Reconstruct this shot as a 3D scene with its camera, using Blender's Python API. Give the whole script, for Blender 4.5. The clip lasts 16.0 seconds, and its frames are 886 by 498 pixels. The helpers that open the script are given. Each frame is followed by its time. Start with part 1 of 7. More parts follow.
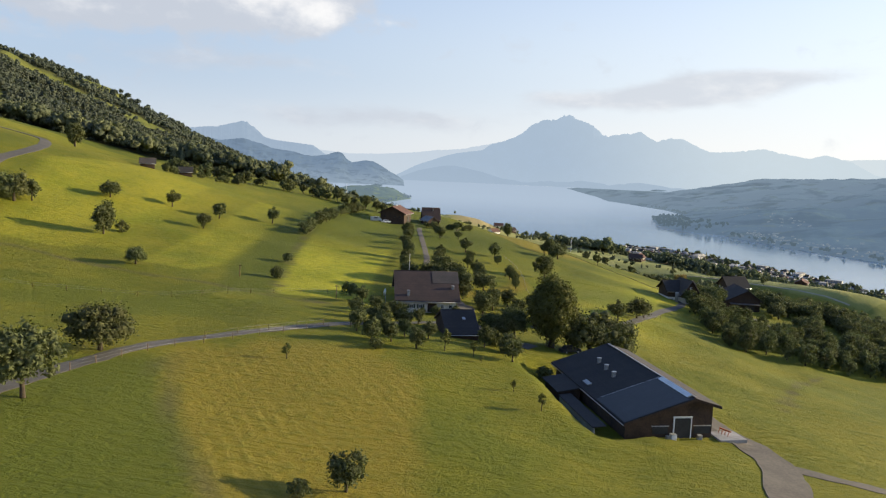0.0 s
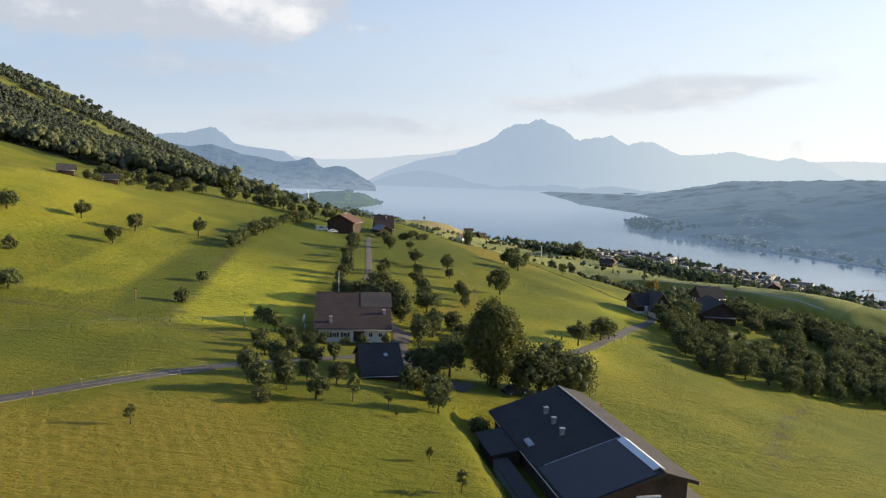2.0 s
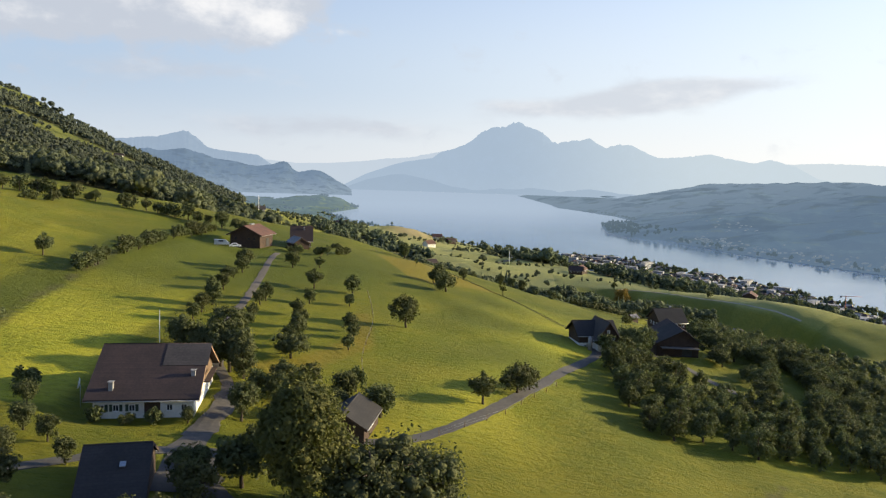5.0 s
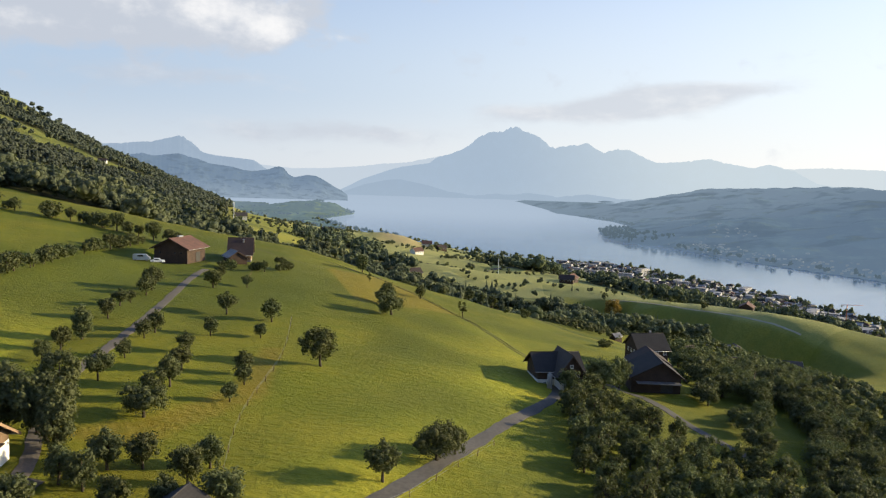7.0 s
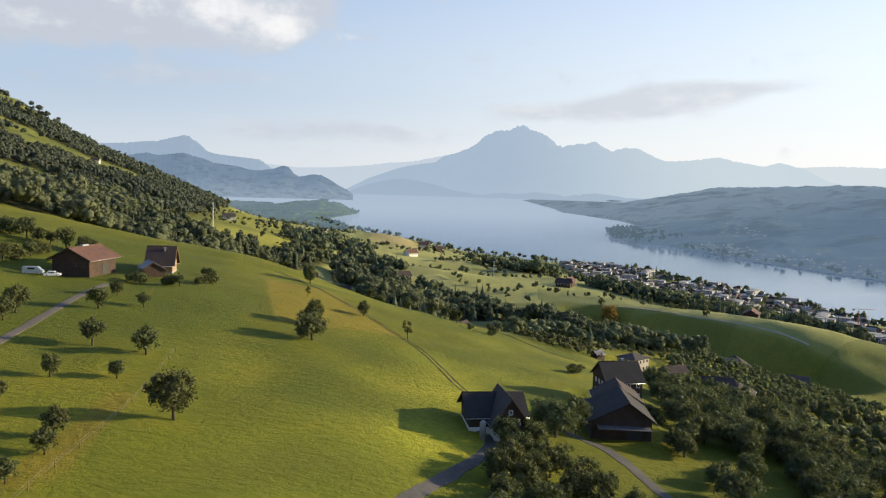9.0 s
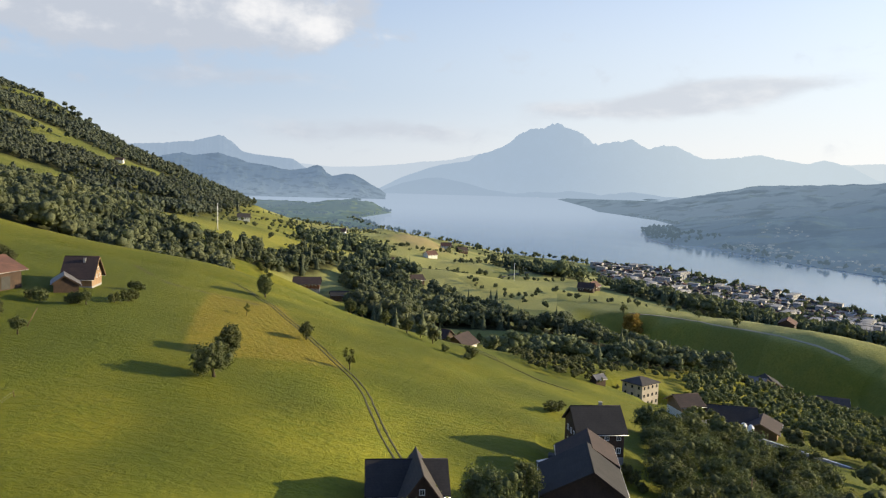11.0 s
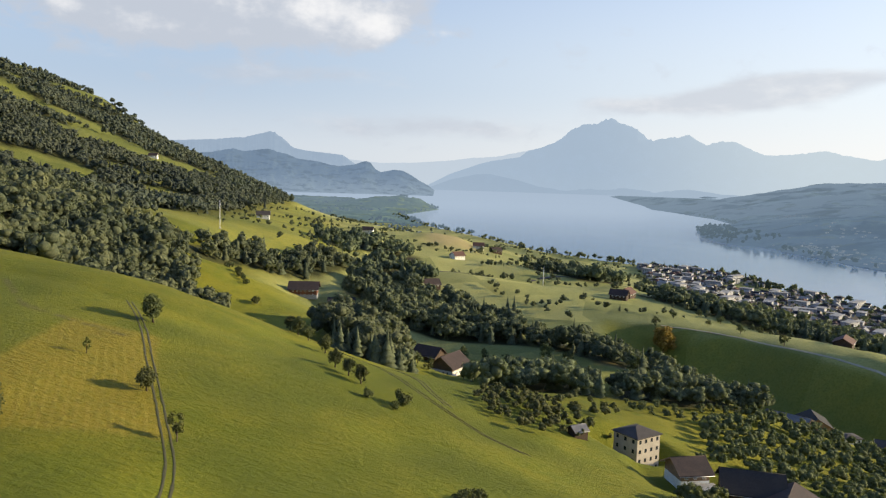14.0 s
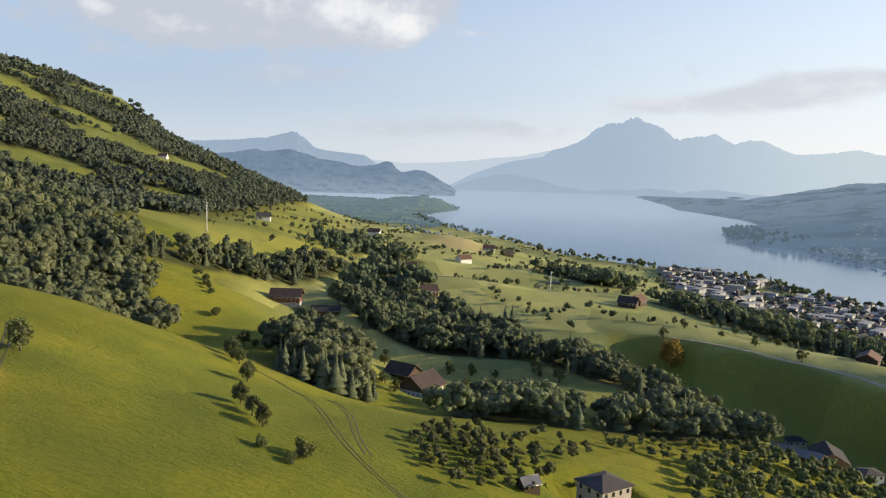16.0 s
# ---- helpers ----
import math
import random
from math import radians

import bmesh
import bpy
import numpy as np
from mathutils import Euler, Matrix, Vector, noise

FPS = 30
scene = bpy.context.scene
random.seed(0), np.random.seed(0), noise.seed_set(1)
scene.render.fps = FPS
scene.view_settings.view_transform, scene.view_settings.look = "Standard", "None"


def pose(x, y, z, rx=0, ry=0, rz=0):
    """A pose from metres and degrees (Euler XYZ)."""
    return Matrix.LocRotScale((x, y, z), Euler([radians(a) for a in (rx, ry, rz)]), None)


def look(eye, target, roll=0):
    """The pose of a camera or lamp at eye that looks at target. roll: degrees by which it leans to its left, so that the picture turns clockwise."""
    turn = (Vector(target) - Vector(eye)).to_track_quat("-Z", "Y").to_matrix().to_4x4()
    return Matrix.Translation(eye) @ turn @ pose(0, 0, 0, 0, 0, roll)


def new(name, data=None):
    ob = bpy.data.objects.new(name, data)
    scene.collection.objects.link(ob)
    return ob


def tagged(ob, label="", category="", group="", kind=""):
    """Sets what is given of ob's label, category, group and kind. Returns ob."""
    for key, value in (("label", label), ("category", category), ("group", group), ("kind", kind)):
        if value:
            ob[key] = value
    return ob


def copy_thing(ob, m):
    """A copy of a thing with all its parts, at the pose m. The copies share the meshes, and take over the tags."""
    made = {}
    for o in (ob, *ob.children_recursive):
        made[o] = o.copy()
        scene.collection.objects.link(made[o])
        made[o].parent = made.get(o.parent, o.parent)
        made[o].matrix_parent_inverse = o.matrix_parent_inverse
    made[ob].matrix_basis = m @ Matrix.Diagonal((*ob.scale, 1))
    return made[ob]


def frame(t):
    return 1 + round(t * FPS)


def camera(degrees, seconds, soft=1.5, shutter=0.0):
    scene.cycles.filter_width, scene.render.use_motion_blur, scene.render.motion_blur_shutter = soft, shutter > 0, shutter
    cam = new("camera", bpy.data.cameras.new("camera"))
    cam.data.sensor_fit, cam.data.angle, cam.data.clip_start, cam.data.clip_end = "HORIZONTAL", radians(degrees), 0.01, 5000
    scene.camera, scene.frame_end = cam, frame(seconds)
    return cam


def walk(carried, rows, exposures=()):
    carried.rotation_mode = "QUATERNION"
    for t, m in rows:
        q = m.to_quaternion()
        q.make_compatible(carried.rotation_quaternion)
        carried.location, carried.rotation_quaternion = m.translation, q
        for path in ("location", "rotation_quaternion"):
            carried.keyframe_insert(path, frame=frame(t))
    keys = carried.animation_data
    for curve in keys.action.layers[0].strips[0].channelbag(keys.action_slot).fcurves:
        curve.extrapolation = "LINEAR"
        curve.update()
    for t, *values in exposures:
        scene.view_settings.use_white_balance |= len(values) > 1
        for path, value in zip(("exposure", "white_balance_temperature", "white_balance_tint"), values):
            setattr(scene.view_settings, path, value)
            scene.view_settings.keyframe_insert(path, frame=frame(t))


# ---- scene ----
# ---------------------------------------------------------------- camera
cam = camera(61.4, 16.0, soft=1.25)
METRES, EYE, TILT, LEAN, TURN = 300.0, 190.0, -2.2, 0.0, 0.0
ROWS = [
    (0.0, 0.0, 0.0, 0.0, 0.18, -3.91, -2.58),
    (0.5, 0.0068, 0.024, 0.0013, -0.38, -3.78, -2.41),
    (1.0, 0.0133, 0.0448, 0.0021, -0.87, -3.66, -2.28),
    (1.5, 0.0219, 0.0673, 0.0031, -1.38, -3.54, -2.15),
    (2.0, 0.0317, 0.0887, 0.004, -1.8, -3.46, -2.04),
    (2.5, 0.044, 0.1123, 0.0053, -2.2, -3.4, -1.95),
    (3.0, 0.0563, 0.1349, 0.0066, -2.53, -3.36, -1.89),
    (3.5, 0.0701, 0.1598, 0.0079, -2.82, -3.31, -1.86),
    (4.0, 0.0831, 0.1829, 0.0094, -3.02, -3.27, -1.83),
    (6.5, 0.1535, 0.313, 0.0184, -3.36, -2.84, -1.75),
    (7.0, 0.1687, 0.3388, 0.02, -3.29, -2.75, -1.72),
    (7.5, 0.1858, 0.3661, 0.022, -3.19, -2.72, -1.71),
    (8.0, 0.2027, 0.3927, 0.0238, -3.05, -2.74, -1.69),
    (8.5, 0.2214, 0.422, 0.0256, -2.84, -2.79, -1.65),
    (9.0, 0.2394, 0.4501, 0.0276, -2.55, -2.84, -1.65),
    (11.5, 0.3315, 0.5971, 0.0367, 1.12, -3.05, -1.65),
    (12.0, 0.3488, 0.6268, 0.0381, 1.93, -3.11, -1.69),
    (12.5, 0.3672, 0.6583, 0.0403, 2.73, -3.2, -1.74),
    (13.0, 0.384, 0.689, 0.0418, 3.39, -3.27, -1.84),
    (13.5, 0.4019, 0.7215, 0.0439, 4.0, -3.35, -1.9),
    (14.0, 0.4188, 0.7506, 0.0456, 4.47, -3.4, -1.93),
    (14.5, 0.4374, 0.7818, 0.0476, 4.93, -3.43, -1.96),
    (15.0, 0.4542, 0.8104, 0.0497, 5.36, -3.45, -1.95),
    (15.5, 0.4718, 0.841, 0.0517, 5.91, -3.46, -1.96),
    (16.0, 0.4875, 0.8692, 0.0537, 6.47, -3.47, -1.96),
]
walk(cam, [(t, pose(0, 0, EYE, TILT, LEAN, TURN) @ pose(METRES * x, METRES * y, METRES * z, 90 + pitch, roll, yaw)) for t, x, y, z, yaw, pitch, roll in ROWS],
     exposures=[(0.0, 0.70), (16.0, 0.64)])

# ---------------------------------------------------------------- sky and sun
SUN_HIGH, SUN_ROUND = 12.6, 80.0  # degrees above the horizon, and clockwise from straight ahead


class Nodes:
    """A short way to write node trees."""

    def __init__(self, tree):
        self.tree = tree
        tree.nodes.clear()

    def put(self, kind, links=()):
        n = self.tree.nodes.new(kind)
        for k, v in dict(links).items():
            s = n.inputs[k]
            if isinstance(v, bpy.types.NodeSocket):
                self.tree.links.new(v, s)
            else:
                s.default_value = v
        return n

    def maths(self, op, a, b=0.0, c=0.0, clamp=False):
        n = self.put("ShaderNodeMath", {0: a, 1: b, 2: c})
        n.operation, n.use_clamp = op, clamp
        return n.outputs[0]

    def noise(self, vector, scale, detail=4.0, rough=0.55, distort=0.0):
        return self.put("ShaderNodeTexNoise", {"Vector": vector, "Scale": scale, "Detail": detail, "Roughness": rough, "Distortion": distort}).outputs["Fac"]

    def ramp(self, fac, lo, hi):
        n = self.put("ShaderNodeMapRange", {0: fac, 1: lo, 2: hi, 3: 0.0, 4: 1.0})
        n.interpolation_type = "SMOOTHSTEP"
        return n.outputs[0]

    def mix(self, fac, a, b, how="MIX"):
        n = self.put("ShaderNodeMix")
        n.data_type, n.blend_type = "RGBA", how
        for sock, v in ((n.inputs[0], fac), (n.inputs[6], a), (n.inputs[7], b)):
            if isinstance(v, bpy.types.NodeSocket):
                self.tree.links.new(v, sock)
            else:
                sock.default_value = (*v, 1.0) if isinstance(v, tuple) and len(v) == 3 else v
        return n.outputs[2]


world = bpy.data.worlds.new("evening sky")
scene.world = world
world.use_nodes = True
w = Nodes(world.node_tree)
sky = w.put("ShaderNodeTexSky")
sky.sky_type, sky.sun_disc, sky.sun_elevation, sky.sun_rotation = "NISHITA", False, radians(SUN_HIGH), radians(SUN_ROUND)
sky.altitude, sky.air_density, sky.dust_density, sky.ozone_density = 600.0, 1.0, 2.2, 1.0
way = w.put("ShaderNodeTexCoord").outputs["Generated"]
xyz = w.put("ShaderNodeSeparateXYZ", {0: way}).outputs
high = w.maths("MULTIPLY", w.maths("ARCSINE", xyz[2]), 57.3)
round_ = w.maths("MULTIPLY", w.maths("ARCTAN2", xyz[0], xyz[1]), 57.3)
flat = w.put("ShaderNodeCombineXYZ", {0: w.maths("MULTIPLY", round_, 0.5), 1: w.maths("MULTIPLY", high, 1.3), 2: 0.0}).outputs[0]
wisps = w.noise(flat, 0.16, 7.0, 0.62, 0.4)
puffs = w.noise(flat, 0.42, 7.0, 0.6, 0.2)
# long flat clouds, and the heaped clouds overhead with their bright tops: (round, high, half width, half height, thickness)
BANKS = [(11.0, 5.5, 6.0, 0.75, 0.9), (16.5, 6.2, 5.0, 1.0, 1.25), (20.5, 6.9, 3.6, 0.9, 1.15), (25.5, 7.3, 3.0, 0.6, 0.6), (-16.0, 7.2, 8.0, 1.0, 0.8), (-5.0, 3.6, 10.0, 1.0, 0.8), (55.0, 9.0, 16.0, 3.0, 0.8),
         (-75.0, 12.0, 20.0, 4.0, 0.9), (140.0, 10.0, 26.0, 4.0, 0.9), (-150.0, 14.0, 26.0, 5.0, 0.9)]
HEAPS = [(-29.0, 11.0, 9.0, 2.3, 1.2), (-21.0, 11.6, 7.0, 2.4, 1.2), (-13.5, 11.6, 5.5, 2.3, 1.2), (-9.8, 11.0, 3.2, 1.8, 1.0), (-4.2, 10.4, 1.6, 0.45, 0.5), (1.0, 13.6, 2.0, 0.6, 0.5), (-24.0, 9.8, 7.0, 0.7, 0.6), (-20.0, 15.0, 12.0, 2.5, 0.8)]
TOPS = [(-14.4, 11.9, 2.4, 1.7, 1.0), (-9.8, 11.0, 2.2, 1.7, 1.05), (-26.0, 10.0, 3.0, 0.8, 0.65), (-19.8, 11.6, 2.6, 1.0, 0.45), (-19.9, 9.8, 1.8, 0.5, 0.5), (-31.0, 10.6, 1.5, 0.8, 0.6), (-5.0, 10.5, 1.4, 0.4, 0.6)]


def banked(banks):
    total = 0.0
    for az, el, wide, tall, thick in banks:
        a = w.maths("DIVIDE", w.maths("SUBTRACT", round_, az), wide)
        b = w.maths("DIVIDE", w.maths("SUBTRACT", high, el), tall)
        r2 = w.maths("ADD", w.maths("MULTIPLY", a, a), w.maths("MULTIPLY", b, b))
        total = w.maths("ADD", total, w.maths("MULTIPLY", w.maths("EXPONENT", w.maths("MULTIPLY", r2, -1.0)), thick))
    return total


lumps = w.maths("ADD", w.maths("MULTIPLY", wisps, 0.6), w.maths("MULTIPLY", puffs, 0.55))
dense = w.ramp(w.maths("ADD", w.maths("MULTIPLY", banked(BANKS), 0.5), lumps), 0.66, 1.06)
heap_at = w.put("ShaderNodeCombineXYZ", {0: w.maths("MULTIPLY", round_, 0.75), 1: w.maths("MULTIPLY", high, 1.15), 2: 3.0}).outputs[0]
billow = w.noise(heap_at, 0.38, 6.0, 0.58, 0.3)
heaped = w.ramp(w.maths("ADD", banked(HEAPS), w.maths("MULTIPLY", w.maths("SUBTRACT", billow, 0.5), 2.6)), 0.20, 1.0)
bright = w.ramp(w.maths("ADD", banked(TOPS), w.maths("MULTIPLY", w.maths("SUBTRACT", w.noise(heap_at, 0.50, 6.0, 0.6), 0.5), 1.7)), 0.15, 1.15)
shade = w.ramp(w.noise(flat, 0.30, 6.0, 0.6), 0.43, 0.66)
# evening haze low over the horizon, brighter towards the sun; clouds with pale tops and blue-grey undersides
sunward = w.ramp(w.maths("COSINE", w.maths("DIVIDE", w.maths("SUBTRACT", round_, SUN_ROUND), 57.3)), -0.35, 0.95)
haze = w.mix(sunward, (2.75, 3.35, 4.15), (5.5, 5.75, 5.8))
haze = w.mix(w.ramp(high, 7.0, 0.5), haze, w.mix(sunward, (3.75, 4.1, 4.5), (5.9, 5.8, 5.6)))
mist = w.ramp(high, 30.0, 2.0)
deep = w.mix(1.0, sky.outputs[0], (0.95, 1.12, 1.5), "MULTIPLY")
clear = w.mix(w.maths("MULTIPLY", mist, 0.95), deep, haze)
grey = w.mix(sunward, (3.15, 3.4, 3.85), (3.9, 4.1, 4.4))
white = w.mix(sunward, (5.3, 5.25, 5.25), (6.2, 6.1, 5.9))
clear = w.mix(w.maths("MULTIPLY", dense, 0.85), clear, w.mix(w.maths("MULTIPLY", shade, 0.35), grey, white))
cloud = w.mix(bright, grey, white)
dense = heaped
whole = w.mix(w.maths("MULTIPLY", dense, 0.95), clear, cloud)
w.put("ShaderNodeOutputWorld", {0: w.put("ShaderNodeBackground", {"Color": whole, "Strength": 0.113}).outputs[0]})

sun = new("sun", bpy.data.lights.new("sun", "SUN"))
sun.data.energy, sun.data.angle, sun.data.color = 5.0, radians(0.6), (1.0, 0.83, 0.51)
a, b = radians(SUN_HIGH), radians(SUN_ROUND)
sun.matrix_basis = look((0, 0, 300), (-math.sin(b) * math.cos(a), -math.cos(b) * math.cos(a), 300 - math.sin(a)))


# ---------------------------------------------------------------- materials
def surface(name, light, dark, grain=4.0, rough=0.8, patch=0.4, bump=0.15, metal=0.0, rows=None, leaf=False, spread=0.0, glass=False, at="Object"):
    """A surface of two mingled colours at two scales. rows: (spacing, axis, depth) for boards, tiles or sheets."""
    m = bpy.data.materials.new(name)
    m.use_nodes = True
    n = Nodes(m.node_tree)
    place = n.put("ShaderNodeTexCoord").outputs["Object"] if at == "Object" else n.put("ShaderNodeNewGeometry").outputs["Position"]
    fine = n.noise(place, grain, 5.0, 0.6)
    wide = n.noise(place, patch, 4.0, 0.6)
    fac = n.ramp(n.maths("ADD", n.maths("MULTIPLY", fine, 0.5), n.maths("MULTIPLY", wide, 0.5)), 0.36, 0.64)
    colour = n.mix(fac, dark, light)
    height = fine
    if rows:
        spacing, axis, depth = rows
        sep = n.put("ShaderNodeSeparateXYZ", {0: place}).outputs[axis]
        saw = n.maths("FRACT", n.maths("DIVIDE", sep, spacing))
        chance = n.put("ShaderNodeTexWhiteNoise")
        chance.noise_dimensions = "1D"
        n.tree.links.new(n.maths("FLOOR", n.maths("DIVIDE", sep, spacing)), chance.inputs["W"])
        step = chance.outputs["Value"]
        line = n.ramp(n.maths("ABSOLUTE", n.maths("SUBTRACT", saw, 0.5)), 0.5, 0.40)
        colour = n.mix(n.maths("MULTIPLY", n.maths("SUBTRACT", 1.0, line), depth), colour, tuple(c * 0.35 for c in dark))
        colour = n.mix(n.maths("MULTIPLY", step, depth * 0.6), colour, tuple(c * 0.7 for c in dark))
        height = n.maths("ADD", n.maths("MULTIPLY", fine, 0.3), line)
    if spread:
        chance = n.put("ShaderNodeObjectInfo").outputs["Random"]
        isle = n.put("ShaderNodeNewGeometry").outputs["Random Per Island"]
        vary = n.maths("ADD", n.maths("MULTIPLY", chance, 0.6), n.maths("MULTIPLY", isle, 0.4 if leaf else 0.6))
        hsv = n.put("ShaderNodeHueSaturation", {"Hue": n.maths("ADD", 0.5 - 0.035 * spread, n.maths("MULTIPLY", chance, 0.05 * spread)), "Saturation": 0.95,
                                                "Value": n.maths("ADD", 1.0 - 0.45 * spread, n.maths("MULTIPLY", vary, 0.9 * spread)), "Color": colour})
        colour = hsv.outputs[0]
    if leaf:
        height, bump = n.noise(place, 1.1, 5.0, 0.75), 0.5
    out = n.put("ShaderNodeBump", {"Height": height, "Strength": min(1.0, bump * 3), "Distance": bump}).outputs[0]
    links = {"Base Color": colour, "Roughness": rough, "Metallic": metal, "Normal": out}
    if glass:
        links["Roughness"] = 0.06
    if leaf:
        links["Specular IOR Level"] = 0.12
    shader = n.put("ShaderNodeBsdfPrincipled", links).outputs[0]
    if leaf:
        thin = n.put("ShaderNodeBsdfTranslucent", {"Color": n.mix(0.5, colour, (0.16, 0.20, 0.02))}).outputs[0]
        shader = n.put("ShaderNodeMixShader", {0: 0.22, 1: shader, 2: thin}).outputs[0]
    n.put("ShaderNodeOutputMaterial", {0: shader})
    return m


BARK = surface("bark", (0.10, 0.075, 0.05), (0.04, 0.03, 0.022), 9, 0.95, 1.2, 0.05)
LEAF = surface("broad leaves", (0.138, 0.150, 0.058), (0.080, 0.096, 0.042), 1.1, 0.75, 0.35, 0.0, leaf=True, spread=0.7)
LEAF_PALE = surface("pale leaves", (0.168, 0.170, 0.046), (0.090, 0.102, 0.034), 1.1, 0.75, 0.35, 0.0, leaf=True, spread=0.5)
LEAF_GOLD = surface("turning leaves", (0.36, 0.23, 0.04), (0.24, 0.15, 0.03), 1.1, 0.75, 0.35, 0.0, leaf=True, spread=0.4)
NEEDLE = surface("needles", (0.035, 0.052, 0.022), (0.016, 0.028, 0.012), 1.6, 0.85, 0.4, 0.0, leaf=True, spread=0.5)
WOODS = surface("wood canopy", (0.166, 0.186, 0.092), (0.070, 0.092, 0.060), 0.9, 0.85, 0.02, 0.0, leaf=True, spread=0.6, at="Position")
# bluer than the near woods: distance haze is put into the canopy colour
FOREST = surface("mountain forest canopy", (0.106, 0.119, 0.080), (0.058, 0.074, 0.062), 0.4, 0.9, 0.006, 0.0, leaf=True, spread=0.3, at="Position")
TILES_BROWN = surface("brown clay tiles", (0.060, 0.036, 0.031), (0.032, 0.021, 0.019), 3, 0.85, 0.35, 0.04, rows=(0.34, 1, 0.45))
TILES_RED = surface("red-brown clay tiles", (0.16, 0.075, 0.05), (0.09, 0.045, 0.034), 3, 0.85, 0.35, 0.04, rows=(0.34, 1, 0.45))
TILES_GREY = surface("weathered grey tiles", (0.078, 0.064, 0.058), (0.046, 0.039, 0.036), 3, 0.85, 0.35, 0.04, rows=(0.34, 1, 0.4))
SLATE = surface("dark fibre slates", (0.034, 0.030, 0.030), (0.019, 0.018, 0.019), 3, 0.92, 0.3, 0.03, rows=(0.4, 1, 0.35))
SHEET = surface("corrugated sheet", (0.20, 0.19, 0.19), (0.12, 0.115, 0.115), 2, 0.5, 0.4, 0.03, rows=(0.25, 0, 0.3))
TIMBER = surface("dark weathered boards", (0.085, 0.05, 0.032), (0.035, 0.022, 0.016), 5, 0.9, 0.5, 0.03, rows=(0.24, 0, 0.6))
TIMBER_RED = surface("red-brown boards", (0.22, 0.085, 0.045), (0.11, 0.045, 0.028), 5, 0.85, 0.5, 0.03, rows=(0.3, 0, 0.6))
TIMBER_PALE = surface("sun-bleached boards", (0.34, 0.22, 0.13), (0.2, 0.125, 0.075), 5, 0.85, 0.5, 0.03, rows=(0.3, 0, 0.6))
RENDER_WHITE = surface("white lime render", (0.80, 0.78, 0.73), (0.62, 0.60, 0.55), 3, 0.9, 0.3, 0.02)
RENDER_CREAM = surface("cream render", (0.46, 0.40, 0.33), (0.34, 0.30, 0.25), 3, 0.9, 0.3, 0.02)
# town walls: the haze before them is put into this greyer colour
RENDER_TOWN = surface("haze-greyed pale render", (0.42, 0.42, 0.43), (0.28, 0.28, 0.30), 3, 0.9, 0.3, 0.02)
RENDER_GREY = surface("grey render", (0.32, 0.31, 0.30), (0.22, 0.215, 0.21), 3, 0.9, 0.3, 0.02)
CONCRETE = surface("concrete", (0.40, 0.38, 0.35), (0.26, 0.25, 0.23), 2, 0.9, 0.3, 0.03)
ASPHALT = surface("worn farm-lane asphalt", (0.098, 0.088, 0.078), (0.060, 0.055, 0.050), 1.5, 0.9, 0.12, 0.02, at="Position")
GRAVEL = surface("pale gravel", (0.140, 0.118, 0.097), (0.088, 0.076, 0.064), 2.5, 0.95, 0.25, 0.05, at="Position")
# pale colour that paints the sunlight on the plateau's grassy brow
LIT_BROW = surface("painted sunlit brow", (0.42, 0.37, 0.26), (0.30, 0.26, 0.18), 2.5, 0.95, 0.25, 0.05, at="Position")
EARTH = surface("trodden earth", (0.075, 0.068, 0.026), (0.045, 0.046, 0.018), 2.0, 0.95, 0.3, 0.05, at="Position")
WHITE = surface("white paint", (0.8, 0.8, 0.79), (0.68, 0.68, 0.68), 4, 0.45, 0.5, 0.0)
METAL = surface("galvanised steel", (0.5, 0.5, 0.5), (0.36, 0.36, 0.37), 4, 0.4, 0.5, 0.0, metal=0.8)
DARK = surface("dark rubber and iron", (0.03, 0.03, 0.03), (0.018, 0.018, 0.018), 4, 0.7, 0.5, 0.0)
GLASS = surface("window glass", (0.03, 0.035, 0.045), (0.02, 0.024, 0.03), 1, 0.06, 0.5, 0.0, glass=True)
BLUE_PAINT = surface("silver-blue paint", (0.42, 0.46, 0.52), (0.36, 0.40, 0.46), 4, 0.3, 0.5, 0.0, metal=0.3)
SOLAR = surface("dark blue solar roofing", (0.022, 0.024, 0.030), (0.014, 0.016, 0.021), 2, 0.55, 0.4, 0.0, rows=(1.1, 0, 0.3))
SHUTTER = surface("dark green shutters", (0.05, 0.07, 0.045), (0.03, 0.045, 0.03), 6, 0.7, 0.5, 0.0)
ORANGE = surface("orange paint", (0.5, 0.14, 0.05), (0.36, 0.09, 0.035), 4, 0.6, 0.5, 0.0)


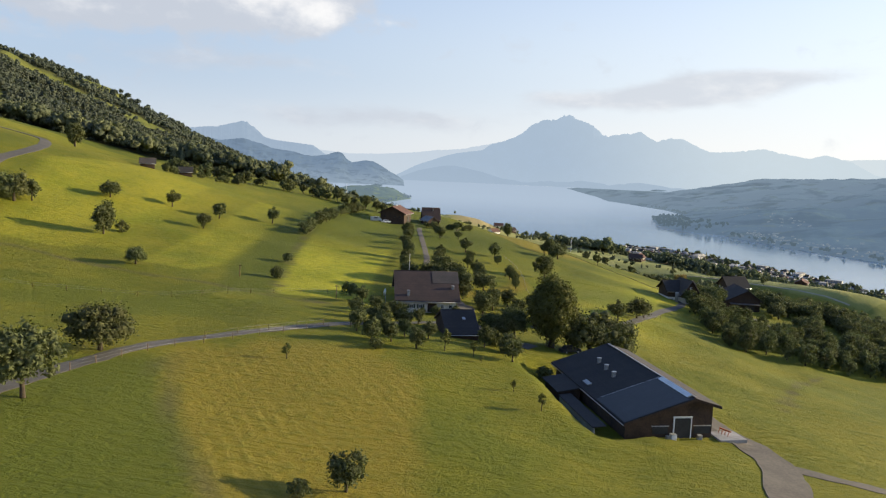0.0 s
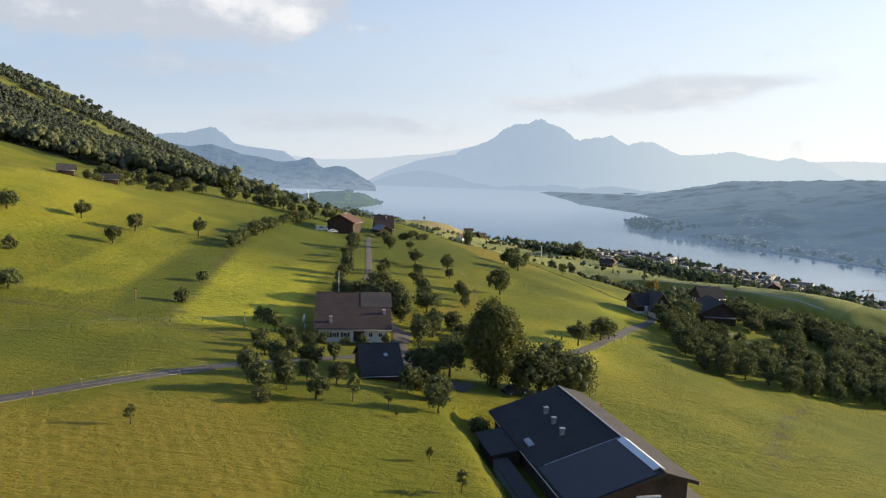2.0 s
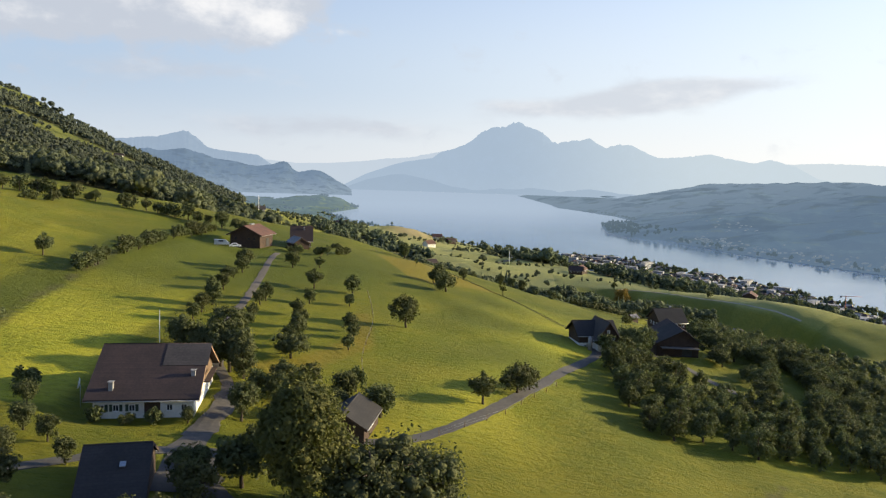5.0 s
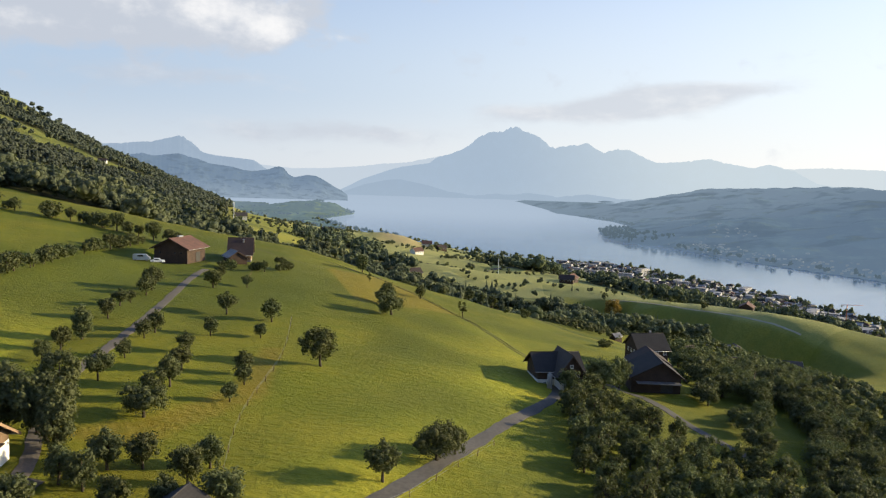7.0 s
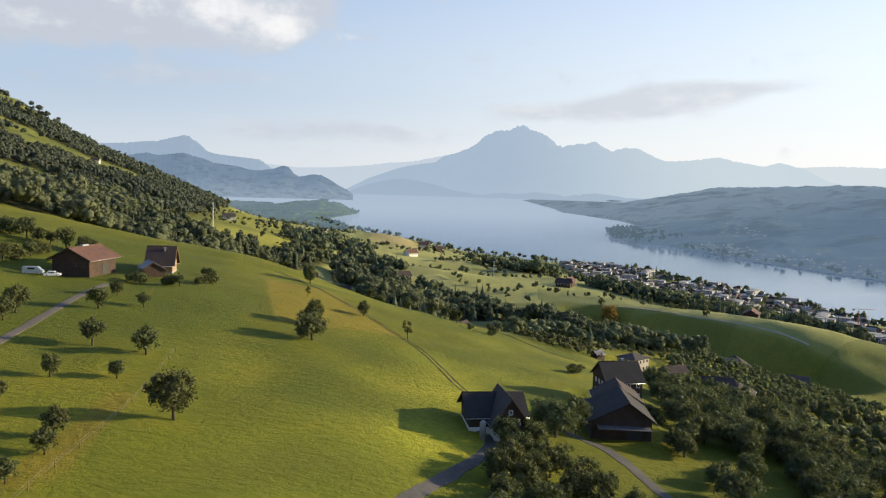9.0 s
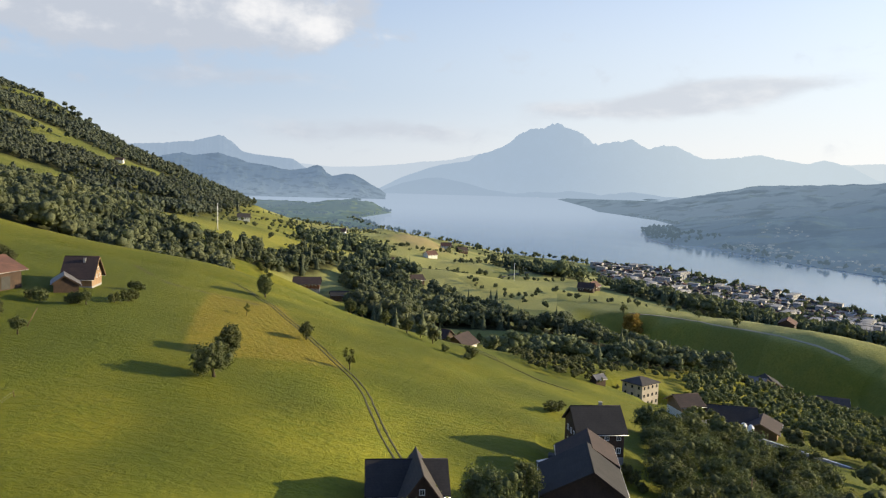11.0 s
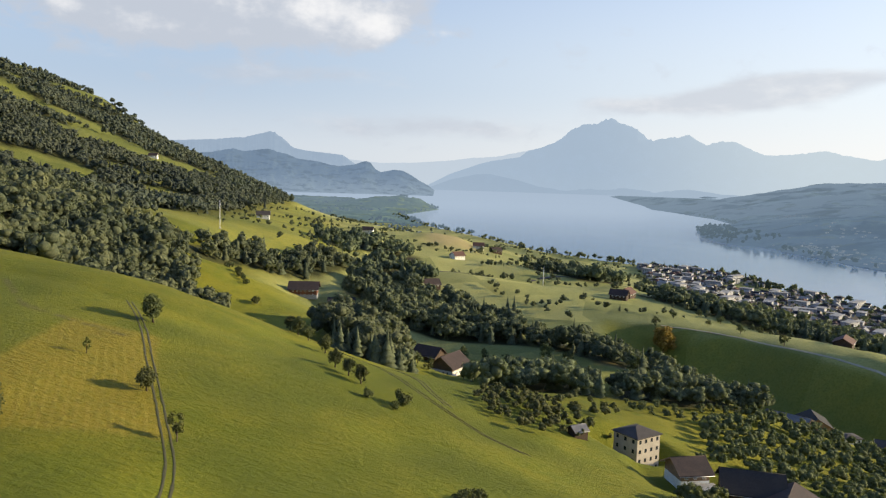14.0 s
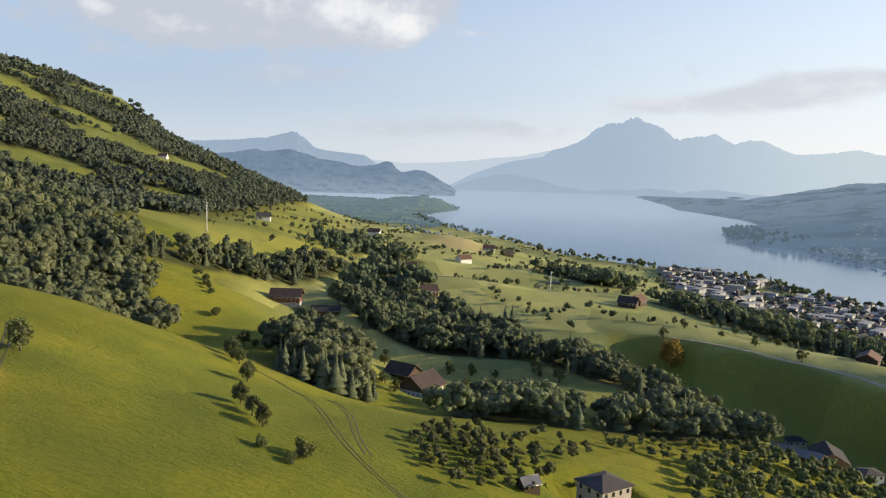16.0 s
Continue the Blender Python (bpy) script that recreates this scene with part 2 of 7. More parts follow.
def meadow_material():
    m = bpy.data.materials.new("meadow")
    m.use_nodes = True
    n = Nodes(m.node_tree)
    place = n.put("ShaderNodeNewGeometry").outputs["Position"]
    first, second, third = (n.put("ShaderNodeVertexColor") for k in range(3))
    first.layer_name, second.layer_name, third.layer_name = "zone", "zone2", "zone3"
    zone3 = n.put("ShaderNodeSeparateColor", {0: third.outputs[0]}).outputs
    zone = n.put("ShaderNodeSeparateColor", {0: first.outputs[0]}).outputs
    zone2 = n.put("ShaderNodeSeparateColor", {0: second.outputs[0]}).outputs
    wide, mid, fine = n.noise(place, 0.012, 4.0, 0.6), n.noise(place, 0.085, 5.0, 0.65), n.noise(place, 0.7, 6.0, 0.7)
    tuft = n.noise(place, 2.6, 5.0, 0.75)
    fac = n.ramp(n.maths("ADD", n.maths("MULTIPLY", wide, 0.5), n.maths("MULTIPLY", mid, 0.5)), 0.40, 0.60)
    # long grass, with fresh short grass where it was cut some weeks ago; the brow's stronger sun is put into the same
    # colour
    colour = n.mix(fac, (0.120, 0.132, 0.008), (0.182, 0.166, 0.011))
    fresh_lit = n.mix(fac, (0.290, 0.298, 0.019), (0.405, 0.366, 0.029))
    colour = n.mix(zone2[1], colour, fresh_lit)
    # lush grass; the weaker light on some slopes is put into this colour too
    lush = n.mix(mid, (0.072, 0.093, 0.008), (0.102, 0.114, 0.011))
    colour = n.mix(n.maths("MULTIPLY", zone2[0], 0.85), colour, lush)
    # rows left by the mower, wavering along the slope
    sway = n.maths("MULTIPLY", n.noise(place, 0.02, 3.0, 0.5), 4.0)
    cut = n.put("ShaderNodeSeparateXYZ", {0: n.put("ShaderNodeMapping", {"Vector": place, "Rotation": (0.0, 0.0, radians(-27.0))}).outputs[0]}).outputs[0]
    lane = n.maths("FRACT", n.maths("DIVIDE", n.maths("ADD", cut, sway), 1.9))
    row = n.ramp(n.maths("ABSOLUTE", n.maths("SUBTRACT", lane, 0.5)), 0.22, 0.42)
    row = n.maths("MULTIPLY", row, n.maths("MULTIPLY", n.ramp(n.noise(place, 0.07, 4.0, 0.6), 0.30, 0.62), 0.42))
    hay = n.mix(mid, (0.188, 0.156, 0.013), (0.250, 0.186, 0.020))
    hay = n.mix(row, hay, (0.300, 0.238, 0.040))
    colour = n.mix(n.maths("MULTIPLY", zone[0], 0.95), colour, hay)
    # thin valley pasture, paled to put the distance haze into its colour, in plots of different growth
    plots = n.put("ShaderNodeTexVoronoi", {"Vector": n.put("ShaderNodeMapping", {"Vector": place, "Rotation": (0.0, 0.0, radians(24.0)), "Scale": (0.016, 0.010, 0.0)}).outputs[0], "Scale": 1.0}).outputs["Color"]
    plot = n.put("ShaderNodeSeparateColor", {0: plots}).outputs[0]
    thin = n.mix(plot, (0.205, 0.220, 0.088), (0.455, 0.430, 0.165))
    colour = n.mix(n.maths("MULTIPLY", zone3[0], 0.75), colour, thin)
    # blades, tufts and dung patches
    colour = n.mix(n.maths("MULTIPLY", n.ramp(fine, 0.44, 0.66), 0.62), colour, n.mix(0.55, colour, (0.075, 0.100, 0.006)))
    colour = n.mix(n.maths("MULTIPLY", n.ramp(tuft, 0.50, 0.74), 0.55), colour, n.mix(0.6, colour, (0.050, 0.072, 0.006)))
    spot = n.ramp(n.noise(place, 0.30, 5.0, 0.7), 0.63, 0.74)
    colour = n.mix(n.maths("MULTIPLY", spot, 0.55), colour, (0.060, 0.085, 0.008))
    litter = n.mix(fine, (0.055, 0.055, 0.018), (0.03, 0.035, 0.012))
    colour = n.mix(zone[1], colour, litter)
    straw = n.mix(mid, (0.40, 0.31, 0.15), (0.27, 0.23, 0.09))
    colour = n.mix(zone[2], colour, straw)
    colour = n.mix(n.maths("MULTIPLY", zone2[2], 0.8), colour, n.mix(fine, (0.13, 0.115, 0.05), (0.065, 0.055, 0.026)))
    tread = n.noise(n.put("ShaderNodeMapping", {"Vector": place, "Rotation": (0.0, 0.0, radians(20.0)), "Scale": (0.22, 0.95, 1.0)}).outputs[0], 0.8, 5.0, 0.65, 0.6)
    colour = n.mix(n.maths("MULTIPLY", n.ramp(tread, 0.52, 0.70), 0.35), colour, n.mix(0.6, colour, (0.055, 0.078, 0.006)))
    height = n.maths("ADD", n.maths("MULTIPLY", tuft, 0.3), n.maths("ADD", fine, n.maths("MULTIPLY", n.maths("MULTIPLY", row, zone[0]), 0.12)))
    height = n.maths("ADD", height, n.maths("MULTIPLY", tread, 1.0))
    normal = n.put("ShaderNodeBump", {"Height": height, "Strength": 0.85, "Distance": 0.60}).outputs[0]
    n.put("ShaderNodeOutputMaterial", {0: n.put("ShaderNodeBsdfPrincipled", {"Base Color": colour, "Roughness": 0.9, "Specular IOR Level": 0.2, "Normal": normal}).outputs[0]})
    return m


def water_material():
    m = bpy.data.materials.new("lake water")
    m.use_nodes = True
    n = Nodes(m.node_tree)
    place = n.put("ShaderNodeNewGeometry").outputs["Position"]
    slick = n.noise(place, 0.004, 4.0, 0.6, 1.5)
    chop = n.noise(place, 0.35, 5.0, 0.7)
    normal = n.put("ShaderNodeBump", {"Height": chop, "Strength": 0.03, "Distance": 0.05}).outputs[0]
    colour = n.mix(slick, (0.10, 0.185, 0.29), (0.125, 0.215, 0.325))
    wet = n.put("ShaderNodeBsdfPrincipled", {"Base Color": colour, "Roughness": n.maths("ADD", 0.06, n.maths("MULTIPLY", slick, 0.10)), "IOR": 1.33, "Normal": normal}).outputs[0]
    # the far end of the lake is a backdrop: ten kilometres of evening air, painted over it as glowing haze
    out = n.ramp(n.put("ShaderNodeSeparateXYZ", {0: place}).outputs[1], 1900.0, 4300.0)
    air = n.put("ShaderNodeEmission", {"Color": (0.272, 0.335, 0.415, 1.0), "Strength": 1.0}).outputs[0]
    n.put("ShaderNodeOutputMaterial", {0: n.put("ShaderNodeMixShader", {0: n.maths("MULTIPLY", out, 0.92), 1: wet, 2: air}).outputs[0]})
    return m


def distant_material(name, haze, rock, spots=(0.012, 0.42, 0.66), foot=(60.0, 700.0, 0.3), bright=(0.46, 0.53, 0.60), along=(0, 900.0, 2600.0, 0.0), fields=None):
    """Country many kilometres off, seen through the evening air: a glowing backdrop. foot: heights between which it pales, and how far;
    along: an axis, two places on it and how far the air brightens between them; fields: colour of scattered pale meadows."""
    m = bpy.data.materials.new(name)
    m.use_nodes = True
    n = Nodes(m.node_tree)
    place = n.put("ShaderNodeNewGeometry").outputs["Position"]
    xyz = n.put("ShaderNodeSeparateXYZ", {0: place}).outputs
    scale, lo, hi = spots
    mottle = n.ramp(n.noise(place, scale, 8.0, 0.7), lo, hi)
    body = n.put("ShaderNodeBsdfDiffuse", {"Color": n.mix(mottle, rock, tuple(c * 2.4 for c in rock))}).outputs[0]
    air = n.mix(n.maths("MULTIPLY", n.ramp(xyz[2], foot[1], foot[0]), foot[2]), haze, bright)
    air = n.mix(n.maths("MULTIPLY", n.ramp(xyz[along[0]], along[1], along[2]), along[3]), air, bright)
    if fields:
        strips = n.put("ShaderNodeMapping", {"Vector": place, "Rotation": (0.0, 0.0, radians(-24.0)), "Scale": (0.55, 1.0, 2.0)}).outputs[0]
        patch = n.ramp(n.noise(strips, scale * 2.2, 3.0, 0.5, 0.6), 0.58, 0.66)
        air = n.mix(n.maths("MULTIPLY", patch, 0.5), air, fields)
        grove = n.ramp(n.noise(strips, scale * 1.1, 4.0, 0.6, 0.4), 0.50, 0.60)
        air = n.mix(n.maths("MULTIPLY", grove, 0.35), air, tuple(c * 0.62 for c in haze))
    # the haze in front of the country is painted on as emission
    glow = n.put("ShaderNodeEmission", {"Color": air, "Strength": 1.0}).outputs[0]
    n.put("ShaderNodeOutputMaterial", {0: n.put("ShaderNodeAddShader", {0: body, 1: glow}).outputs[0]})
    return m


# ---------------------------------------------------------------- the lie of the land
LAKE = 18.0
CENTRE = np.array((75.0, 130.0, 193.0))
# Heights of the land on three coarse survey grids: the whole slope, the near spur, the side valley.
BROAD_X, BROAD_Y = (-2000, -1350, -900, -600, -350, -150, 20, 200, 450, 900), (0, 250, 450, 650, 900, 1250, 1700, 2100, 2450, 3000)
NEAR_X, NEAR_Y = (-200, -130, -70, -25, 15, 55, 95, 145, 210), (30, 85, 130, 180, 230, 290, 345, 400, 450, 510)
VALLEY_X, VALLEY_Y = (-60, 0, 50, 100, 150, 200, 250, 300, 350, 410), (430, 490, 545, 600, 650, 700, 750, 810, 900, 1020)
BROAD = [
    [866, 865, 861, 855, 840, 805, 732, 658, 608, 557],
    [635, 638, 640, 641, 637, 611, 541, 468, 473, 385],
    [455, 453, 448, 441, 432, 388, 351, 318, 303, 164],
    [338, 333, 317, 295, 271, 250, 239, 196, 121, 46],
    [244, 246, 230, 206, 171, 171, 138, 98, 27, -41],
    [175, 184, 182, 171, 151, 126, 96, 39, -27, -103],
    [160, 156, 155, 113, 105, 99, 70, -1, -67, -149],
    [129, 126, 111, 90, 92, 72, 38, -38, -106, -194],
    [86, 76, 76, 77, 54, 35, -14, -89, -158, -252],
    [1, -5, -11, -19, -35, -63, -118, -188, -255, -352],
]
NEAR = [
    [-0.5, -2, -3.3, -3.5, -0.5, 3.8, 4.4, -2.5, -3.7, -1.1],
    [-0.3, -2.8, -6.1, -8.8, -4.4, 3.9, 3, 0.4, 2.8, 1.8],
    [2.3, -0.5, -4.6, -5.7, -4.3, -1.7, -0.4, 0.9, 2.6, -4.7],
    [0.8, -1.6, -0.9, -3.3, -2.5, -1.6, -2.2, -0.8, 0.4, -11.1],
    [-1.3, -1.5, 0.2, -1.9, -0.7, -0.4, -0.1, -0.8, -0.1, -6.8],
    [-1.1, -1.4, -0.4, -1.2, -0.3, 0.7, -0.2, -0.7, -4.2, -5.5],
    [-0.2, -0.8, -0.8, -3.5, -2.8, -0.5, -0.9, -2.1, -4.8, -8.3],
    [0.6, -0.8, -2, -3.4, -2.5, 1.6, 1.3, -1.9, -1.2, -1.8],
    [-1.1, -2.6, -3.6, -3.5, -1.5, 2.8, 4.2, -0.2, 0.5, 3.9],
]
VALLEY = [
    [-0.5, 0.1, -8.1, -2.4, 6.4, -9.1, -8.6, -4.5, 0.4, -3],
    [-0.3, 0.6, -13, -0.6, 5.3, -0.6, 2.9, -5.5, -0.2, -7.4],
    [0.1, 0, -5.2, 1.6, -2.8, -3.7, 0.6, -9.6, 1.8, -8],
    [1.2, 0, -6.3, -6.8, -3.3, -3.8, -4.7, -7.6, 4, -8.2],
    [0.4, 1.4, -2.2, -1.2, 1.6, -1, -4.4, -4.7, 1.2, -9.4],
    [-1, 0.9, 2.7, 1.6, 0.1, -3.7, -2.8, -1.9, -0.4, -6.6],
    [0.6, -0.8, 1.8, -6.6, -11.1, -7, 2.5, 1.2, -0.2, -0.4],
    [-1.9, -2.7, -6.6, -11.9, -7.2, 5.2, 8.6, 1.2, -0.2, -0.3],
    [-2.2, -2.7, -4.4, 0.6, 12.2, 12.6, 7.6, -0.7, -0.4, -1.9],
    [-1.1, 0.6, 4.4, 9.1, 5.5, -2, 1.6, 0, -0.3, -2.9],
]
SHORE_NEAR = [(1000, -1500), (800, 600), (725, 1050), (705, 1200), (680, 1420), (613, 1521), (600, 1679), (464, 1801), (354, 1912), (239, 2047),
              (96, 2385), (-130, 2850), (-245, 3244), (-300, 3500), (-192, 4139), (-330, 4600), (-800, 4900), (-950, 6000), (-5000, 9000), (-5000, -1500)]
SHORE_FAR = [(1400, 900), (1090, 1500), (960, 1900), (933, 1988), (918, 2150), (886, 2284), (902, 2379), (870, 2416), (798, 2484), (783, 2735), (855, 3100), (1003, 3440), (1113, 3464), (1170, 3728), (1194, 4095),
             (1154, 4774), (1107, 5199), (1200, 6018), (1413, 9106), (7000, 13000), (7000, 900)]


bends, swells = {}, {}


def bend_of(knots):
    k = np.array(knots, float)
    n, h = len(k), np.diff(k)
    a, r = np.eye(n), np.zeros((n, n))
    for i in range(1, n - 1):
        a[i, i - 1:i + 2] = h[i - 1], 2 * (h[i - 1] + h[i]), h[i]
        r[i, i - 1:i + 2] = 6 / h[i - 1], -6 / h[i - 1] - 6 / h[i], 6 / h[i]
    return k, h, np.linalg.solve(a, r)


def spline(knots, v):
    """Weights of a natural cubic spline through the knots."""
    key = tuple(knots)
    if key not in bends:
        bends[key] = bend_of(knots)
    k, h, bend = bends[key]
    n = len(k)
    v = np.clip(v, k[0], k[-1])
    i = np.clip(np.searchsorted(k, v) - 1, 0, n - 2)
    hh, one = h[i], np.eye(n)
    p = (k[i + 1] - v) / hh
    q = 1 - p
    return p[:, None] * one[i] + q[:, None] * one[i + 1] + ((p ** 3 - p) * hh ** 2 / 6)[:, None] * bend[i] + ((q ** 3 - q) * hh ** 2 / 6)[:, None] * bend[i + 1]


def survey(table, kx, ky, x, y, margin=0):
    z = np.einsum("ij,ij->i", spline(kx, x) @ np.array(table, float), spline(ky, y))
    if margin:
        for v, k in ((x, kx), (y, ky)):
            s = np.clip(np.minimum(v - k[0], k[-1] - v) / margin + 1, 0, 1)
            z = z * s * s * (3 - 2 * s)
    return z


def inland(x, y, shore):
    """Metres from the shoreline, positive on land."""
    d, inside = np.full(x.shape, 1e9), np.zeros(x.shape, bool)
    for (x0, y0), (x1, y1) in zip(shore, shore[1:] + shore[:1]):
        dx, dy = x1 - x0, y1 - y0
        s = np.clip(((x - x0) * dx + (y - y0) * dy) / (dx * dx + dy * dy), 0, 1)
        d = np.minimum(d, np.hypot(x - x0 - s * dx, y - y0 - s * dy))
        inside ^= ((y0 > y) != (y1 > y)) & (x < (x1 - x0) * (y - y0) / ((y1 - y0) or 1e-9) + x0)
    return np.where(inside, d, -d)


def waves(x, y, size, seed):
    """Smooth uneven swell, about -1 to 1."""
    if (size, seed) not in swells:
        rng = np.random.default_rng(seed)
        swells[size, seed] = [(rng.uniform(0, 6.28), rng.uniform(0.6, 1.8) * 6.28 / size, rng.uniform(0, 6.28)) for k in range(7)]
    z = 0
    for a, f, ph in swells[size, seed]:
        z = z + np.sin(f * (x * np.cos(a) + y * np.sin(a)) + ph + 1.3 * np.sin(f * 0.37 * (x * np.sin(a) - y * np.cos(a)) + 2 * ph))
    return z / 3.5


# level ground cut into the slope: x, y, turn, half length, half width, height, width of the bank round it
PADS = [(29.6, 119.0, 99.8, 16.4, 9.9, 153.0, 3.0), (-4.2, 187.0, 6.0, 8.0, 10.5, 155.4, 6.0), (167.6, 441.0, 38.0, 6.0, 6.0, 111.4, 10.0), (175.0, 414.4, 14.0, 7.0, 7.0, 118.4, 7.0),
        (196.0, 421.0, -10.0, 12.0, 9.0, 111.6, 9.0), (120.0, 298.0, 84.0, 12.0, 7.0, 140.2, 6.0), (125.2, 317.6, 6.0, 7.0, 5.5, 139.2, 5.0), (-23.4, 358.2, 124.0, 8.0, 6.0, 163.2, 6.0), (103.0, 582.0, 62.0, 13.0, 10.0, 102.0, 12.0)]


BANKS_AT = [([(-80, 636), (-52, 646), (-28, 654), (-4, 660), (18, 664), (44, 660)], 13.0, 24.0, 80.0), ([(215, 800), (253, 765), (284, 735), (315, 692), (335, 650), (350, 600), (360, 540)][::-1], 19.0, 27.0, 100.0), ([(-30, 870), (0, 800), (30, 745), (75, 700), (140, 680), (200, 640)][::-1], 9.0, 26.0, 80.0)]


def land(x, y):
    """Height of the ground, in true metres, for arrays of places."""
    x, y = np.atleast_1d(np.asarray(x, float)), np.atleast_1d(np.asarray(y, float))
    z = survey(BROAD, BROAD_X, BROAD_Y, x, y) + survey(NEAR, NEAR_X, NEAR_Y, x, y, 60) + survey(VALLEY, VALLEY_X, VALLEY_Y, x, y, 60)
    far = np.clip((np.hypot(x - 75, y - 130) - 500) / 900, 0, 1)
    high = np.clip((z - 170) / 200, 0, 1) * far
    z = z + 0.25 * waves(x, y, 26, 3) + 1.2 * far * waves(x, y, 90, 4) + 14 * high * waves(x, y, 330, 5) + 5 * high * waves(x, y, 120, 6)
    for px, py, turn, long_, wide_, level, bank in PADS:
        c, s = np.cos(np.radians(turn)), np.sin(np.radians(turn))
        u, v = c * (x - px) + s * (y - py), c * (y - py) - s * (x - px)
        f = np.clip(1 - np.hypot(np.clip(abs(u) - long_, 0, None), np.clip(abs(v) - wide_, 0, None)) / bank, 0, 1)
        z = z + (level - z) * f * f * (3 - 2 * f)
    # steep banks below the plateau's edge and above the gully
    for line, drop, near, far in BANKS_AT:
        d, side, along = np.full(x.shape, 1e9), np.zeros(x.shape), np.zeros(x.shape)
        for k, ((x0, y0), (x1, y1)) in enumerate(zip(line, line[1:])):
            dx, dy = x1 - x0, y1 - y0
            s = np.clip(((x - x0) * dx + (y - y0) * dy) / (dx * dx + dy * dy), 0, 1)
            gap = np.hypot(x - x0 - s * dx, y - y0 - s * dy)
            closer = gap < d
            side = np.where(closer, (x - x0) * dy - (y - y0) * dx, side)
            along = np.where(closer, k + s, along)
            d = np.where(closer, gap, d)
        d = np.where(side < 0, d, 0)
        u, v = np.clip(d / near, 0, 1), np.clip((far - d) / (far - near), 0, 1)
        e = np.clip(np.minimum(along, len(line) - 1 - along), 0, 1)
        z = z - drop * u * u * (3 - 2 * u) * v * v * (3 - 2 * v) * e
    # behind the mountain's crest line the land falls away to the lake
    crest = np.interp(x, (-1700, -1340, -1062, -824, -650, -450, -250), (2600, 2620, 2440, 2170, 2200, 2250, 2300))
    z = z - 0.75 * np.clip(y - crest, 0, 900)
    out = (y > 850) | (x > 500)
    if not out.any():
        return z
    x, y, zz = x[out], y[out], z[out]
    a, b = inland(x, y, SHORE_NEAR), inland(x, y, SHORE_FAR)
    rise = LAKE + 0.6 + 0.02 * np.clip(a, 0, 1500) + np.clip(a / 60, 0, 1) * 1.5 * (1 + waves(x, y, 160, 7))
    rise = rise + 55 * np.exp(-((x + 420) / 260) ** 2 - ((y - 4150) / 330) ** 2) * np.clip(a / 80, 0, 1)
    zz = zz + 15 * np.exp(-((x - 40) / 62) ** 2 - ((y - 1340) / 120) ** 2)
    soft = 4.0
    zz = np.where(a > 0, np.maximum(rise + soft * np.logaddexp(0, np.clip((zz - rise) / soft, -60, 250)) * np.clip(a / 40, 0, 1), LAKE + 0.4), LAKE - 4)
    az = np.degrees(np.arctan2(x - CENTRE[0], y - CENTRE[1]))
    lift = np.interp(az, (10, 16, 19, 22, 25, 28, 31, 36), (5, -8, 8, 48, 52, 42, 20, 20)) * np.clip(b / 2600, 0, 1)
    hill = LAKE + 0.6 + lift + 290 * (1 - np.exp(-np.clip(b, 0, 9e9) / 1900)) + np.clip(b / 500, 0, 1) * (22 * waves(x, y, 900, 8) + 7 * waves(x, y, 300, 9))
    z[out] = np.where(b > 0, np.maximum(hill, LAKE + 0.5), zz)
    return z


def ground(x, y):
    return float(land(x, y)[0])


def drawn_in(p):
    """The far country, beyond 2600 m, drawn in towards the middle of the flight along the lines of sight."""
    p = np.asarray(p, float)
    d = p - CENTRE
    r = np.maximum(np.hypot(d[..., 0], d[..., 1]), 1.0)
    near = np.where(r > 2600, 2600 + 2200 * (1 - np.exp(-(np.maximum(r, 2600) - 2600) / 2200)), r)
    return CENTRE + d * (near / r)[..., None]


# ---------------------------------------------------------------- ground, lake and mountains
def mesh_of(name, verts, faces, material, smooth=False):
    me = bpy.data.meshes.new(name)
    me.from_pydata([tuple(v) for v in verts], [], [tuple(f) for f in faces])
    me.materials.append(material)
    if smooth:
        me.shade_smooth()
    me.update()
    return me


def grid_mesh(name, points, material, closed=False):
    """A mesh over a grid of points, shape (rows, columns, 3)."""
    r, c = points.shape[:2]
    me = bpy.data.meshes.new(name)
    i = np.arange(r * c).reshape(r, c)
    nxt = np.roll(i, -1, axis=1) if closed else i[:, 1:]
    cur = i if closed else i[:, :-1]
    quads = np.stack((cur[:-1], nxt[:-1], nxt[1:], cur[1:]), -1).reshape(-1, 4)
    me.vertices.add(r * c)
    me.vertices.foreach_set("co", points.reshape(-1).astype(np.float32))
    me.loops.add(quads.size)
    me.loops.foreach_set("vertex_index", quads.reshape(-1).astype(np.int32))
    me.polygons.add(len(quads))
    me.polygons.foreach_set("loop_start", (np.arange(len(quads)) * 4).astype(np.int32))
    me.update(calc_edges=True)
    me.materials.append(material)
    me.shade_smooth()
    return me


def inside(x, y, ring, soft=6.0):
    """1 inside a ring of places, 0 outside, with a soft edge."""
    return np.clip(inland(np.asarray(x, float), np.asarray(y, float), ring) / soft + 0.5, 0, 1)


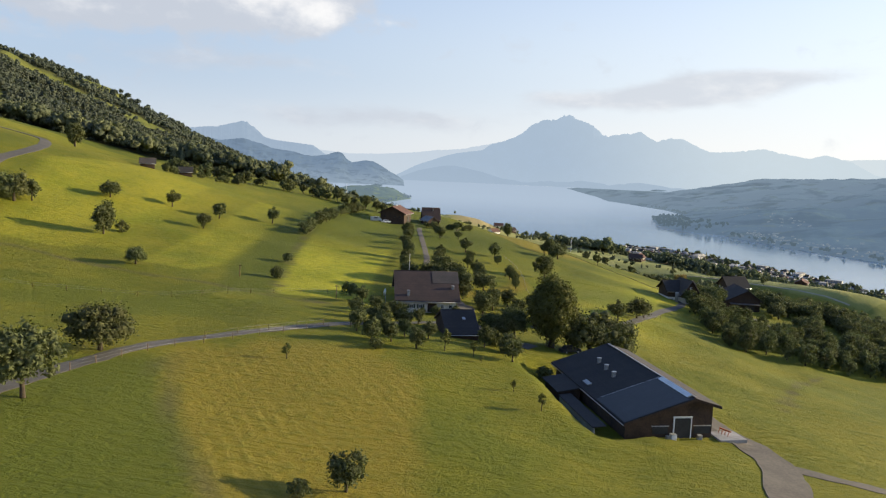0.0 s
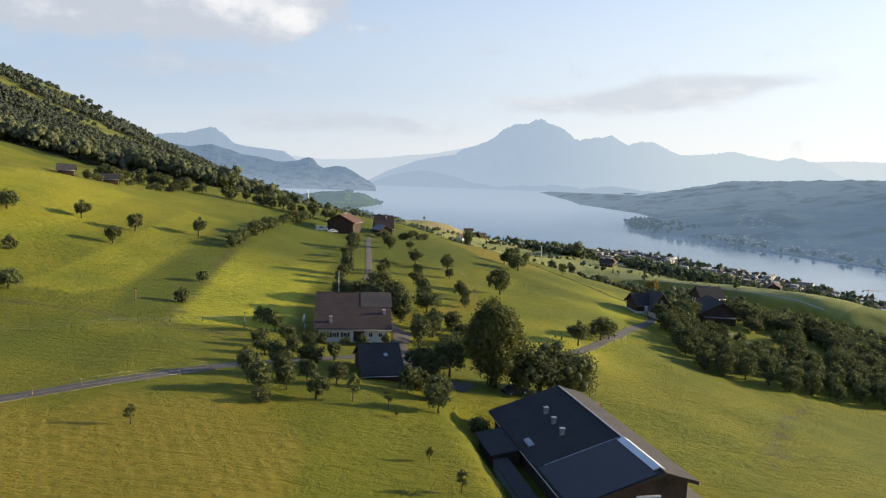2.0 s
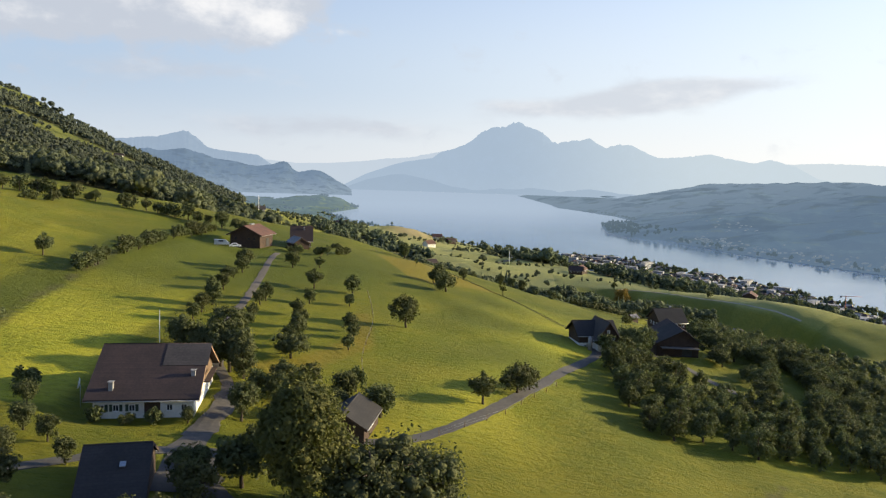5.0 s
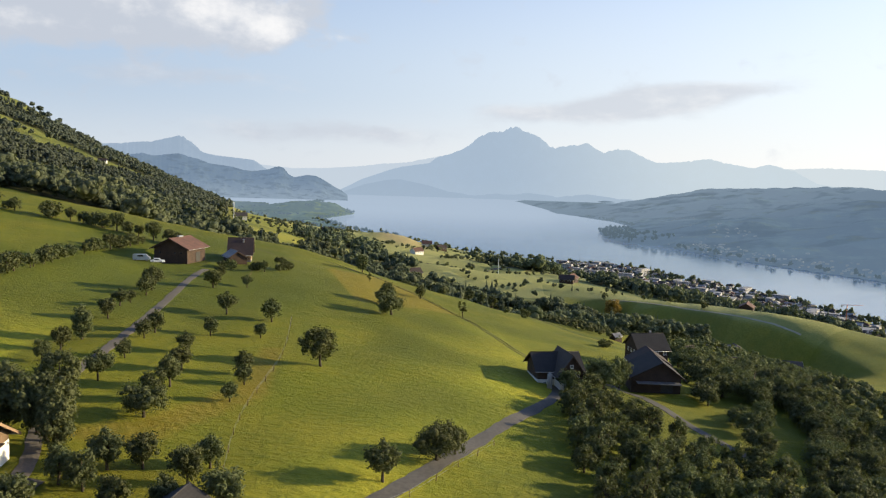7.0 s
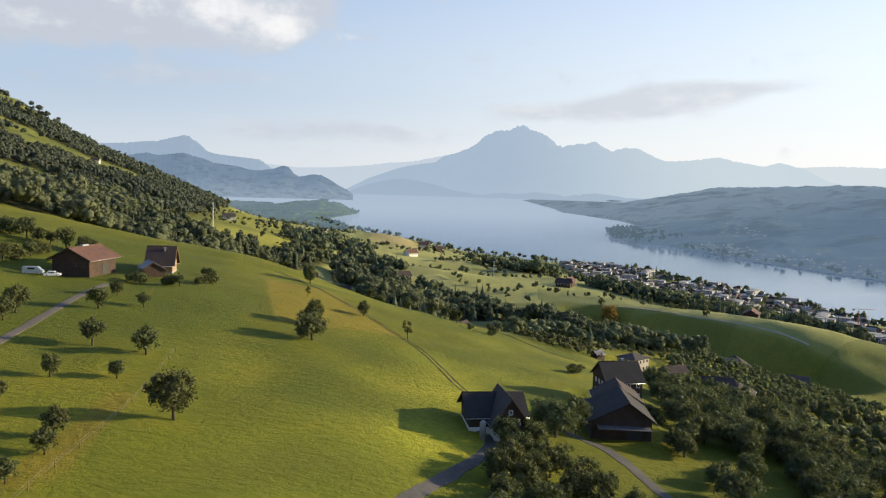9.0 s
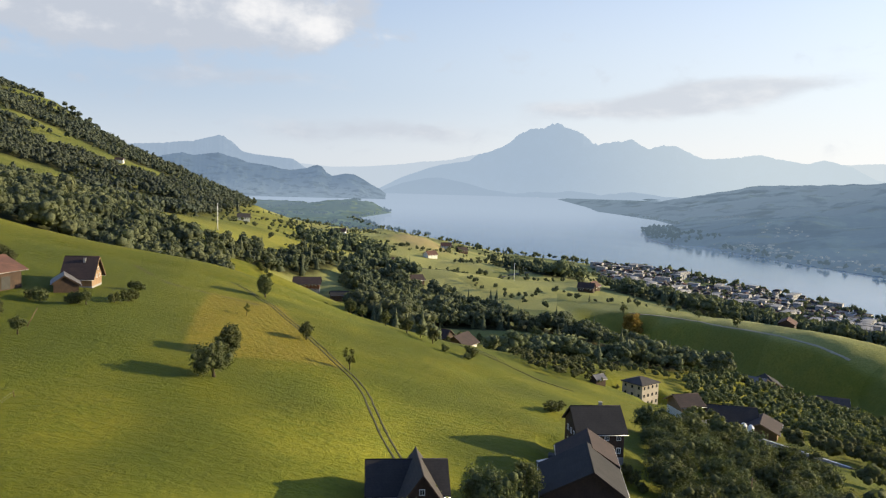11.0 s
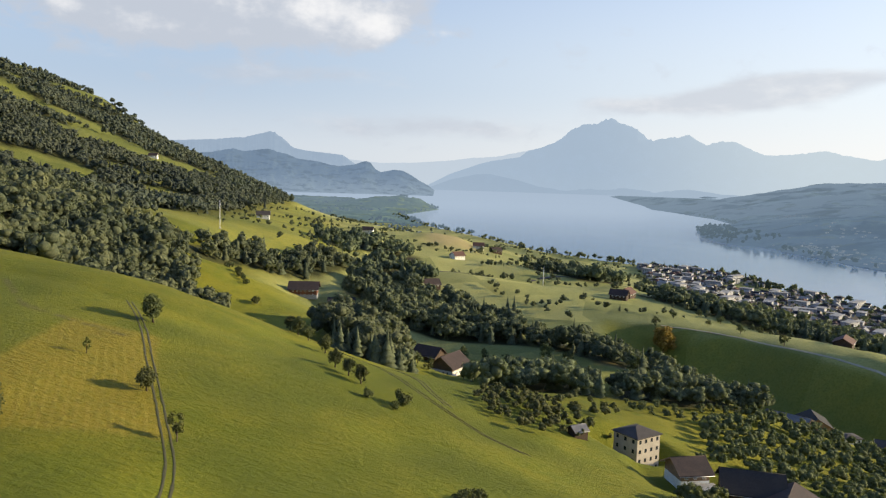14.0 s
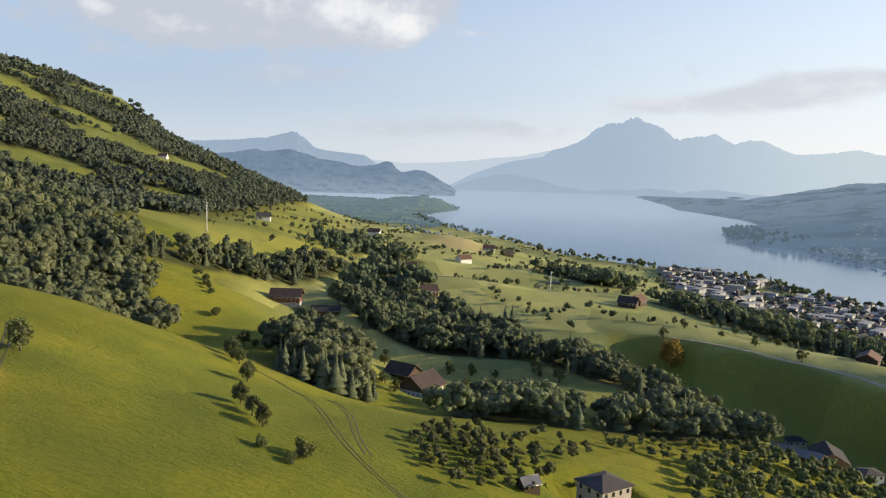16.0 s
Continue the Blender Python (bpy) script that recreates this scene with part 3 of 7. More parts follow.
WOODS_AT = {
    "slope": [(-28, 497), (-2, 553), (-22, 580), (-65, 650), (-133, 725), (-260, 770), (-420, 720), (-420, 560), (-230, 520), (-130, 505)],
    "dell": [(88, 520), (74, 506), (50, 545), (46, 590), (60, 600), (82, 556)],
    "gully": [(-1, 858), (70, 854), (137, 789), (149, 690), (91, 695), (42, 729), (10, 780)],
    "stream": [(149, 748), (217, 674), (249, 616), (222, 608), (183, 644), (150, 690)],
    "terrace": [(122, 500), (147, 512), (169, 510), (165, 568), (138, 585), (120, 550)],
    "lower": [(172, 512), (199, 512), (227, 532), (247, 554), (204, 582), (178, 555)],
    "town edge": [(262, 965), (292, 1000), (350, 1010), (420, 985), (470, 900), (500, 800), (470, 752), (440, 745), (385, 815), (340, 870), (300, 915)],
    "brow": [(-112, 706), (-94, 740), (-75, 792), (-51, 849), (-35, 902), (-6, 890), (-19, 837), (-57, 769), (-80, 720), (-92, 690)],
    "hamlet": [(-82, 1056), (-44, 1111), (-2, 1100), (38, 1058), (-23, 1046), (-54, 990)],
    "lakeside": [(200, 1074), (228, 1128), (259, 1171), (282, 1190), (270, 1120), (230, 1060)],
    "plateau": [(150, 1180), (215, 1200), (260, 1130), (240, 1080), (190, 1100)],
    "road": [(-20, 930), (40, 925), (75, 895), (60, 868), (0, 880)],
}
CLEARINGS = [(-561, 1515, 75, 130), (-480, 1590, 60, 160), (-441, 1120, 70, 70), (-720, 1480, 120, 50), (-330, 1000, 60, 30), (-900, 1900, 180, 60), 
             (-150, 850, 75, 45), (-110, 1120, 60, 50), (-620, 2100, 60, 110), (-1000, 2300, 160, 70), (-790, 1640, 190, 55), (-620, 1560, 60, 60), (-330, 1600, 40, 130), (-300, 1150, 50, 60), (-60, 1480, 60, 140)]


def wooded(x, y, z=None):
    """How far a place is woodland, 0 to 1."""
    x, y = np.asarray(x, float), np.asarray(y, float)
    out = np.zeros(x.shape)
    for ring in WOODS_AT.values():
        out = np.maximum(out, inside(x, y, ring))
    z = land(x, y) if z is None else z
    hill = np.clip((x + 105 + 0.16 * (y - 700)) / -70, 0, 1) * np.clip((y - 540 - 0.25 * np.clip(-x - 300, 0, 900)) / 60, 0, 1) * np.clip((z - 110) / 30, 0, 1)
    hill = hill * np.clip(waves(x, y, 260, 21) * 2.0 + 2.3, 0, 1)
    for cx, cy, rx, ry in CLEARINGS:
        q = ((x - cx) / rx) ** 2 + ((y - cy) / ry) ** 2 + 0.35 * waves(x, y, 60, 22)
        hill = hill * np.clip((q - 0.8) / 0.5, 0, 1)
    return np.maximum(out, hill * np.clip((np.hypot(x, y) - 500) / 50, 0, 1))


MOWN = [[(38, 328), (72, 345), (60, 362), (44, 398), (22, 398), (30, 360)], [(-41, 109), (-33, 90), (-27, 78), (-21, 66), (-16, 58), (0, 58), (-2, 88), (-3, 112), (-12, 124), (-28, 122)], [(10, 205), (16, 207), (28, 232), (26, 262), (22, 262), (22, 234), (12, 214), (0, 208)]]
# the second ring paints the dimmer light of the upper slope
LUSH_AND_DIM = [[(-41.2, 176.5), (-46.1, 230), (-50, 270), (-50, 330), (-62, 320), (-60.6, 248.6), (-58.5, 203.4), (-51.2, 167.6)], [(-70, 262), (-30, 250), (0, 262), (34, 300), (46, 345), (24, 400), (0, 440), (-60, 430)], [(-41, 107), (-33, 90), (-27, 78), (-22, 66), (-17, 50), (-60, 40), (-75, 70), (-52, 96)]]
# the second ring paints the stronger sun along the brow
FRESH_AND_LIT = [[(-41, 176), (-16, 178), (-20, 206), (-18, 262), (-20, 330), (-42, 345), (-49, 300), (-46, 232)], [(30, 180), (48, 184), (66, 222), (92, 262), (96, 300), (104, 345), (80, 330), (64, 280), (44, 240)],
         [(-64, 190), (-60, 203), (-62, 250), (-64, 320), (-80, 320), (-78, 250), (-80, 192)], [(-98, 194), (-96, 250), (-100, 320), (-130, 330), (-150, 280), (-120, 197)]]
# field edges, cattle paths and old fence lines: trodden lines in the grass
PATHS = [[(-118, 190), (-92, 183), (-73.8, 179.4), (-63.6, 177.3), (-54.7, 175.7), (-46.3, 173.7), (-26, 170)], [(-40.3, 175), (-46.6, 232), (-52.8, 307)], [(-41.3, 108.8), (-33, 89.8), (-26.7, 77.6), (-22.8, 69.5), (-18.9, 63.9)],
         [(62, 130), (84, 170), (100, 190)], [(-10, 420), (8, 400), (38, 392)]]


def ground_sheet():
    ang = np.radians(np.r_[np.linspace(-180, -80, 26)[:-1], np.linspace(-80, -48, 60)[:-1], np.linspace(-48, 50, 440)[:-1], np.linspace(50, 80, 50)[:-1], np.linspace(80, 180, 26)[:-1]])
    rad = np.r_[0.05, np.arange(2, 640, 2.1), 640 * 1.021 ** np.arange(0, 146)]
    r, a = np.meshgrid(rad, ang, indexing="ij")
    x, y = 75 + r * np.sin(a), 130 + r * np.cos(a)
    z = land(x.ravel(), y.ravel()).reshape(x.shape)
    z = np.where((inland(x.ravel(), y.ravel(), SHORE_FAR).reshape(x.shape) > 0) | ((r > 2750) & (x > -620)) | ((r > 3300) & (np.abs(a) < 1.1)), LAKE - 60, z)
    me = grid_mesh("ground", drawn_in(np.stack((x, y, z), -1))[:, ::-1], meadow_material(), closed=True)
    x, y, z = x[:, ::-1].ravel(), y[:, ::-1].ravel(), z[:, ::-1].ravel()
    mown = np.zeros(x.shape)
    for ring in MOWN:
        mown = np.maximum(mown, inside(x, y, ring, 1.4))
    mown = np.maximum(mown, 0.5 * np.clip(waves(x, y, 240, 31) - 0.35, 0, 1) * (y > 600))
    wood = wooded(x, y, z)
    dry = np.exp(-(((x - 52) / 50) ** 2 + ((y - 1300) / 95) ** 2) * 1.1)
    dry = np.clip(dry * 1.5 - 0.25 + 0.15 * waves(x, y, 60, 32), 0, 1)
    dry = np.maximum(dry, 0.5 * inside(x, y, [(190, 655), (228, 622), (236, 600), (222, 600), (180, 640)], 6.0))
    lush = np.zeros(x.shape)
    for ring in LUSH_AND_DIM:
        lush = np.maximum(lush, inside(x, y, ring, 40.0 if ring is LUSH_AND_DIM[1] else 1.6))
    lush = np.maximum(lush, 0.6 * np.clip(waves(x, y, 180, 33), 0, 1) * (y > 420))
    # mountain clearings: their weaker light is put into the grass colour
    lush = np.maximum(lush, np.clip((z - 165) / 30, 0, 1) * (y > 480))
    # dark sedge patches, plus the near slope's weaker sun put into the colour
    lush = np.maximum(lush, np.clip(0.55 + 0.4 * waves(x, y, 48, 38), 0.15, 0.95) * np.clip((y - 185) / 40, 0, 1) * np.clip((470 - y) / 60, 0, 1) * np.clip((x - 12) / 20, 0, 1))
    # where the distance haze is put into the pasture colour
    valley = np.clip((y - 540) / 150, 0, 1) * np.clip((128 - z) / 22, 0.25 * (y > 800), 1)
    # the hillside's shade is put into its colour: less paling inside this ring
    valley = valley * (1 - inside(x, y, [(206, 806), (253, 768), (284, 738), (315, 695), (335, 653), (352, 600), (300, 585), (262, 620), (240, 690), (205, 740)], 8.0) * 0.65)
    fresh_lit = 0.25 * np.clip(waves(x, y, 200, 34) + 0.4, 0, 1) * (y > 200)
    for ring in FRESH_AND_LIT:
        fresh_lit = np.maximum(fresh_lit, inside(x, y, ring, 24.0 if ring is FRESH_AND_LIT[1] else 1.6) * (0.45 if ring in FRESH_AND_LIT[2:] else 1.0))
    fresh_lit = np.maximum(fresh_lit, 0.9 * np.clip((y - 830) / 60, 0, 1) * np.clip((150 - z) / 40, 0, 1) * np.clip(waves(x, y, 170, 35) * 1.6 + 0.7, 0, 1))
    trodden = np.zeros(x.shape)
    for line in PATHS:
        for (x0, y0), (x1, y1) in zip(line, line[1:]):
            s = np.clip(((x - x0) * (x1 - x0) + (y - y0) * (y1 - y0)) / ((x1 - x0) ** 2 + (y1 - y0) ** 2), 0, 1)
            d = np.hypot(x - x0 - s * (x1 - x0), y - y0 - s * (y1 - y0)) + 0.8 * waves(x, y, 14, 36)
            trodden = np.maximum(trodden, np.clip(1.5 - np.abs(d) / 0.9, 0, 1) * (0.7 + 0.3 * waves(x, y, 9, 37)))
    trodden = np.clip(trodden, 0, 1)
    for name, rows in (("zone", (mown, wood, dry)), ("zone2", (lush, fresh_lit, trodden)), ("zone3", (valley, valley, valley))):
        layer = me.color_attributes.new(name, "FLOAT_COLOR", "POINT")
        layer.data.foreach_set("color", np.stack((*rows, np.ones(x.shape)), -1).astype(np.float32).ravel())
    tagged(new("ground", me), "hilly pasture with mown and lush grass patches", "ground", kind="structure")


ground_sheet()


def lake_sheet():
    ang = np.radians(np.linspace(-40, 60, 50))
    rad = np.r_[500, 900, 1400 * 1.018 ** np.arange(0, 124)]
    r, a = np.meshgrid(rad, ang, indexing="ij")
    p = drawn_in(np.stack((75 + r * np.sin(a), 130 + r * np.cos(a), np.full(r.shape, LAKE)), -1))
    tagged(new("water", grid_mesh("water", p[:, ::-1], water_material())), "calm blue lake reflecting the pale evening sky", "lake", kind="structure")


lake_sheet()


def far_shore():
    """The hills across the lake, some kilometres off."""
    ang, rad = np.radians(np.linspace(2, 58, 300)), 1500 * 1.0165 ** np.arange(0, 124)
    r, a = np.meshgrid(rad, ang, indexing="ij")
    x, y = 75 + r * np.sin(a), 130 + r * np.cos(a)
    z = np.where(inland(x.ravel(), y.ravel(), SHORE_FAR) > 0, land(x.ravel(), y.ravel()), LAKE - 40).reshape(x.shape)
    cover = np.clip(inland(x.ravel(), y.ravel(), SHORE_FAR).reshape(x.shape) / 60, 0, 1) * np.clip(ridged(x, y, 170, 71) * 7, 0, 7)
    p = drawn_in(np.stack((x, y, z + cover), -1))
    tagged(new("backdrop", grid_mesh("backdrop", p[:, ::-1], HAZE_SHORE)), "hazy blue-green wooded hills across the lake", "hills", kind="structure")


# blue haze over these hills is painted as glow, stronger farther off
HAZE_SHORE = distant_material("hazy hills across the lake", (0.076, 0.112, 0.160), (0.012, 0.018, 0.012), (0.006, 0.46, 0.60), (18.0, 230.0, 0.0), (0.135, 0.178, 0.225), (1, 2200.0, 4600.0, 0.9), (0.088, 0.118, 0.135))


def ridged(x, y, size, seed):
    return sum((1 - abs(waves(x, y, size / 2 ** k, seed + k))) / 1.8 ** k for k in range(4)) - 1.2


far_shore()


def headland():
    """The wooded headland at the foot of the mountain, three kilometres off."""
    ang, rad = np.radians(np.linspace(-16, 6, 150)), 2700 * 1.008 ** np.arange(0, 90)
    r, a = np.meshgrid(rad, ang, indexing="ij")
    x, y = 75 + r * np.sin(a), 130 + r * np.cos(a)
    d = inland(x.ravel(), y.ravel(), SHORE_NEAR).reshape(x.shape)
    cover = np.clip(d / 40, 0, 1) * np.clip(ridged(x, y, 150, 73) * 10, 0, 12)
    z = np.where(d > 0, land(x.ravel(), y.ravel()).reshape(x.shape) + cover, LAKE - 40)
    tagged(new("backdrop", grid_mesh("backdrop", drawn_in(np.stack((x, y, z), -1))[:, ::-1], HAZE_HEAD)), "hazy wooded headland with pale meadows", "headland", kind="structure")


# the headland's haze is painted as glow as well
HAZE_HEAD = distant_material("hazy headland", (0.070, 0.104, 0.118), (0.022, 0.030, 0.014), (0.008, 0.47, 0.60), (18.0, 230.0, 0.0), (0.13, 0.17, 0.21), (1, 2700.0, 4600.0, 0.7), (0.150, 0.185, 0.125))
headland()


def mountain_range(label, crest, near, far, foot, rough, material, seed):
    """A far range: crest gives (degrees round, degrees high) along its skyline, seen from the middle of the flight."""
    az, el = np.array(crest, float).T
    a = np.linspace(az[0], az[-1], 420)
    top = np.interp(a, az, el)
    t = np.linspace(0, 1.25, 34)
    aa, tt = np.meshgrid(a, t, indexing="ij")
    dist = near + (far - near) * tt
    up = CENTRE[2] + far * np.tan(np.radians(top)) + 0.022 * (far * np.tan(np.radians(np.maximum(top, 0.3)))) * ridged(np.radians(a) * far, a * 40, 70, seed + 9)
    rise = np.where(tt <= 1, tt ** 1.25, 1 - (tt - 1) * 1.5)
    arc = np.radians(aa) * far
    z = foot + (up[:, None] - foot) * rise
    z = z + rough * (up[:, None] - foot) * np.clip(tt * 3, 0, 1) * np.clip(np.abs(1 - tt) * 3.0 - 0.15, 0, 1) * ridged(arc, dist * 1.6, 420, seed)
    p = np.stack((CENTRE[0] + dist * np.sin(np.radians(aa)), CENTRE[1] + dist * np.cos(np.radians(aa)), z), -1)
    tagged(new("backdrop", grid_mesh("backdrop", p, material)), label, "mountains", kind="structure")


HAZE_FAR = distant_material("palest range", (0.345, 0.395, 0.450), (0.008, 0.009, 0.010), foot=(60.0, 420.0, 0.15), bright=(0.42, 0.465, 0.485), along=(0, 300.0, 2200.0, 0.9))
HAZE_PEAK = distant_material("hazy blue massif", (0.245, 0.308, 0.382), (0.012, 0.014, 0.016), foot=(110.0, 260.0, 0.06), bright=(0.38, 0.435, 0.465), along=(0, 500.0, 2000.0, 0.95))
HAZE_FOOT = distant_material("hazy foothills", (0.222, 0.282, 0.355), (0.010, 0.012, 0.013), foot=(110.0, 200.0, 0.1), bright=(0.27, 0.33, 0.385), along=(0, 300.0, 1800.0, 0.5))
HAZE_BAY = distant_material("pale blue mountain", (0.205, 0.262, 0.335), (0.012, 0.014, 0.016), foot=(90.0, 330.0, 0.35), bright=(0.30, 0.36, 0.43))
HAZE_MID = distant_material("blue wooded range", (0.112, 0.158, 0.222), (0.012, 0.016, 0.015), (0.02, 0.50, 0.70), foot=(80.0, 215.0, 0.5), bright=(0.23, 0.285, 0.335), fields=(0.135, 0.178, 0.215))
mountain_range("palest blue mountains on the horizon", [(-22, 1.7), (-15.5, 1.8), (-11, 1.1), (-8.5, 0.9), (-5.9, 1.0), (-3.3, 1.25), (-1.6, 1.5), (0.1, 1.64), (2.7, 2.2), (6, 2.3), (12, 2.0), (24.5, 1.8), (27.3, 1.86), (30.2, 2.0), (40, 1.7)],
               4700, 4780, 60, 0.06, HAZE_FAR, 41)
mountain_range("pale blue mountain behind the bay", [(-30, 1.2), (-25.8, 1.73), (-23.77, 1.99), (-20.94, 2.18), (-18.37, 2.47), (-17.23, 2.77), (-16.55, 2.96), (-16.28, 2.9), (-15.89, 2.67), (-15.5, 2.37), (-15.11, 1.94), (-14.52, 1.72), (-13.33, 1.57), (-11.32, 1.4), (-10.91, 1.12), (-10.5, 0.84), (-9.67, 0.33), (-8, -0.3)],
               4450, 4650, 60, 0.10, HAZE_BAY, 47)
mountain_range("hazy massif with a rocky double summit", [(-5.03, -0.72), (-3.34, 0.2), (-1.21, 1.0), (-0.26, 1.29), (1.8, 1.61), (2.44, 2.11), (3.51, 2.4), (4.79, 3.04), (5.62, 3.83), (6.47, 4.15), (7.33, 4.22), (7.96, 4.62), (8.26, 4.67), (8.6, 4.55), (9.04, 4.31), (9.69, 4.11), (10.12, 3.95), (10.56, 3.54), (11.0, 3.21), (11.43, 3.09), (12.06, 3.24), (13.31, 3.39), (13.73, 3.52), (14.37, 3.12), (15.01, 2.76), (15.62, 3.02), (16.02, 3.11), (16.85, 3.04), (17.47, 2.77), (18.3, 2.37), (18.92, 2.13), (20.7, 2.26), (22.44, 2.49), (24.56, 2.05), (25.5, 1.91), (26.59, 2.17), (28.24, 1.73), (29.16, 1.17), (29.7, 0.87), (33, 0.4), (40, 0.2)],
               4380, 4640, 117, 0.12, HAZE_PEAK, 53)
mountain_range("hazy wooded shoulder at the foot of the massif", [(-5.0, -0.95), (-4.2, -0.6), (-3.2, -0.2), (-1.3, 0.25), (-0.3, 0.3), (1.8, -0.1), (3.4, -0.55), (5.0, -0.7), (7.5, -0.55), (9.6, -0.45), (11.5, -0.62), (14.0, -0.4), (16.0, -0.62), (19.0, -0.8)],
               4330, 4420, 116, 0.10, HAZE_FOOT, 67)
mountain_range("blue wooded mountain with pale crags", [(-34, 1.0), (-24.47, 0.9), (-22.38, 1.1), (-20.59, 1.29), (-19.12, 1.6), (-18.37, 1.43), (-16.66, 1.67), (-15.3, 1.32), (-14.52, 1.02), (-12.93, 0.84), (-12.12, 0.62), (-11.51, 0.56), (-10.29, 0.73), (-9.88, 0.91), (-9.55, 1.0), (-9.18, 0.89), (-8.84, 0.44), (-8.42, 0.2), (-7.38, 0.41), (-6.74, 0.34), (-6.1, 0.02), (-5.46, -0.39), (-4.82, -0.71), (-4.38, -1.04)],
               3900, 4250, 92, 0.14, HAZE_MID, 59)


# ---------------------------------------------------------------- helpers for things
def part(name, mesh, parent, label="", at=None):
    ob = new(name, mesh)
    ob.parent = parent
    if at is not None:
        ob.matrix_basis = at
    return tagged(ob, label)


def thing(name, label, category, m, group=""):
    ob = new(name)
    ob.empty_display_size = 0.5
    ob.matrix_basis = m
    return tagged(ob, label, category, group)


def box_mesh(name, size, material, centre=(0, 0, 0), bevel=0.0):
    bm = bmesh.new()
    bmesh.ops.create_cube(bm, size=1.0, matrix=Matrix.Translation(centre) @ Matrix.Diagonal((*size, 1)))
    if bevel:
        bmesh.ops.bevel(bm, geom=bm.edges[:], offset=bevel, segments=1, affect="EDGES")
    me = bpy.data.meshes.new(name)
    bm.to_mesh(me)
    bm.free()
    me.materials.append(material)
    return me


def prism_mesh(name, outline, x0, x1, material):
    """An outline in y and z, drawn out along x."""
    n = len(outline)
    verts = [(x0, y, z) for y, z in outline] + [(x1, y, z) for y, z in outline]
    faces = [tuple(range(n))[::-1], tuple(range(n, 2 * n))] + [(i, (i + 1) % n, n + (i + 1) % n, n + i) for i in range(n)]
    me = mesh_of(name, verts, faces, material)
    bm = bmesh.new()
    bm.from_mesh(me)
    bmesh.ops.recalc_face_normals(bm, faces=bm.faces[:])
    bm.to_mesh(me)
    bm.free()
    return me


def pole_mesh(name, points, radii, material, sides=6):
    """A round bar along points."""
    verts, faces = [], []
    for k, (p, r) in enumerate(zip(points, radii)):
        p = Vector(p)
        d = (Vector(points[min(k + 1, len(points) - 1)]) - Vector(points[max(k - 1, 0)])).normalized()
        u = d.orthogonal().normalized()
        v = d.cross(u)
        for s in range(sides):
            t = 6.2832 * s / sides
            verts.append(p + r * (math.cos(t) * u + math.sin(t) * v))
    for k in range(len(points) - 1):
        for s in range(sides):
            a, b = k * sides + s, k * sides + (s + 1) % sides
            faces.append((a, b, b + sides, a + sides))
    faces += [tuple(range(sides))[::-1], tuple(range(len(verts) - sides, len(verts)))]
    return mesh_of(name, verts, faces, material, True)


# ---------------------------------------------------------------- trees
BALL = np.array([(0, 0, 1), (0.894, 0, 0.447), (0.276, 0.851, 0.447), (-0.724, 0.526, 0.447), (-0.724, -0.526, 0.447), (0.276, -0.851, 0.447),
                 (0.724, 0.526, -0.447), (-0.276, 0.851, -0.447), (-0.894, 0, -0.447), (-0.276, -0.851, -0.447), (0.724, -0.526, -0.447), (0, 0, -1)])
BALL_FACES = np.array([(0, 1, 2), (0, 2, 3), (0, 3, 4), (0, 4, 5), (0, 5, 1), (1, 6, 2), (2, 7, 3), (3, 8, 4), (4, 9, 5), (5, 10, 1), (2, 6, 7), (3, 7, 8), (4, 8, 9), (5, 9, 10), (1, 10, 6),
                       (6, 11, 7), (7, 11, 8), (8, 11, 9), (9, 11, 10), (10, 11, 6)])


def tri_mesh(name, verts, tris, material):
    me = bpy.data.meshes.new(name)
    me.vertices.add(len(verts))
    me.vertices.foreach_set("co", np.asarray(verts, np.float32).ravel())
    me.loops.add(tris.size)
    me.loops.foreach_set("vertex_index", np.asarray(tris, np.int32).ravel())
    me.polygons.add(len(tris))
    me.polygons.foreach_set("loop_start", (np.arange(len(tris)) * 3).astype(np.int32))
    me.update(calc_edges=True)
    me.materials.append(material)
    return me


def leaf_tris(rng, centres, out, size, wild=0.5):
    """Pointed leaf sprays: two triangles each, facing roughly outwards."""
    n = len(centres)
    nor = out + rng.normal(0, wild, (n, 3))
    nor /= np.linalg.norm(nor, axis=1, keepdims=True) + 1e-9
    u = np.cross(nor, rng.normal(0, 1, (n, 3)))
    u /= np.linalg.norm(u, axis=1, keepdims=True) + 1e-9
    v = np.cross(nor, u)
    s = size * rng.uniform(0.6, 1.35, (n, 1))
    verts = np.stack((centres - u * s, centres + v * s * 0.55 + nor * s * 0.15, centres + u * s, centres - v * s * 0.55 + nor * s * 0.15), 1).reshape(-1, 3)
    b = np.arange(n)[:, None] * 4
    return verts, np.concatenate((b + (0, 1, 2), b + (0, 2, 3)))


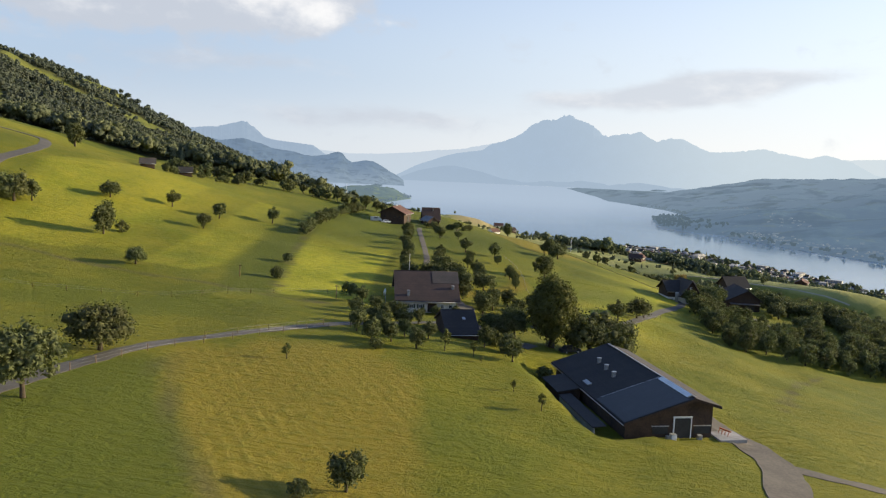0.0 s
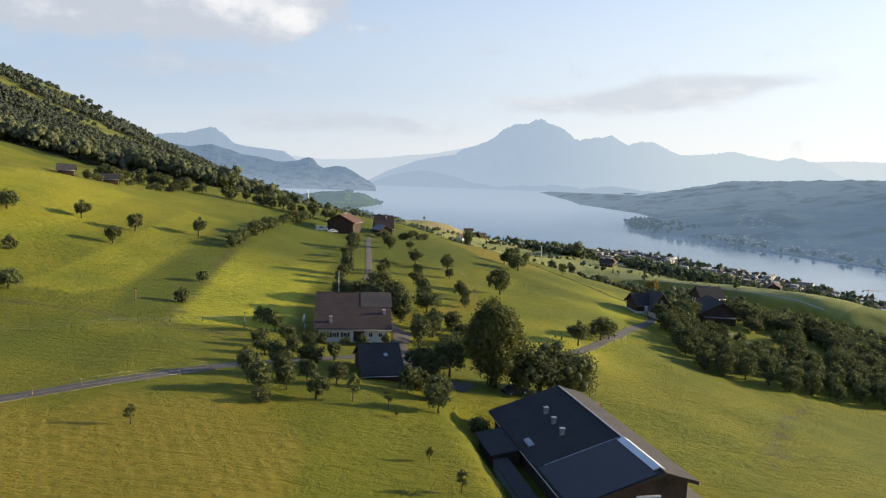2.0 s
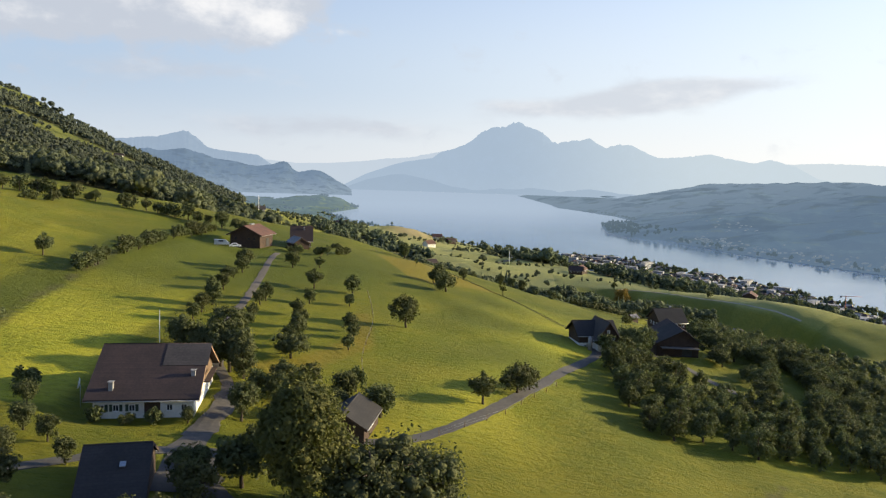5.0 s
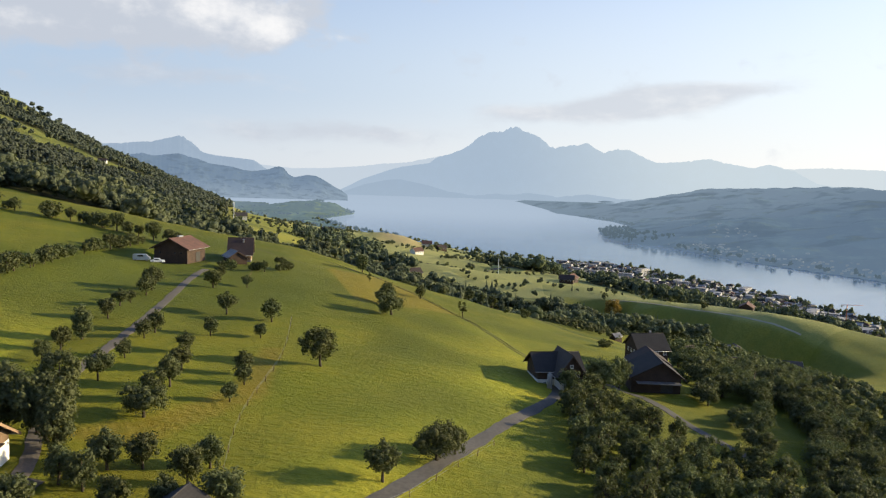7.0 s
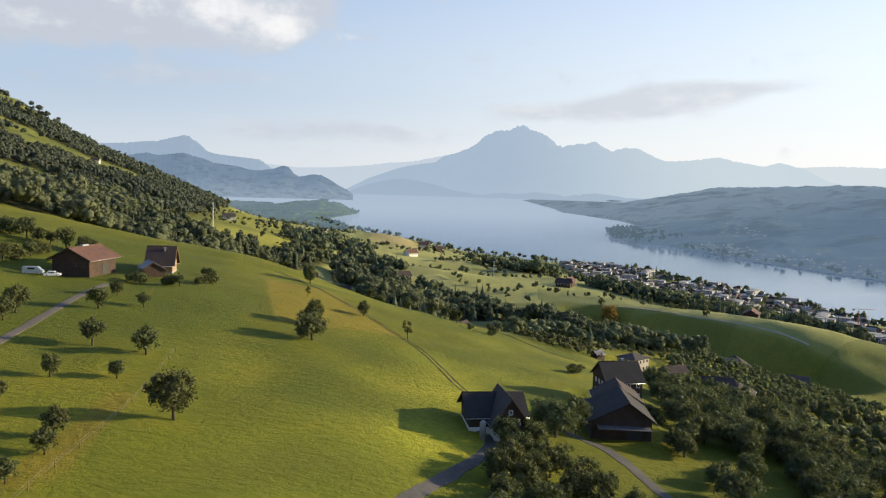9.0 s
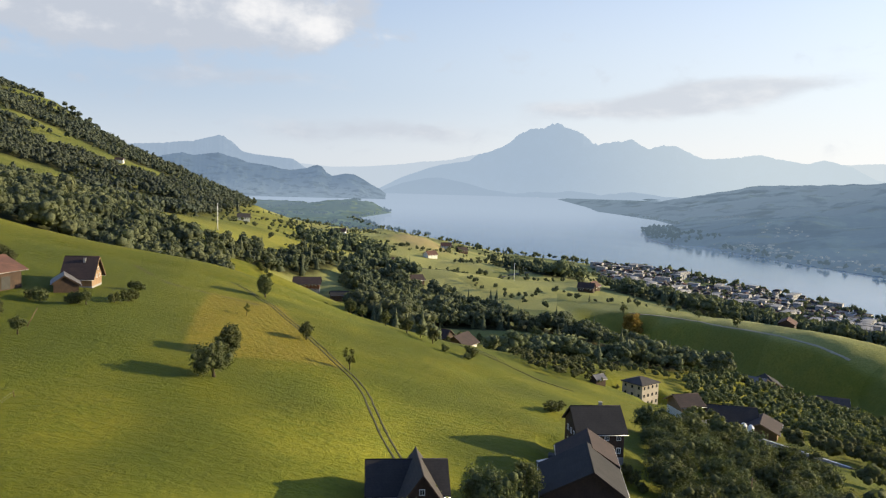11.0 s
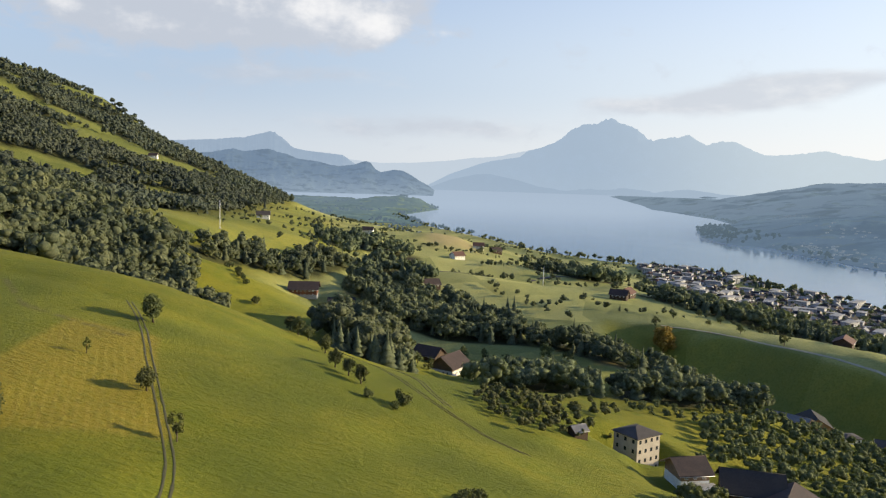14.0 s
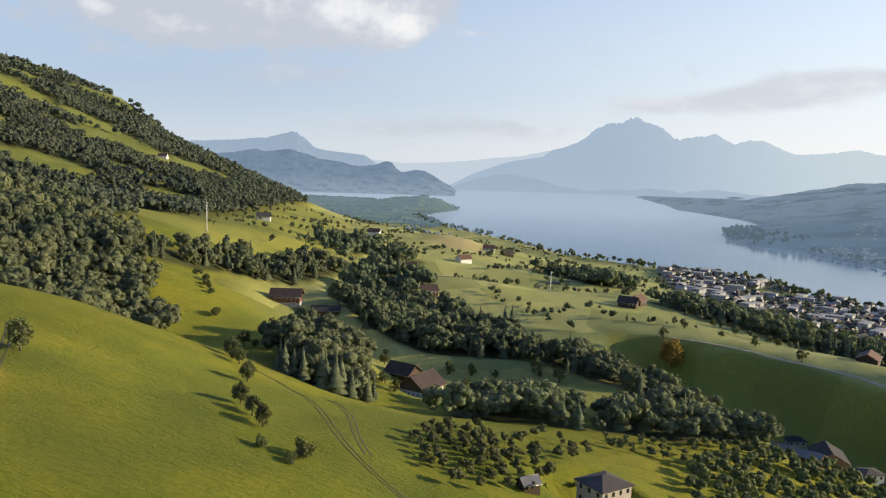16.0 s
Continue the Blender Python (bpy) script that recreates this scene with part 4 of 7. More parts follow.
def crown_mesh(name, rng, radius, low, high, clumps, leaves, leaf, material, shape="round"):
    """A crown of clumps, each a dark heart with sprays of leaves round it."""
    d = rng.normal(0, 1, (clumps, 3))
    d /= np.linalg.norm(d, axis=1, keepdims=True)
    r = rng.uniform(0.35, 1.0, (clumps, 1)) ** 0.6
    mid, half = (low + high) / 2, (high - low) / 2
    skew = 1 + 0.18 * np.sin(2 * np.arctan2(d[:, 1:2], d[:, :1]) + rng.uniform(0, 6)) + 0.14 * np.sin(3 * d[:, 2:3] + rng.uniform(0, 6))
    size = rng.uniform(0.20, 0.36, clumps) * radius
    if shape == "tall":
        size = size * 0.9
    p = d * r * skew * np.array((radius * 0.82, radius * 0.82, half * 0.86))
    if shape == "dome":
        p *= (1, 1, 0.9)
        p[:, :2] *= np.clip(1.12 - 0.35 * (p[:, 2:3] / half + 0.2), 0.7, 1.15)
    if shape == "wide":
        p[:, 2] = np.abs(p[:, 2]) * 1.6 - half * 0.75
    p[:, 2] += mid
    verts, tris, at = [], [], 0
    for c, s in zip(p, size):
        core = BALL * s * 0.48 * rng.uniform(0.75, 1.2, (12, 1)) + c
        verts.append(core)
        tris.append(BALL_FACES + at)
        at += 12
        q = rng.normal(0, 1, (leaves, 3))
        q /= np.linalg.norm(q, axis=1, keepdims=True)
        v, t = leaf_tris(rng, c + q * s * rng.uniform(0.7, 1.15, (leaves, 1)), q + (0, 0, 0.25), leaf)
        verts.append(v)
        tris.append(t + at)
        at += len(v)
    return tri_mesh(name, np.concatenate(verts), np.concatenate(tris), material)


def trunk_mesh(name, rng, height, thick, low, radius, limbs=5):
    pts = [(0, 0, -0.4)] + [(rng.normal(0, 0.04) * height * k, rng.normal(0, 0.04) * height * k, height * k) for k in (0.15, 0.35, 0.6, 0.8)]
    bm = bmesh.new()
    bm.from_mesh(pole_mesh(name, pts, [thick * 1.35, thick, thick * 0.8, thick * 0.5, thick * 0.2], BARK, 7))
    for k in range(limbs):
        a, s = 6.28 * k / limbs + rng.uniform(0, 1), rng.uniform(0.25, 0.5)
        z0 = max(low * 0.8, height * s)
        end = (math.cos(a) * radius * 0.7, math.sin(a) * radius * 0.7, z0 + height * rng.uniform(0.15, 0.3))
        mid = (end[0] * 0.45, end[1] * 0.45, z0 + (end[2] - z0) * 0.65)
        bm.from_mesh(pole_mesh(name, [(0, 0, z0 - 0.1), mid, end], [thick * 0.45, thick * 0.3, thick * 0.1], BARK, 5))
    me = bpy.data.meshes.new(name)
    bm.to_mesh(me)
    bm.free()
    me.materials.append(BARK)
    return me


def conifer_mesh(name, rng, height, radius, tiers, material):
    verts, tris, at = [], [], 0
    for k in range(tiers):
        f = k / tiers
        z0, r0 = height * (0.08 + 0.86 * f), radius * (1 - f) ** 0.85
        n = max(5, int(11 * (1 - f) + 4))
        for s in range(n):
            a = 6.283 * s / n + rng.uniform(-0.3, 0.3)
            rr = r0 * rng.uniform(0.75, 1.2)
            tip = (math.cos(a) * rr, math.sin(a) * rr, z0 - 0.16 * rr)
            wd = 0.34 * rr + 0.1
            side = (-math.sin(a) * wd, math.cos(a) * wd)
            verts += [(0, 0, z0 + height * 0.13), (tip[0] * 0.6 + side[0], tip[1] * 0.6 + side[1], z0), tip, (tip[0] * 0.6 - side[0], tip[1] * 0.6 - side[1], z0)]
            tris += [(at, at + 1, at + 2), (at, at + 2, at + 3)]
            at += 4
    return tri_mesh(name, np.array(verts), np.array(tris), material)


KINDS = {  # height, crown radius, underside, clumps, leaves, leaf size, trunk, material, shape
    "fruit": (6.0, 2.7, 1.3, 52, 30, 0.24, 0.20, LEAF, "round"),
    "cherry": (5.8, 2.35, 0.4, 40, 34, 0.22, 0.16, LEAF, "round"),
    "spread": (6.5, 3.9, 1.5, 72, 56, 0.18, 0.26, LEAF, "wide"),
    "pear": (9.0, 3.6, 1.3, 84, 40, 0.26, 0.26, LEAF, "tall"),
    "young": (3.2, 0.95, 1.1, 16, 22, 0.16, 0.07, LEAF_PALE, "round"),
    "great": (15.0, 4.5, 0.2, 240, 100, 0.21, 0.5, LEAF_PALE, "dome"),
    "bush": (3.0, 1.9, 0.2, 26, 22, 0.24, 0.08, LEAF, "round"),
    "far": (9.0, 3.9, 1.0, 22, 14, 0.62, 0.25, LEAF, "round"),
    "small far": (5.0, 2.3, 0.6, 14, 12, 0.42, 0.14, LEAF, "round"),
    "gold": (14.0, 6.4, 1.0, 60, 60, 0.5, 0.4, LEAF_GOLD, "round"),
}
grown = {}
tree_rng = np.random.default_rng(11)
TREE_WORDS = {"fruit": ("fruit_tree", "leafy green fruit tree standing in the grass", "tree"), "spread": ("fruit_tree", "broad-crowned old fruit tree on the pasture", "tree"), "pear": ("pear_tree", "tall dark green pear tree on the pasture", "tree"),
              "young": ("young_tree", "slender young tree with a light green crown", "tree"), "great": ("lime_tree", "huge old lime tree with a yellow-green crown", "tree"), "cherry": ("cherry_tree", "bushy dark green cherry tree in plantation rows", "tree"), "bush": ("bush", "dense dark green bush in the grass", "bush"),
              "far": ("tree", "round green broadleaf tree on the valley floor", "tree"), "small far": ("fruit_tree", "small round fruit tree in a valley orchard", "tree"), "gold": ("autumn_tree", "large tree with golden turning leaves", "tree")}


def plant(kind, x, y, height, group="", label="", variants=5, sink=0.15):
    """A tree or bush of that height, its meshes shared between alike ones."""
    h, radius, low, clumps, leaves, leaf, thick, material, shape = KINDS[kind]
    key = (kind, int(tree_rng.integers(variants)))
    s = height / h
    wide = s * tree_rng.uniform(0.92, 1.12)
    place = pose(x, y, ground(x, y) - sink * s, tree_rng.normal(0, 2.0), tree_rng.normal(0, 2.0), tree_rng.uniform(0, 360))
    if key in grown:
        proto, s0, w0 = grown[key]
        ob = copy_thing(proto, place @ Matrix.Diagonal((wide / w0, wide / w0, s / s0, 1)))
    else:
        name, words, cat = TREE_WORDS[kind]
        ob = thing(name, words, cat, place @ Matrix.Diagonal((wide, wide, s, 1)))
        part("trunk", trunk_mesh("trunk", tree_rng, h, thick, low, radius), ob, "rough brown trunk")
        part("crown", crown_mesh("crown", tree_rng, radius, low, h, clumps, leaves, leaf, material, shape), ob)
        grown[key] = (ob, s, wide)
    if group:
        ob["group"] = group
    if label:
        ob["label"] = label
    return ob


LONE = [(-45.7, 80.1, 9.2, "pear"), (-48.2, 104.1, 8.0, "spread"), (-98.8, 215.5, 9.5, "pear"), (-96.4, 222.3, 3.6, "bush"), (-114.3, 254.6, 6.6, "spread"), (-131.5, 227.4, 9.8, "spread"), (-135.0, 224.0, 9.0, "spread"), (-128.0, 231.0, 7.0, "fruit"), (-171.0, 345.0, 11.0, "pear"), (-97.1, 265.6, 5.8, "fruit"),
        (-80.0, 247.2, 5.2, "fruit"), (-80.2, 265.1, 6.0, "fruit"), (-64.4, 279.0, 6.2, "fruit"), (-77.7, 187.3, 5.2, "spread"), (-43.7, 195.6, 3.2, "bush"), (-23.2, 112.0, 2.6, "young"), (-8.4, 69.6, 4.4, "fruit"), (-12.3, 66.5, 2.0, "bush")]
for x, y, h, kind in LONE:
    plant(kind, x, y, h, "lone pasture trees")
MEADOW = [(35.2, 253.0, 8.8, "pear"), (48.9, 315.5, 7.6, "spread"), (47.3, 331.8, 7.4, "pear"), (45.4, 333.0, 4.6, "fruit"), (58.5, 361.8, 4.8, "fruit"), (49.2, 203.7, 6.0, "fruit"), (57.3, 214.5, 7.0, "spread"), (60.5, 218.5, 5.0, "fruit"),
          (35.6, 412.3, 7.6, "pear"), (40.0, 373.0, 3.4, "young"), (72.2, 344.7, 5.2, "young"), (103.4, 404.0, 4.2, "bush"), (102.0, 399.1, 2.2, "bush"), (95.0, 402.0, 2.6, "bush"), (90.8, 414.0, 5.4, "fruit"), (86.5, 419.0, 5.0, "fruit"),
          (81.6, 424.4, 5.4, "fruit"), (71.7, 454.2, 6.0, "fruit"), (54.1, 486.5, 6.8, "fruit"), (60.0, 478.0, 5.4, "fruit"), (32.0, 553.4, 7.0, "pear"), (36.0, 555.8, 3.0, "bush"), (2.6, 594.0, 4.5, "bush"), (7.0, 379.0, 3.4, "bush")]
for x, y, h, kind in MEADOW:
    plant(kind, x, y, h, "lone pasture trees")
ROWS_OF_TREES = [(6.4, 321.7, 3.8, "fruit"), (8.7, 286.1, 5.8, "fruit"), (19.9, 284.5, 5.8, "fruit"), (9.8, 266.1, 4.4, "fruit"), (20.1, 269.0, 3.6, "fruit"), (8.6, 250.9, 4.4, "fruit"), (22.1, 241.4, 4.6, "fruit"), (23.4, 235.5, 3.8, "fruit"),
                 (22.8, 226.7, 3.4, "fruit"), (11.9, 230.1, 6.0, "fruit"), (11.0, 240.0, 5.0, "fruit"), (-0.9, 262.1, 4.9, "fruit"), (-1.4, 256.8, 4.2, "fruit"), (-0.1, 229.9, 5.4, "fruit"), (0.7, 215.6, 5.0, "fruit"),
                 (12.3, 215.7, 6.0, "spread"), (-0.4, 243.1, 3.8, "fruit"), (-1.5, 314.1, 5.4, "fruit"), (-14.7, 302.4, 6.8, "pear"), (-14.8, 280.1, 4.2, "fruit"), (-13.1, 268.4, 4.8, "fruit")]
ROWS_OF_TREES += [(-11.9, 251.9, 6.8, "pear"), (-12.3, 243.5, 4.8, "fruit"), (-12.1, 235.8, 4.2, "fruit"), (-14.2, 285.2, 3.2, "fruit"), (6.0, 352.0, 4.0, "fruit"), (-14.0, 296.0, 5.2, "fruit"), (11.5, 222.5, 5.4, "fruit"), (-3.2, 330.0, 4.4, "fruit")]
for x, y, h, kind in ROWS_OF_TREES:
    plant(kind, x, y, h, "fruit tree rows by the lane")
YARD = [(3.0, 204.3, 10.5, "pear"), (6.0, 201.3, 8.5, "pear"), (-0.3, 215.5, 9.0, "pear"), (10.5, 141.0, 3.2, "bush"), (13.0, 136.0, 3.6, "bush"), (8.6, 137.5, 4.2, "fruit"), (-3.4, 204.7, 9.0, "pear"), (0.9, 206.4, 8.0, "pear"), (13.5, 190.7, 5.2, "fruit"), (13.9, 197.2, 5.4, "fruit"), (18.0, 198.4, 5.0, "fruit"), (10.2, 191.8, 5.0, "fruit"), (10.3, 179.5, 6.4, "fruit"), (24.7, 195.1, 5.6, "fruit"),
        (30.7, 188.3, 5.8, "fruit"), (24.0, 187.4, 4.4, "fruit"), (19.4, 184.3, 5.2, "fruit"), (-9.5, 218.5, 6.2, "spread"), (-23.0, 184.5, 3.6, "bush"), (26.0, 201.0, 4.6, "fruit"), (23.0, 150.0, 16.5, "great"), (31.0, 150.0, 10.0, "spread"), (36.5, 151.5, 9.4, "spread"), (15.8, 153.5, 6.5, "fruit"), (12.5, 146.5, 5.5, "fruit"),
        (10.6, 151.9, 5.6, "pear"), (15.5, 165.0, 4.6, "fruit"), (17.5, 172.0, 5.6, "fruit"), (14.0, 158.5, 4.0, "bush")]
for x, y, h, kind in YARD:
    plant(kind, x, y, h, "farmyard trees")
ORCHARD = [(-12.0, 128.8, 6.2, "fruit"), (-8.6, 131.5, 5.0, "fruit"), (-3.9, 128.1, 5.2, "fruit"), (1.1, 128.6, 5.0, "young"), (6.2, 127.8, 3.8, "young"), (13.2, 129.2, 5.6, "fruit"), (-7.2, 145.8, 6.0, "fruit"), (-4.5, 155.1, 4.4, "fruit"), (-16.2, 153.7, 4.4, "fruit"),
           (-10.7, 124.4, 2.6, "bush"), (-11.8, 155.9, 5.0, "fruit"), (-10.1, 163.0, 5.0, "fruit"), (-18.7, 175.6, 5.4, "fruit"), (-14.6, 166.2, 5.0, "fruit"), (7.4, 124.6, 2.0, "young"), (-15.5, 137.0, 5.6, "fruit"), (-10.5, 139.0, 5.4, "fruit"), (-13.0, 146.5, 5.4, "fruit"),
           (-18.5, 160.5, 4.8, "fruit"), (-9.2, 175.0, 3.0, "bush"), (-4.6, 174.2, 2.6, "bush"), (3.6, 175.6, 3.2, "fruit"), (-1.2, 175.0, 3.4, "bush"), (-6.5, 137.0, 4.6, "fruit"), (11.7, 110.8, 2.6, "young"), (15.1, 103.6, 3.4, "young"), (19.3, 131.3, 3.6, "bush"), (-2.0, 136.5, 4.4, "fruit")]
for x, y, h, kind in ORCHARD:
    plant(kind, x, y, h * 0.76, "farmhouse orchard")


def spots_in(ring, spacing, turn, loose, skip, seed):
    """Places in loose rows inside a ring of places."""
    rng = np.random.default_rng(seed)
    c, s = math.cos(radians(turn)), math.sin(radians(turn))
    n = int(240 / min(spacing))
    u, v = [g.ravel().astype(float) for g in np.meshgrid(np.arange(-n, n) * spacing[0], np.arange(-n, n) * spacing[1])]
    u, v = u + rng.normal(0, loose, u.size), v + rng.normal(0, loose, u.size)
    x, y = np.mean(np.array(ring, float), axis=0)[:, None] + np.array((c * u - s * v, s * u + c * v))
    keep = (inland(x, y, ring) > 0) & (rng.random(x.size) > skip)
    return np.stack((x[keep], y[keep]), -1), rng


def fill(kind, ring, spacing, height, group, turn=0.0, loose=0.25, skip=0.06, seed=1, variants=5, label=""):
    places, rng = spots_in(ring, spacing, turn, loose, skip, seed)
    for x, y in places:
        plant(kind, x, y, height * rng.uniform(0.8, 1.2), group, label, variants)


# the cherry plantation beside the lower farm
fill("cherry", [(92, 277), (83, 232), (82, 208), (108, 203), (140, 206), (160, 220), (160, 234), (135, 236), (113, 240), (107, 254), (103, 268), (97, 278)], (5.7, 5.2), 6.2, "plantation trees", 62, 0.5, 0.05, 5)
fill("spread", [(138, 292), (150, 316), (140, 330), (146, 350), (160, 352), (176, 336), (172, 300), (160, 280), (150, 284)], (8.6, 8.0), 7.0, "farm trees", 35, 1.3, 0.10, 6, label="dense dark green tree beside the lower farm")
fill("spread", [(136, 240), (168, 238), (176, 262), (172, 290), (154, 282), (143, 262)], (7.6, 7.0), 6.8, "farm trees", 20, 1.4, 0.08, 16, label="dense dark green tree beside the lower farm")
for x, y, h in ((128.2, 283.2, 5.0), (131.5, 262.0, 7.0), (145.6, 290.8, 7.5), (140.6, 314.0, 8.5), (136.5, 303.0, 8.0), (127.5, 251.0, 6.0), (129.3, 281.5, 5.0), (145.4, 287.0, 6.5), (140.4, 275.3, 6.0), (152.2, 277.3, 7.0), (131.8, 269.0, 5.0), (138.3, 293.3, 7.5), (157.9, 292.7, 8.0), (165.4, 300.6, 8.0), (133.0, 290.0, 6.0)):
    plant("spread", x, y, h, "farm trees", "dense dark green tree beside the lower farm")
fill("spread", [(128, 208), (150, 200), (186, 214), (196, 236), (176, 246), (160, 236), (138, 238), (128, 226)], (7.4, 7.0), 6.4, "farm trees", 30, 1.3, 0.1, 26, label="dense dark green tree beside the lower farm")
plant("spread", 102.5, 281.5, 9.0, "farm trees")
plant("pear", 108.0, 287.0, 8.5, "farm trees")


def hedge(points, step, height, group, seed):
    rng = np.random.default_rng(seed)
    for (x0, y0), (x1, y1) in zip(points, points[1:]):
        n = max(1, int(math.hypot(x1 - x0, y1 - y0) / step))
        for k in range(n):
            if rng.random() > 0.12:
                f = (k + rng.uniform(0, 0.7)) / n
                plant("bush" if rng.random() < 0.65 else "fruit", x0 + (x1 - x0) * f + rng.normal(0, 0.7), y0 + (y1 - y0) * f + rng.normal(0, 0.7), height * rng.uniform(0.7, 1.4), group)


hedge([(-46.2, 215), (-46.2, 232)], 9.0, 2.2, "hedge by the hay meadow", 9)
hedge([(-50.2, 262), (-50.4, 285), (-49.7, 305), (-47.3, 346), (-42, 372)], 4.2, 4.2, "hedge by the hay meadow", 3)
hedge([(-30, 384), (-60, 392), (-90, 398), (-120, 398), (-150, 380)], 5.0, 5.6, "hedge below the woods", 4)
hedge([(-128, 330), (-120, 345), (-112, 360), (-98, 372)], 6.0, 4.0, "hedge below the woods", 5)
hedge([(-9, 352), (-2, 350), (4, 352), (9, 358), (12, 366)], 3.6, 2.8, "farm garden shrubs", 6)
hedge([(126, 318), (131, 300), (140, 290)], 4.0, 2.6, "lane shrubs", 7)
hedge([(-34, 654), (-27, 646), (-20, 634), (-12, 622)], 4.0, 3.4, "shrubs on the spur", 11)
hedge([(120, 350), (124, 353)], 2.0, 3.2, "farm garden shrubs", 8)
# ---------------------------------------------------------------- woods, each one object of many crowns
def wood_mesh(name, places, heights, rng, detail, conifers, material):
    """Many crowns in one mesh: each a dome of rounded clumps with sprays of leaves, or a tiered conifer."""
    verts, tris, at = [], [], 0
    z = land(places[:, 0], places[:, 1])
    clumps = 11 if detail > 80 else 8 if detail > 20 else 5
    for (x, y), z0, h in zip(places, z, heights):
        if rng.random() < conifers:
            n, tiers = 7, 6
            for k in range(tiers):
                f = k / tiers
                r, zz = h * 0.24 * (1 - f) * rng.uniform(0.85, 1.2), z0 + h * (0.05 + 0.85 * f)
                a = 6.283 * np.arange(n) / n + rng.uniform(0, 6)
                ring = np.stack((x + r * np.cos(a) * rng.uniform(0.6, 1.2, n), y + r * np.sin(a) * rng.uniform(0.6, 1.2, n), zz + rng.uniform(-0.5, 0.5, n)), -1)
                verts.append(np.vstack(((x, y, zz + h * 0.3), ring)))
                tris.append(np.array([(0, 1 + s, 1 + (s + 1) % n) for s in range(n)]) + at)
                at += n + 1
            continue
        wide = h * rng.uniform(0.32, 0.44)
        c = np.array((x, y, z0 + h * 0.5))
        d = rng.normal(0, 1, (clumps, 3))
        d[:, 2] = np.abs(d[:, 2]) * 1.1 - 0.35
        d /= np.linalg.norm(d, axis=1, keepdims=True)
        mid = c + d * rng.uniform(0.45, 0.80, (clumps, 1)) * (wide, wide, h * 0.42)
        mid[0] = c
        size = wide * rng.uniform(0.30, 0.50, clumps) * (8 / clumps) ** 0.3
        size[0] = wide * 0.62
        balls = BALL[None] * rng.uniform(0.7, 1.15, (clumps, 12, 1)) * size[:, None, None] * (1, 1, 0.95) + mid[:, None]
        verts.append(balls.reshape(-1, 3))
        tris.append((BALL_FACES[None] + 12 * np.arange(clumps)[:, None, None]).reshape(-1, 3) + at)
        at += 12 * clumps
        sprays = int(detail * 1.3)
        k = rng.integers(0, clumps, sprays)
        q = rng.normal(0, 1, (sprays, 3))
        q[:, 2] = np.abs(q[:, 2]) - 0.3
        q /= np.linalg.norm(q, axis=1, keepdims=True)
        v, t = leaf_tris(rng, mid[k] + q * size[k][:, None] * rng.uniform(0.7, 1.15, (sprays, 1)), q, wide * 1.75 / math.sqrt(detail), 0.45)
        verts.append(v)
        tris.append(t + at)
        at += len(v)
    me = tri_mesh(name, np.concatenate(verts), np.concatenate(tris), material)
    me.shade_smooth()
    return me


def drawn_mesh(me):
    co = np.empty(len(me.vertices) * 3, np.float32)
    me.vertices.foreach_get("co", co)
    me.vertices.foreach_set("co", drawn_in(co.reshape(-1, 3)).astype(np.float32).ravel())
    me.update()


def scatter(ring, spacing, seed):
    rng = np.random.default_rng(seed)
    p = np.array(ring, float)
    (x0, y0), (x1, y1) = p.min(0), p.max(0)
    gx, gy = np.meshgrid(np.arange(x0, x1, spacing), np.arange(y0, y1, spacing))
    q = np.stack((gx.ravel(), gy.ravel()), -1) + rng.normal(0, spacing * 0.42, (gx.size, 2))
    return q[inland(q[:, 0], q[:, 1], ring) + 5 * waves(q[:, 0], q[:, 1], 34, seed) + rng.normal(0, 1.5, len(q)) > 0], rng


def wood(label, ring, spacing, height, detail, conifers, seed):
    q, rng = scatter(ring, spacing, seed)
    me = wood_mesh("wood", q, height * (1 + 0.22 * waves(q[:, 0], q[:, 1], 45, seed + 1)) * rng.uniform(0.6, 1.3, len(q)), rng, detail, conifers, WOODS)
    tagged(new("wood", me), label, "woodland", "woods on the slope", "stuff")


wood("dark mixed wood on the steep slope", WOODS_AT["slope"], 6.5, 13, 78, 0.06, 61)
wood("broadleaf copse with dark spruces", WOODS_AT["dell"], 5.0, 15, 170, 0.05, 62)
wood("dark spruces at the foot of the copse", [(58, 514), (72, 500), (90, 506), (93, 522), (84, 532), (66, 530)], 4.2, 10, 60, 0.95, 60)
wood("long dark wood with spruces in a gully", WOODS_AT["gully"], 6.2, 14, 90, 0.22, 63)
wood("wooded stream bank with mixed trees", WOODS_AT["stream"], 6.2, 13, 110, 0.15, 64)
wood("broadleaf wood above the terraces", WOODS_AT["terrace"], 5.4, 11, 170, 0.1, 65)
wood("broadleaf wood along the stream", WOODS_AT["lower"], 5.4, 11, 150, 0.15, 66)
wood("dark wood at the edge of town", WOODS_AT["town edge"], 7.5, 14, 26, 0.3, 67)
wood("dark wood along the brow of the slope", WOODS_AT["brow"], 6.5, 13, 60, 0.35, 59)
wood("wood above a lakeside hamlet", WOODS_AT["hamlet"], 7.0, 13, 40, 0.2, 58)
wood("tall dark wood near the lake", WOODS_AT["lakeside"], 8.0, 16, 40, 0.2, 57)
wood("small wood on the valley plateau", WOODS_AT["plateau"], 8.0, 14, 22, 0.3, 68)
wood("wood beside the valley road", WOODS_AT["road"], 8.0, 14, 24, 0.3, 69)


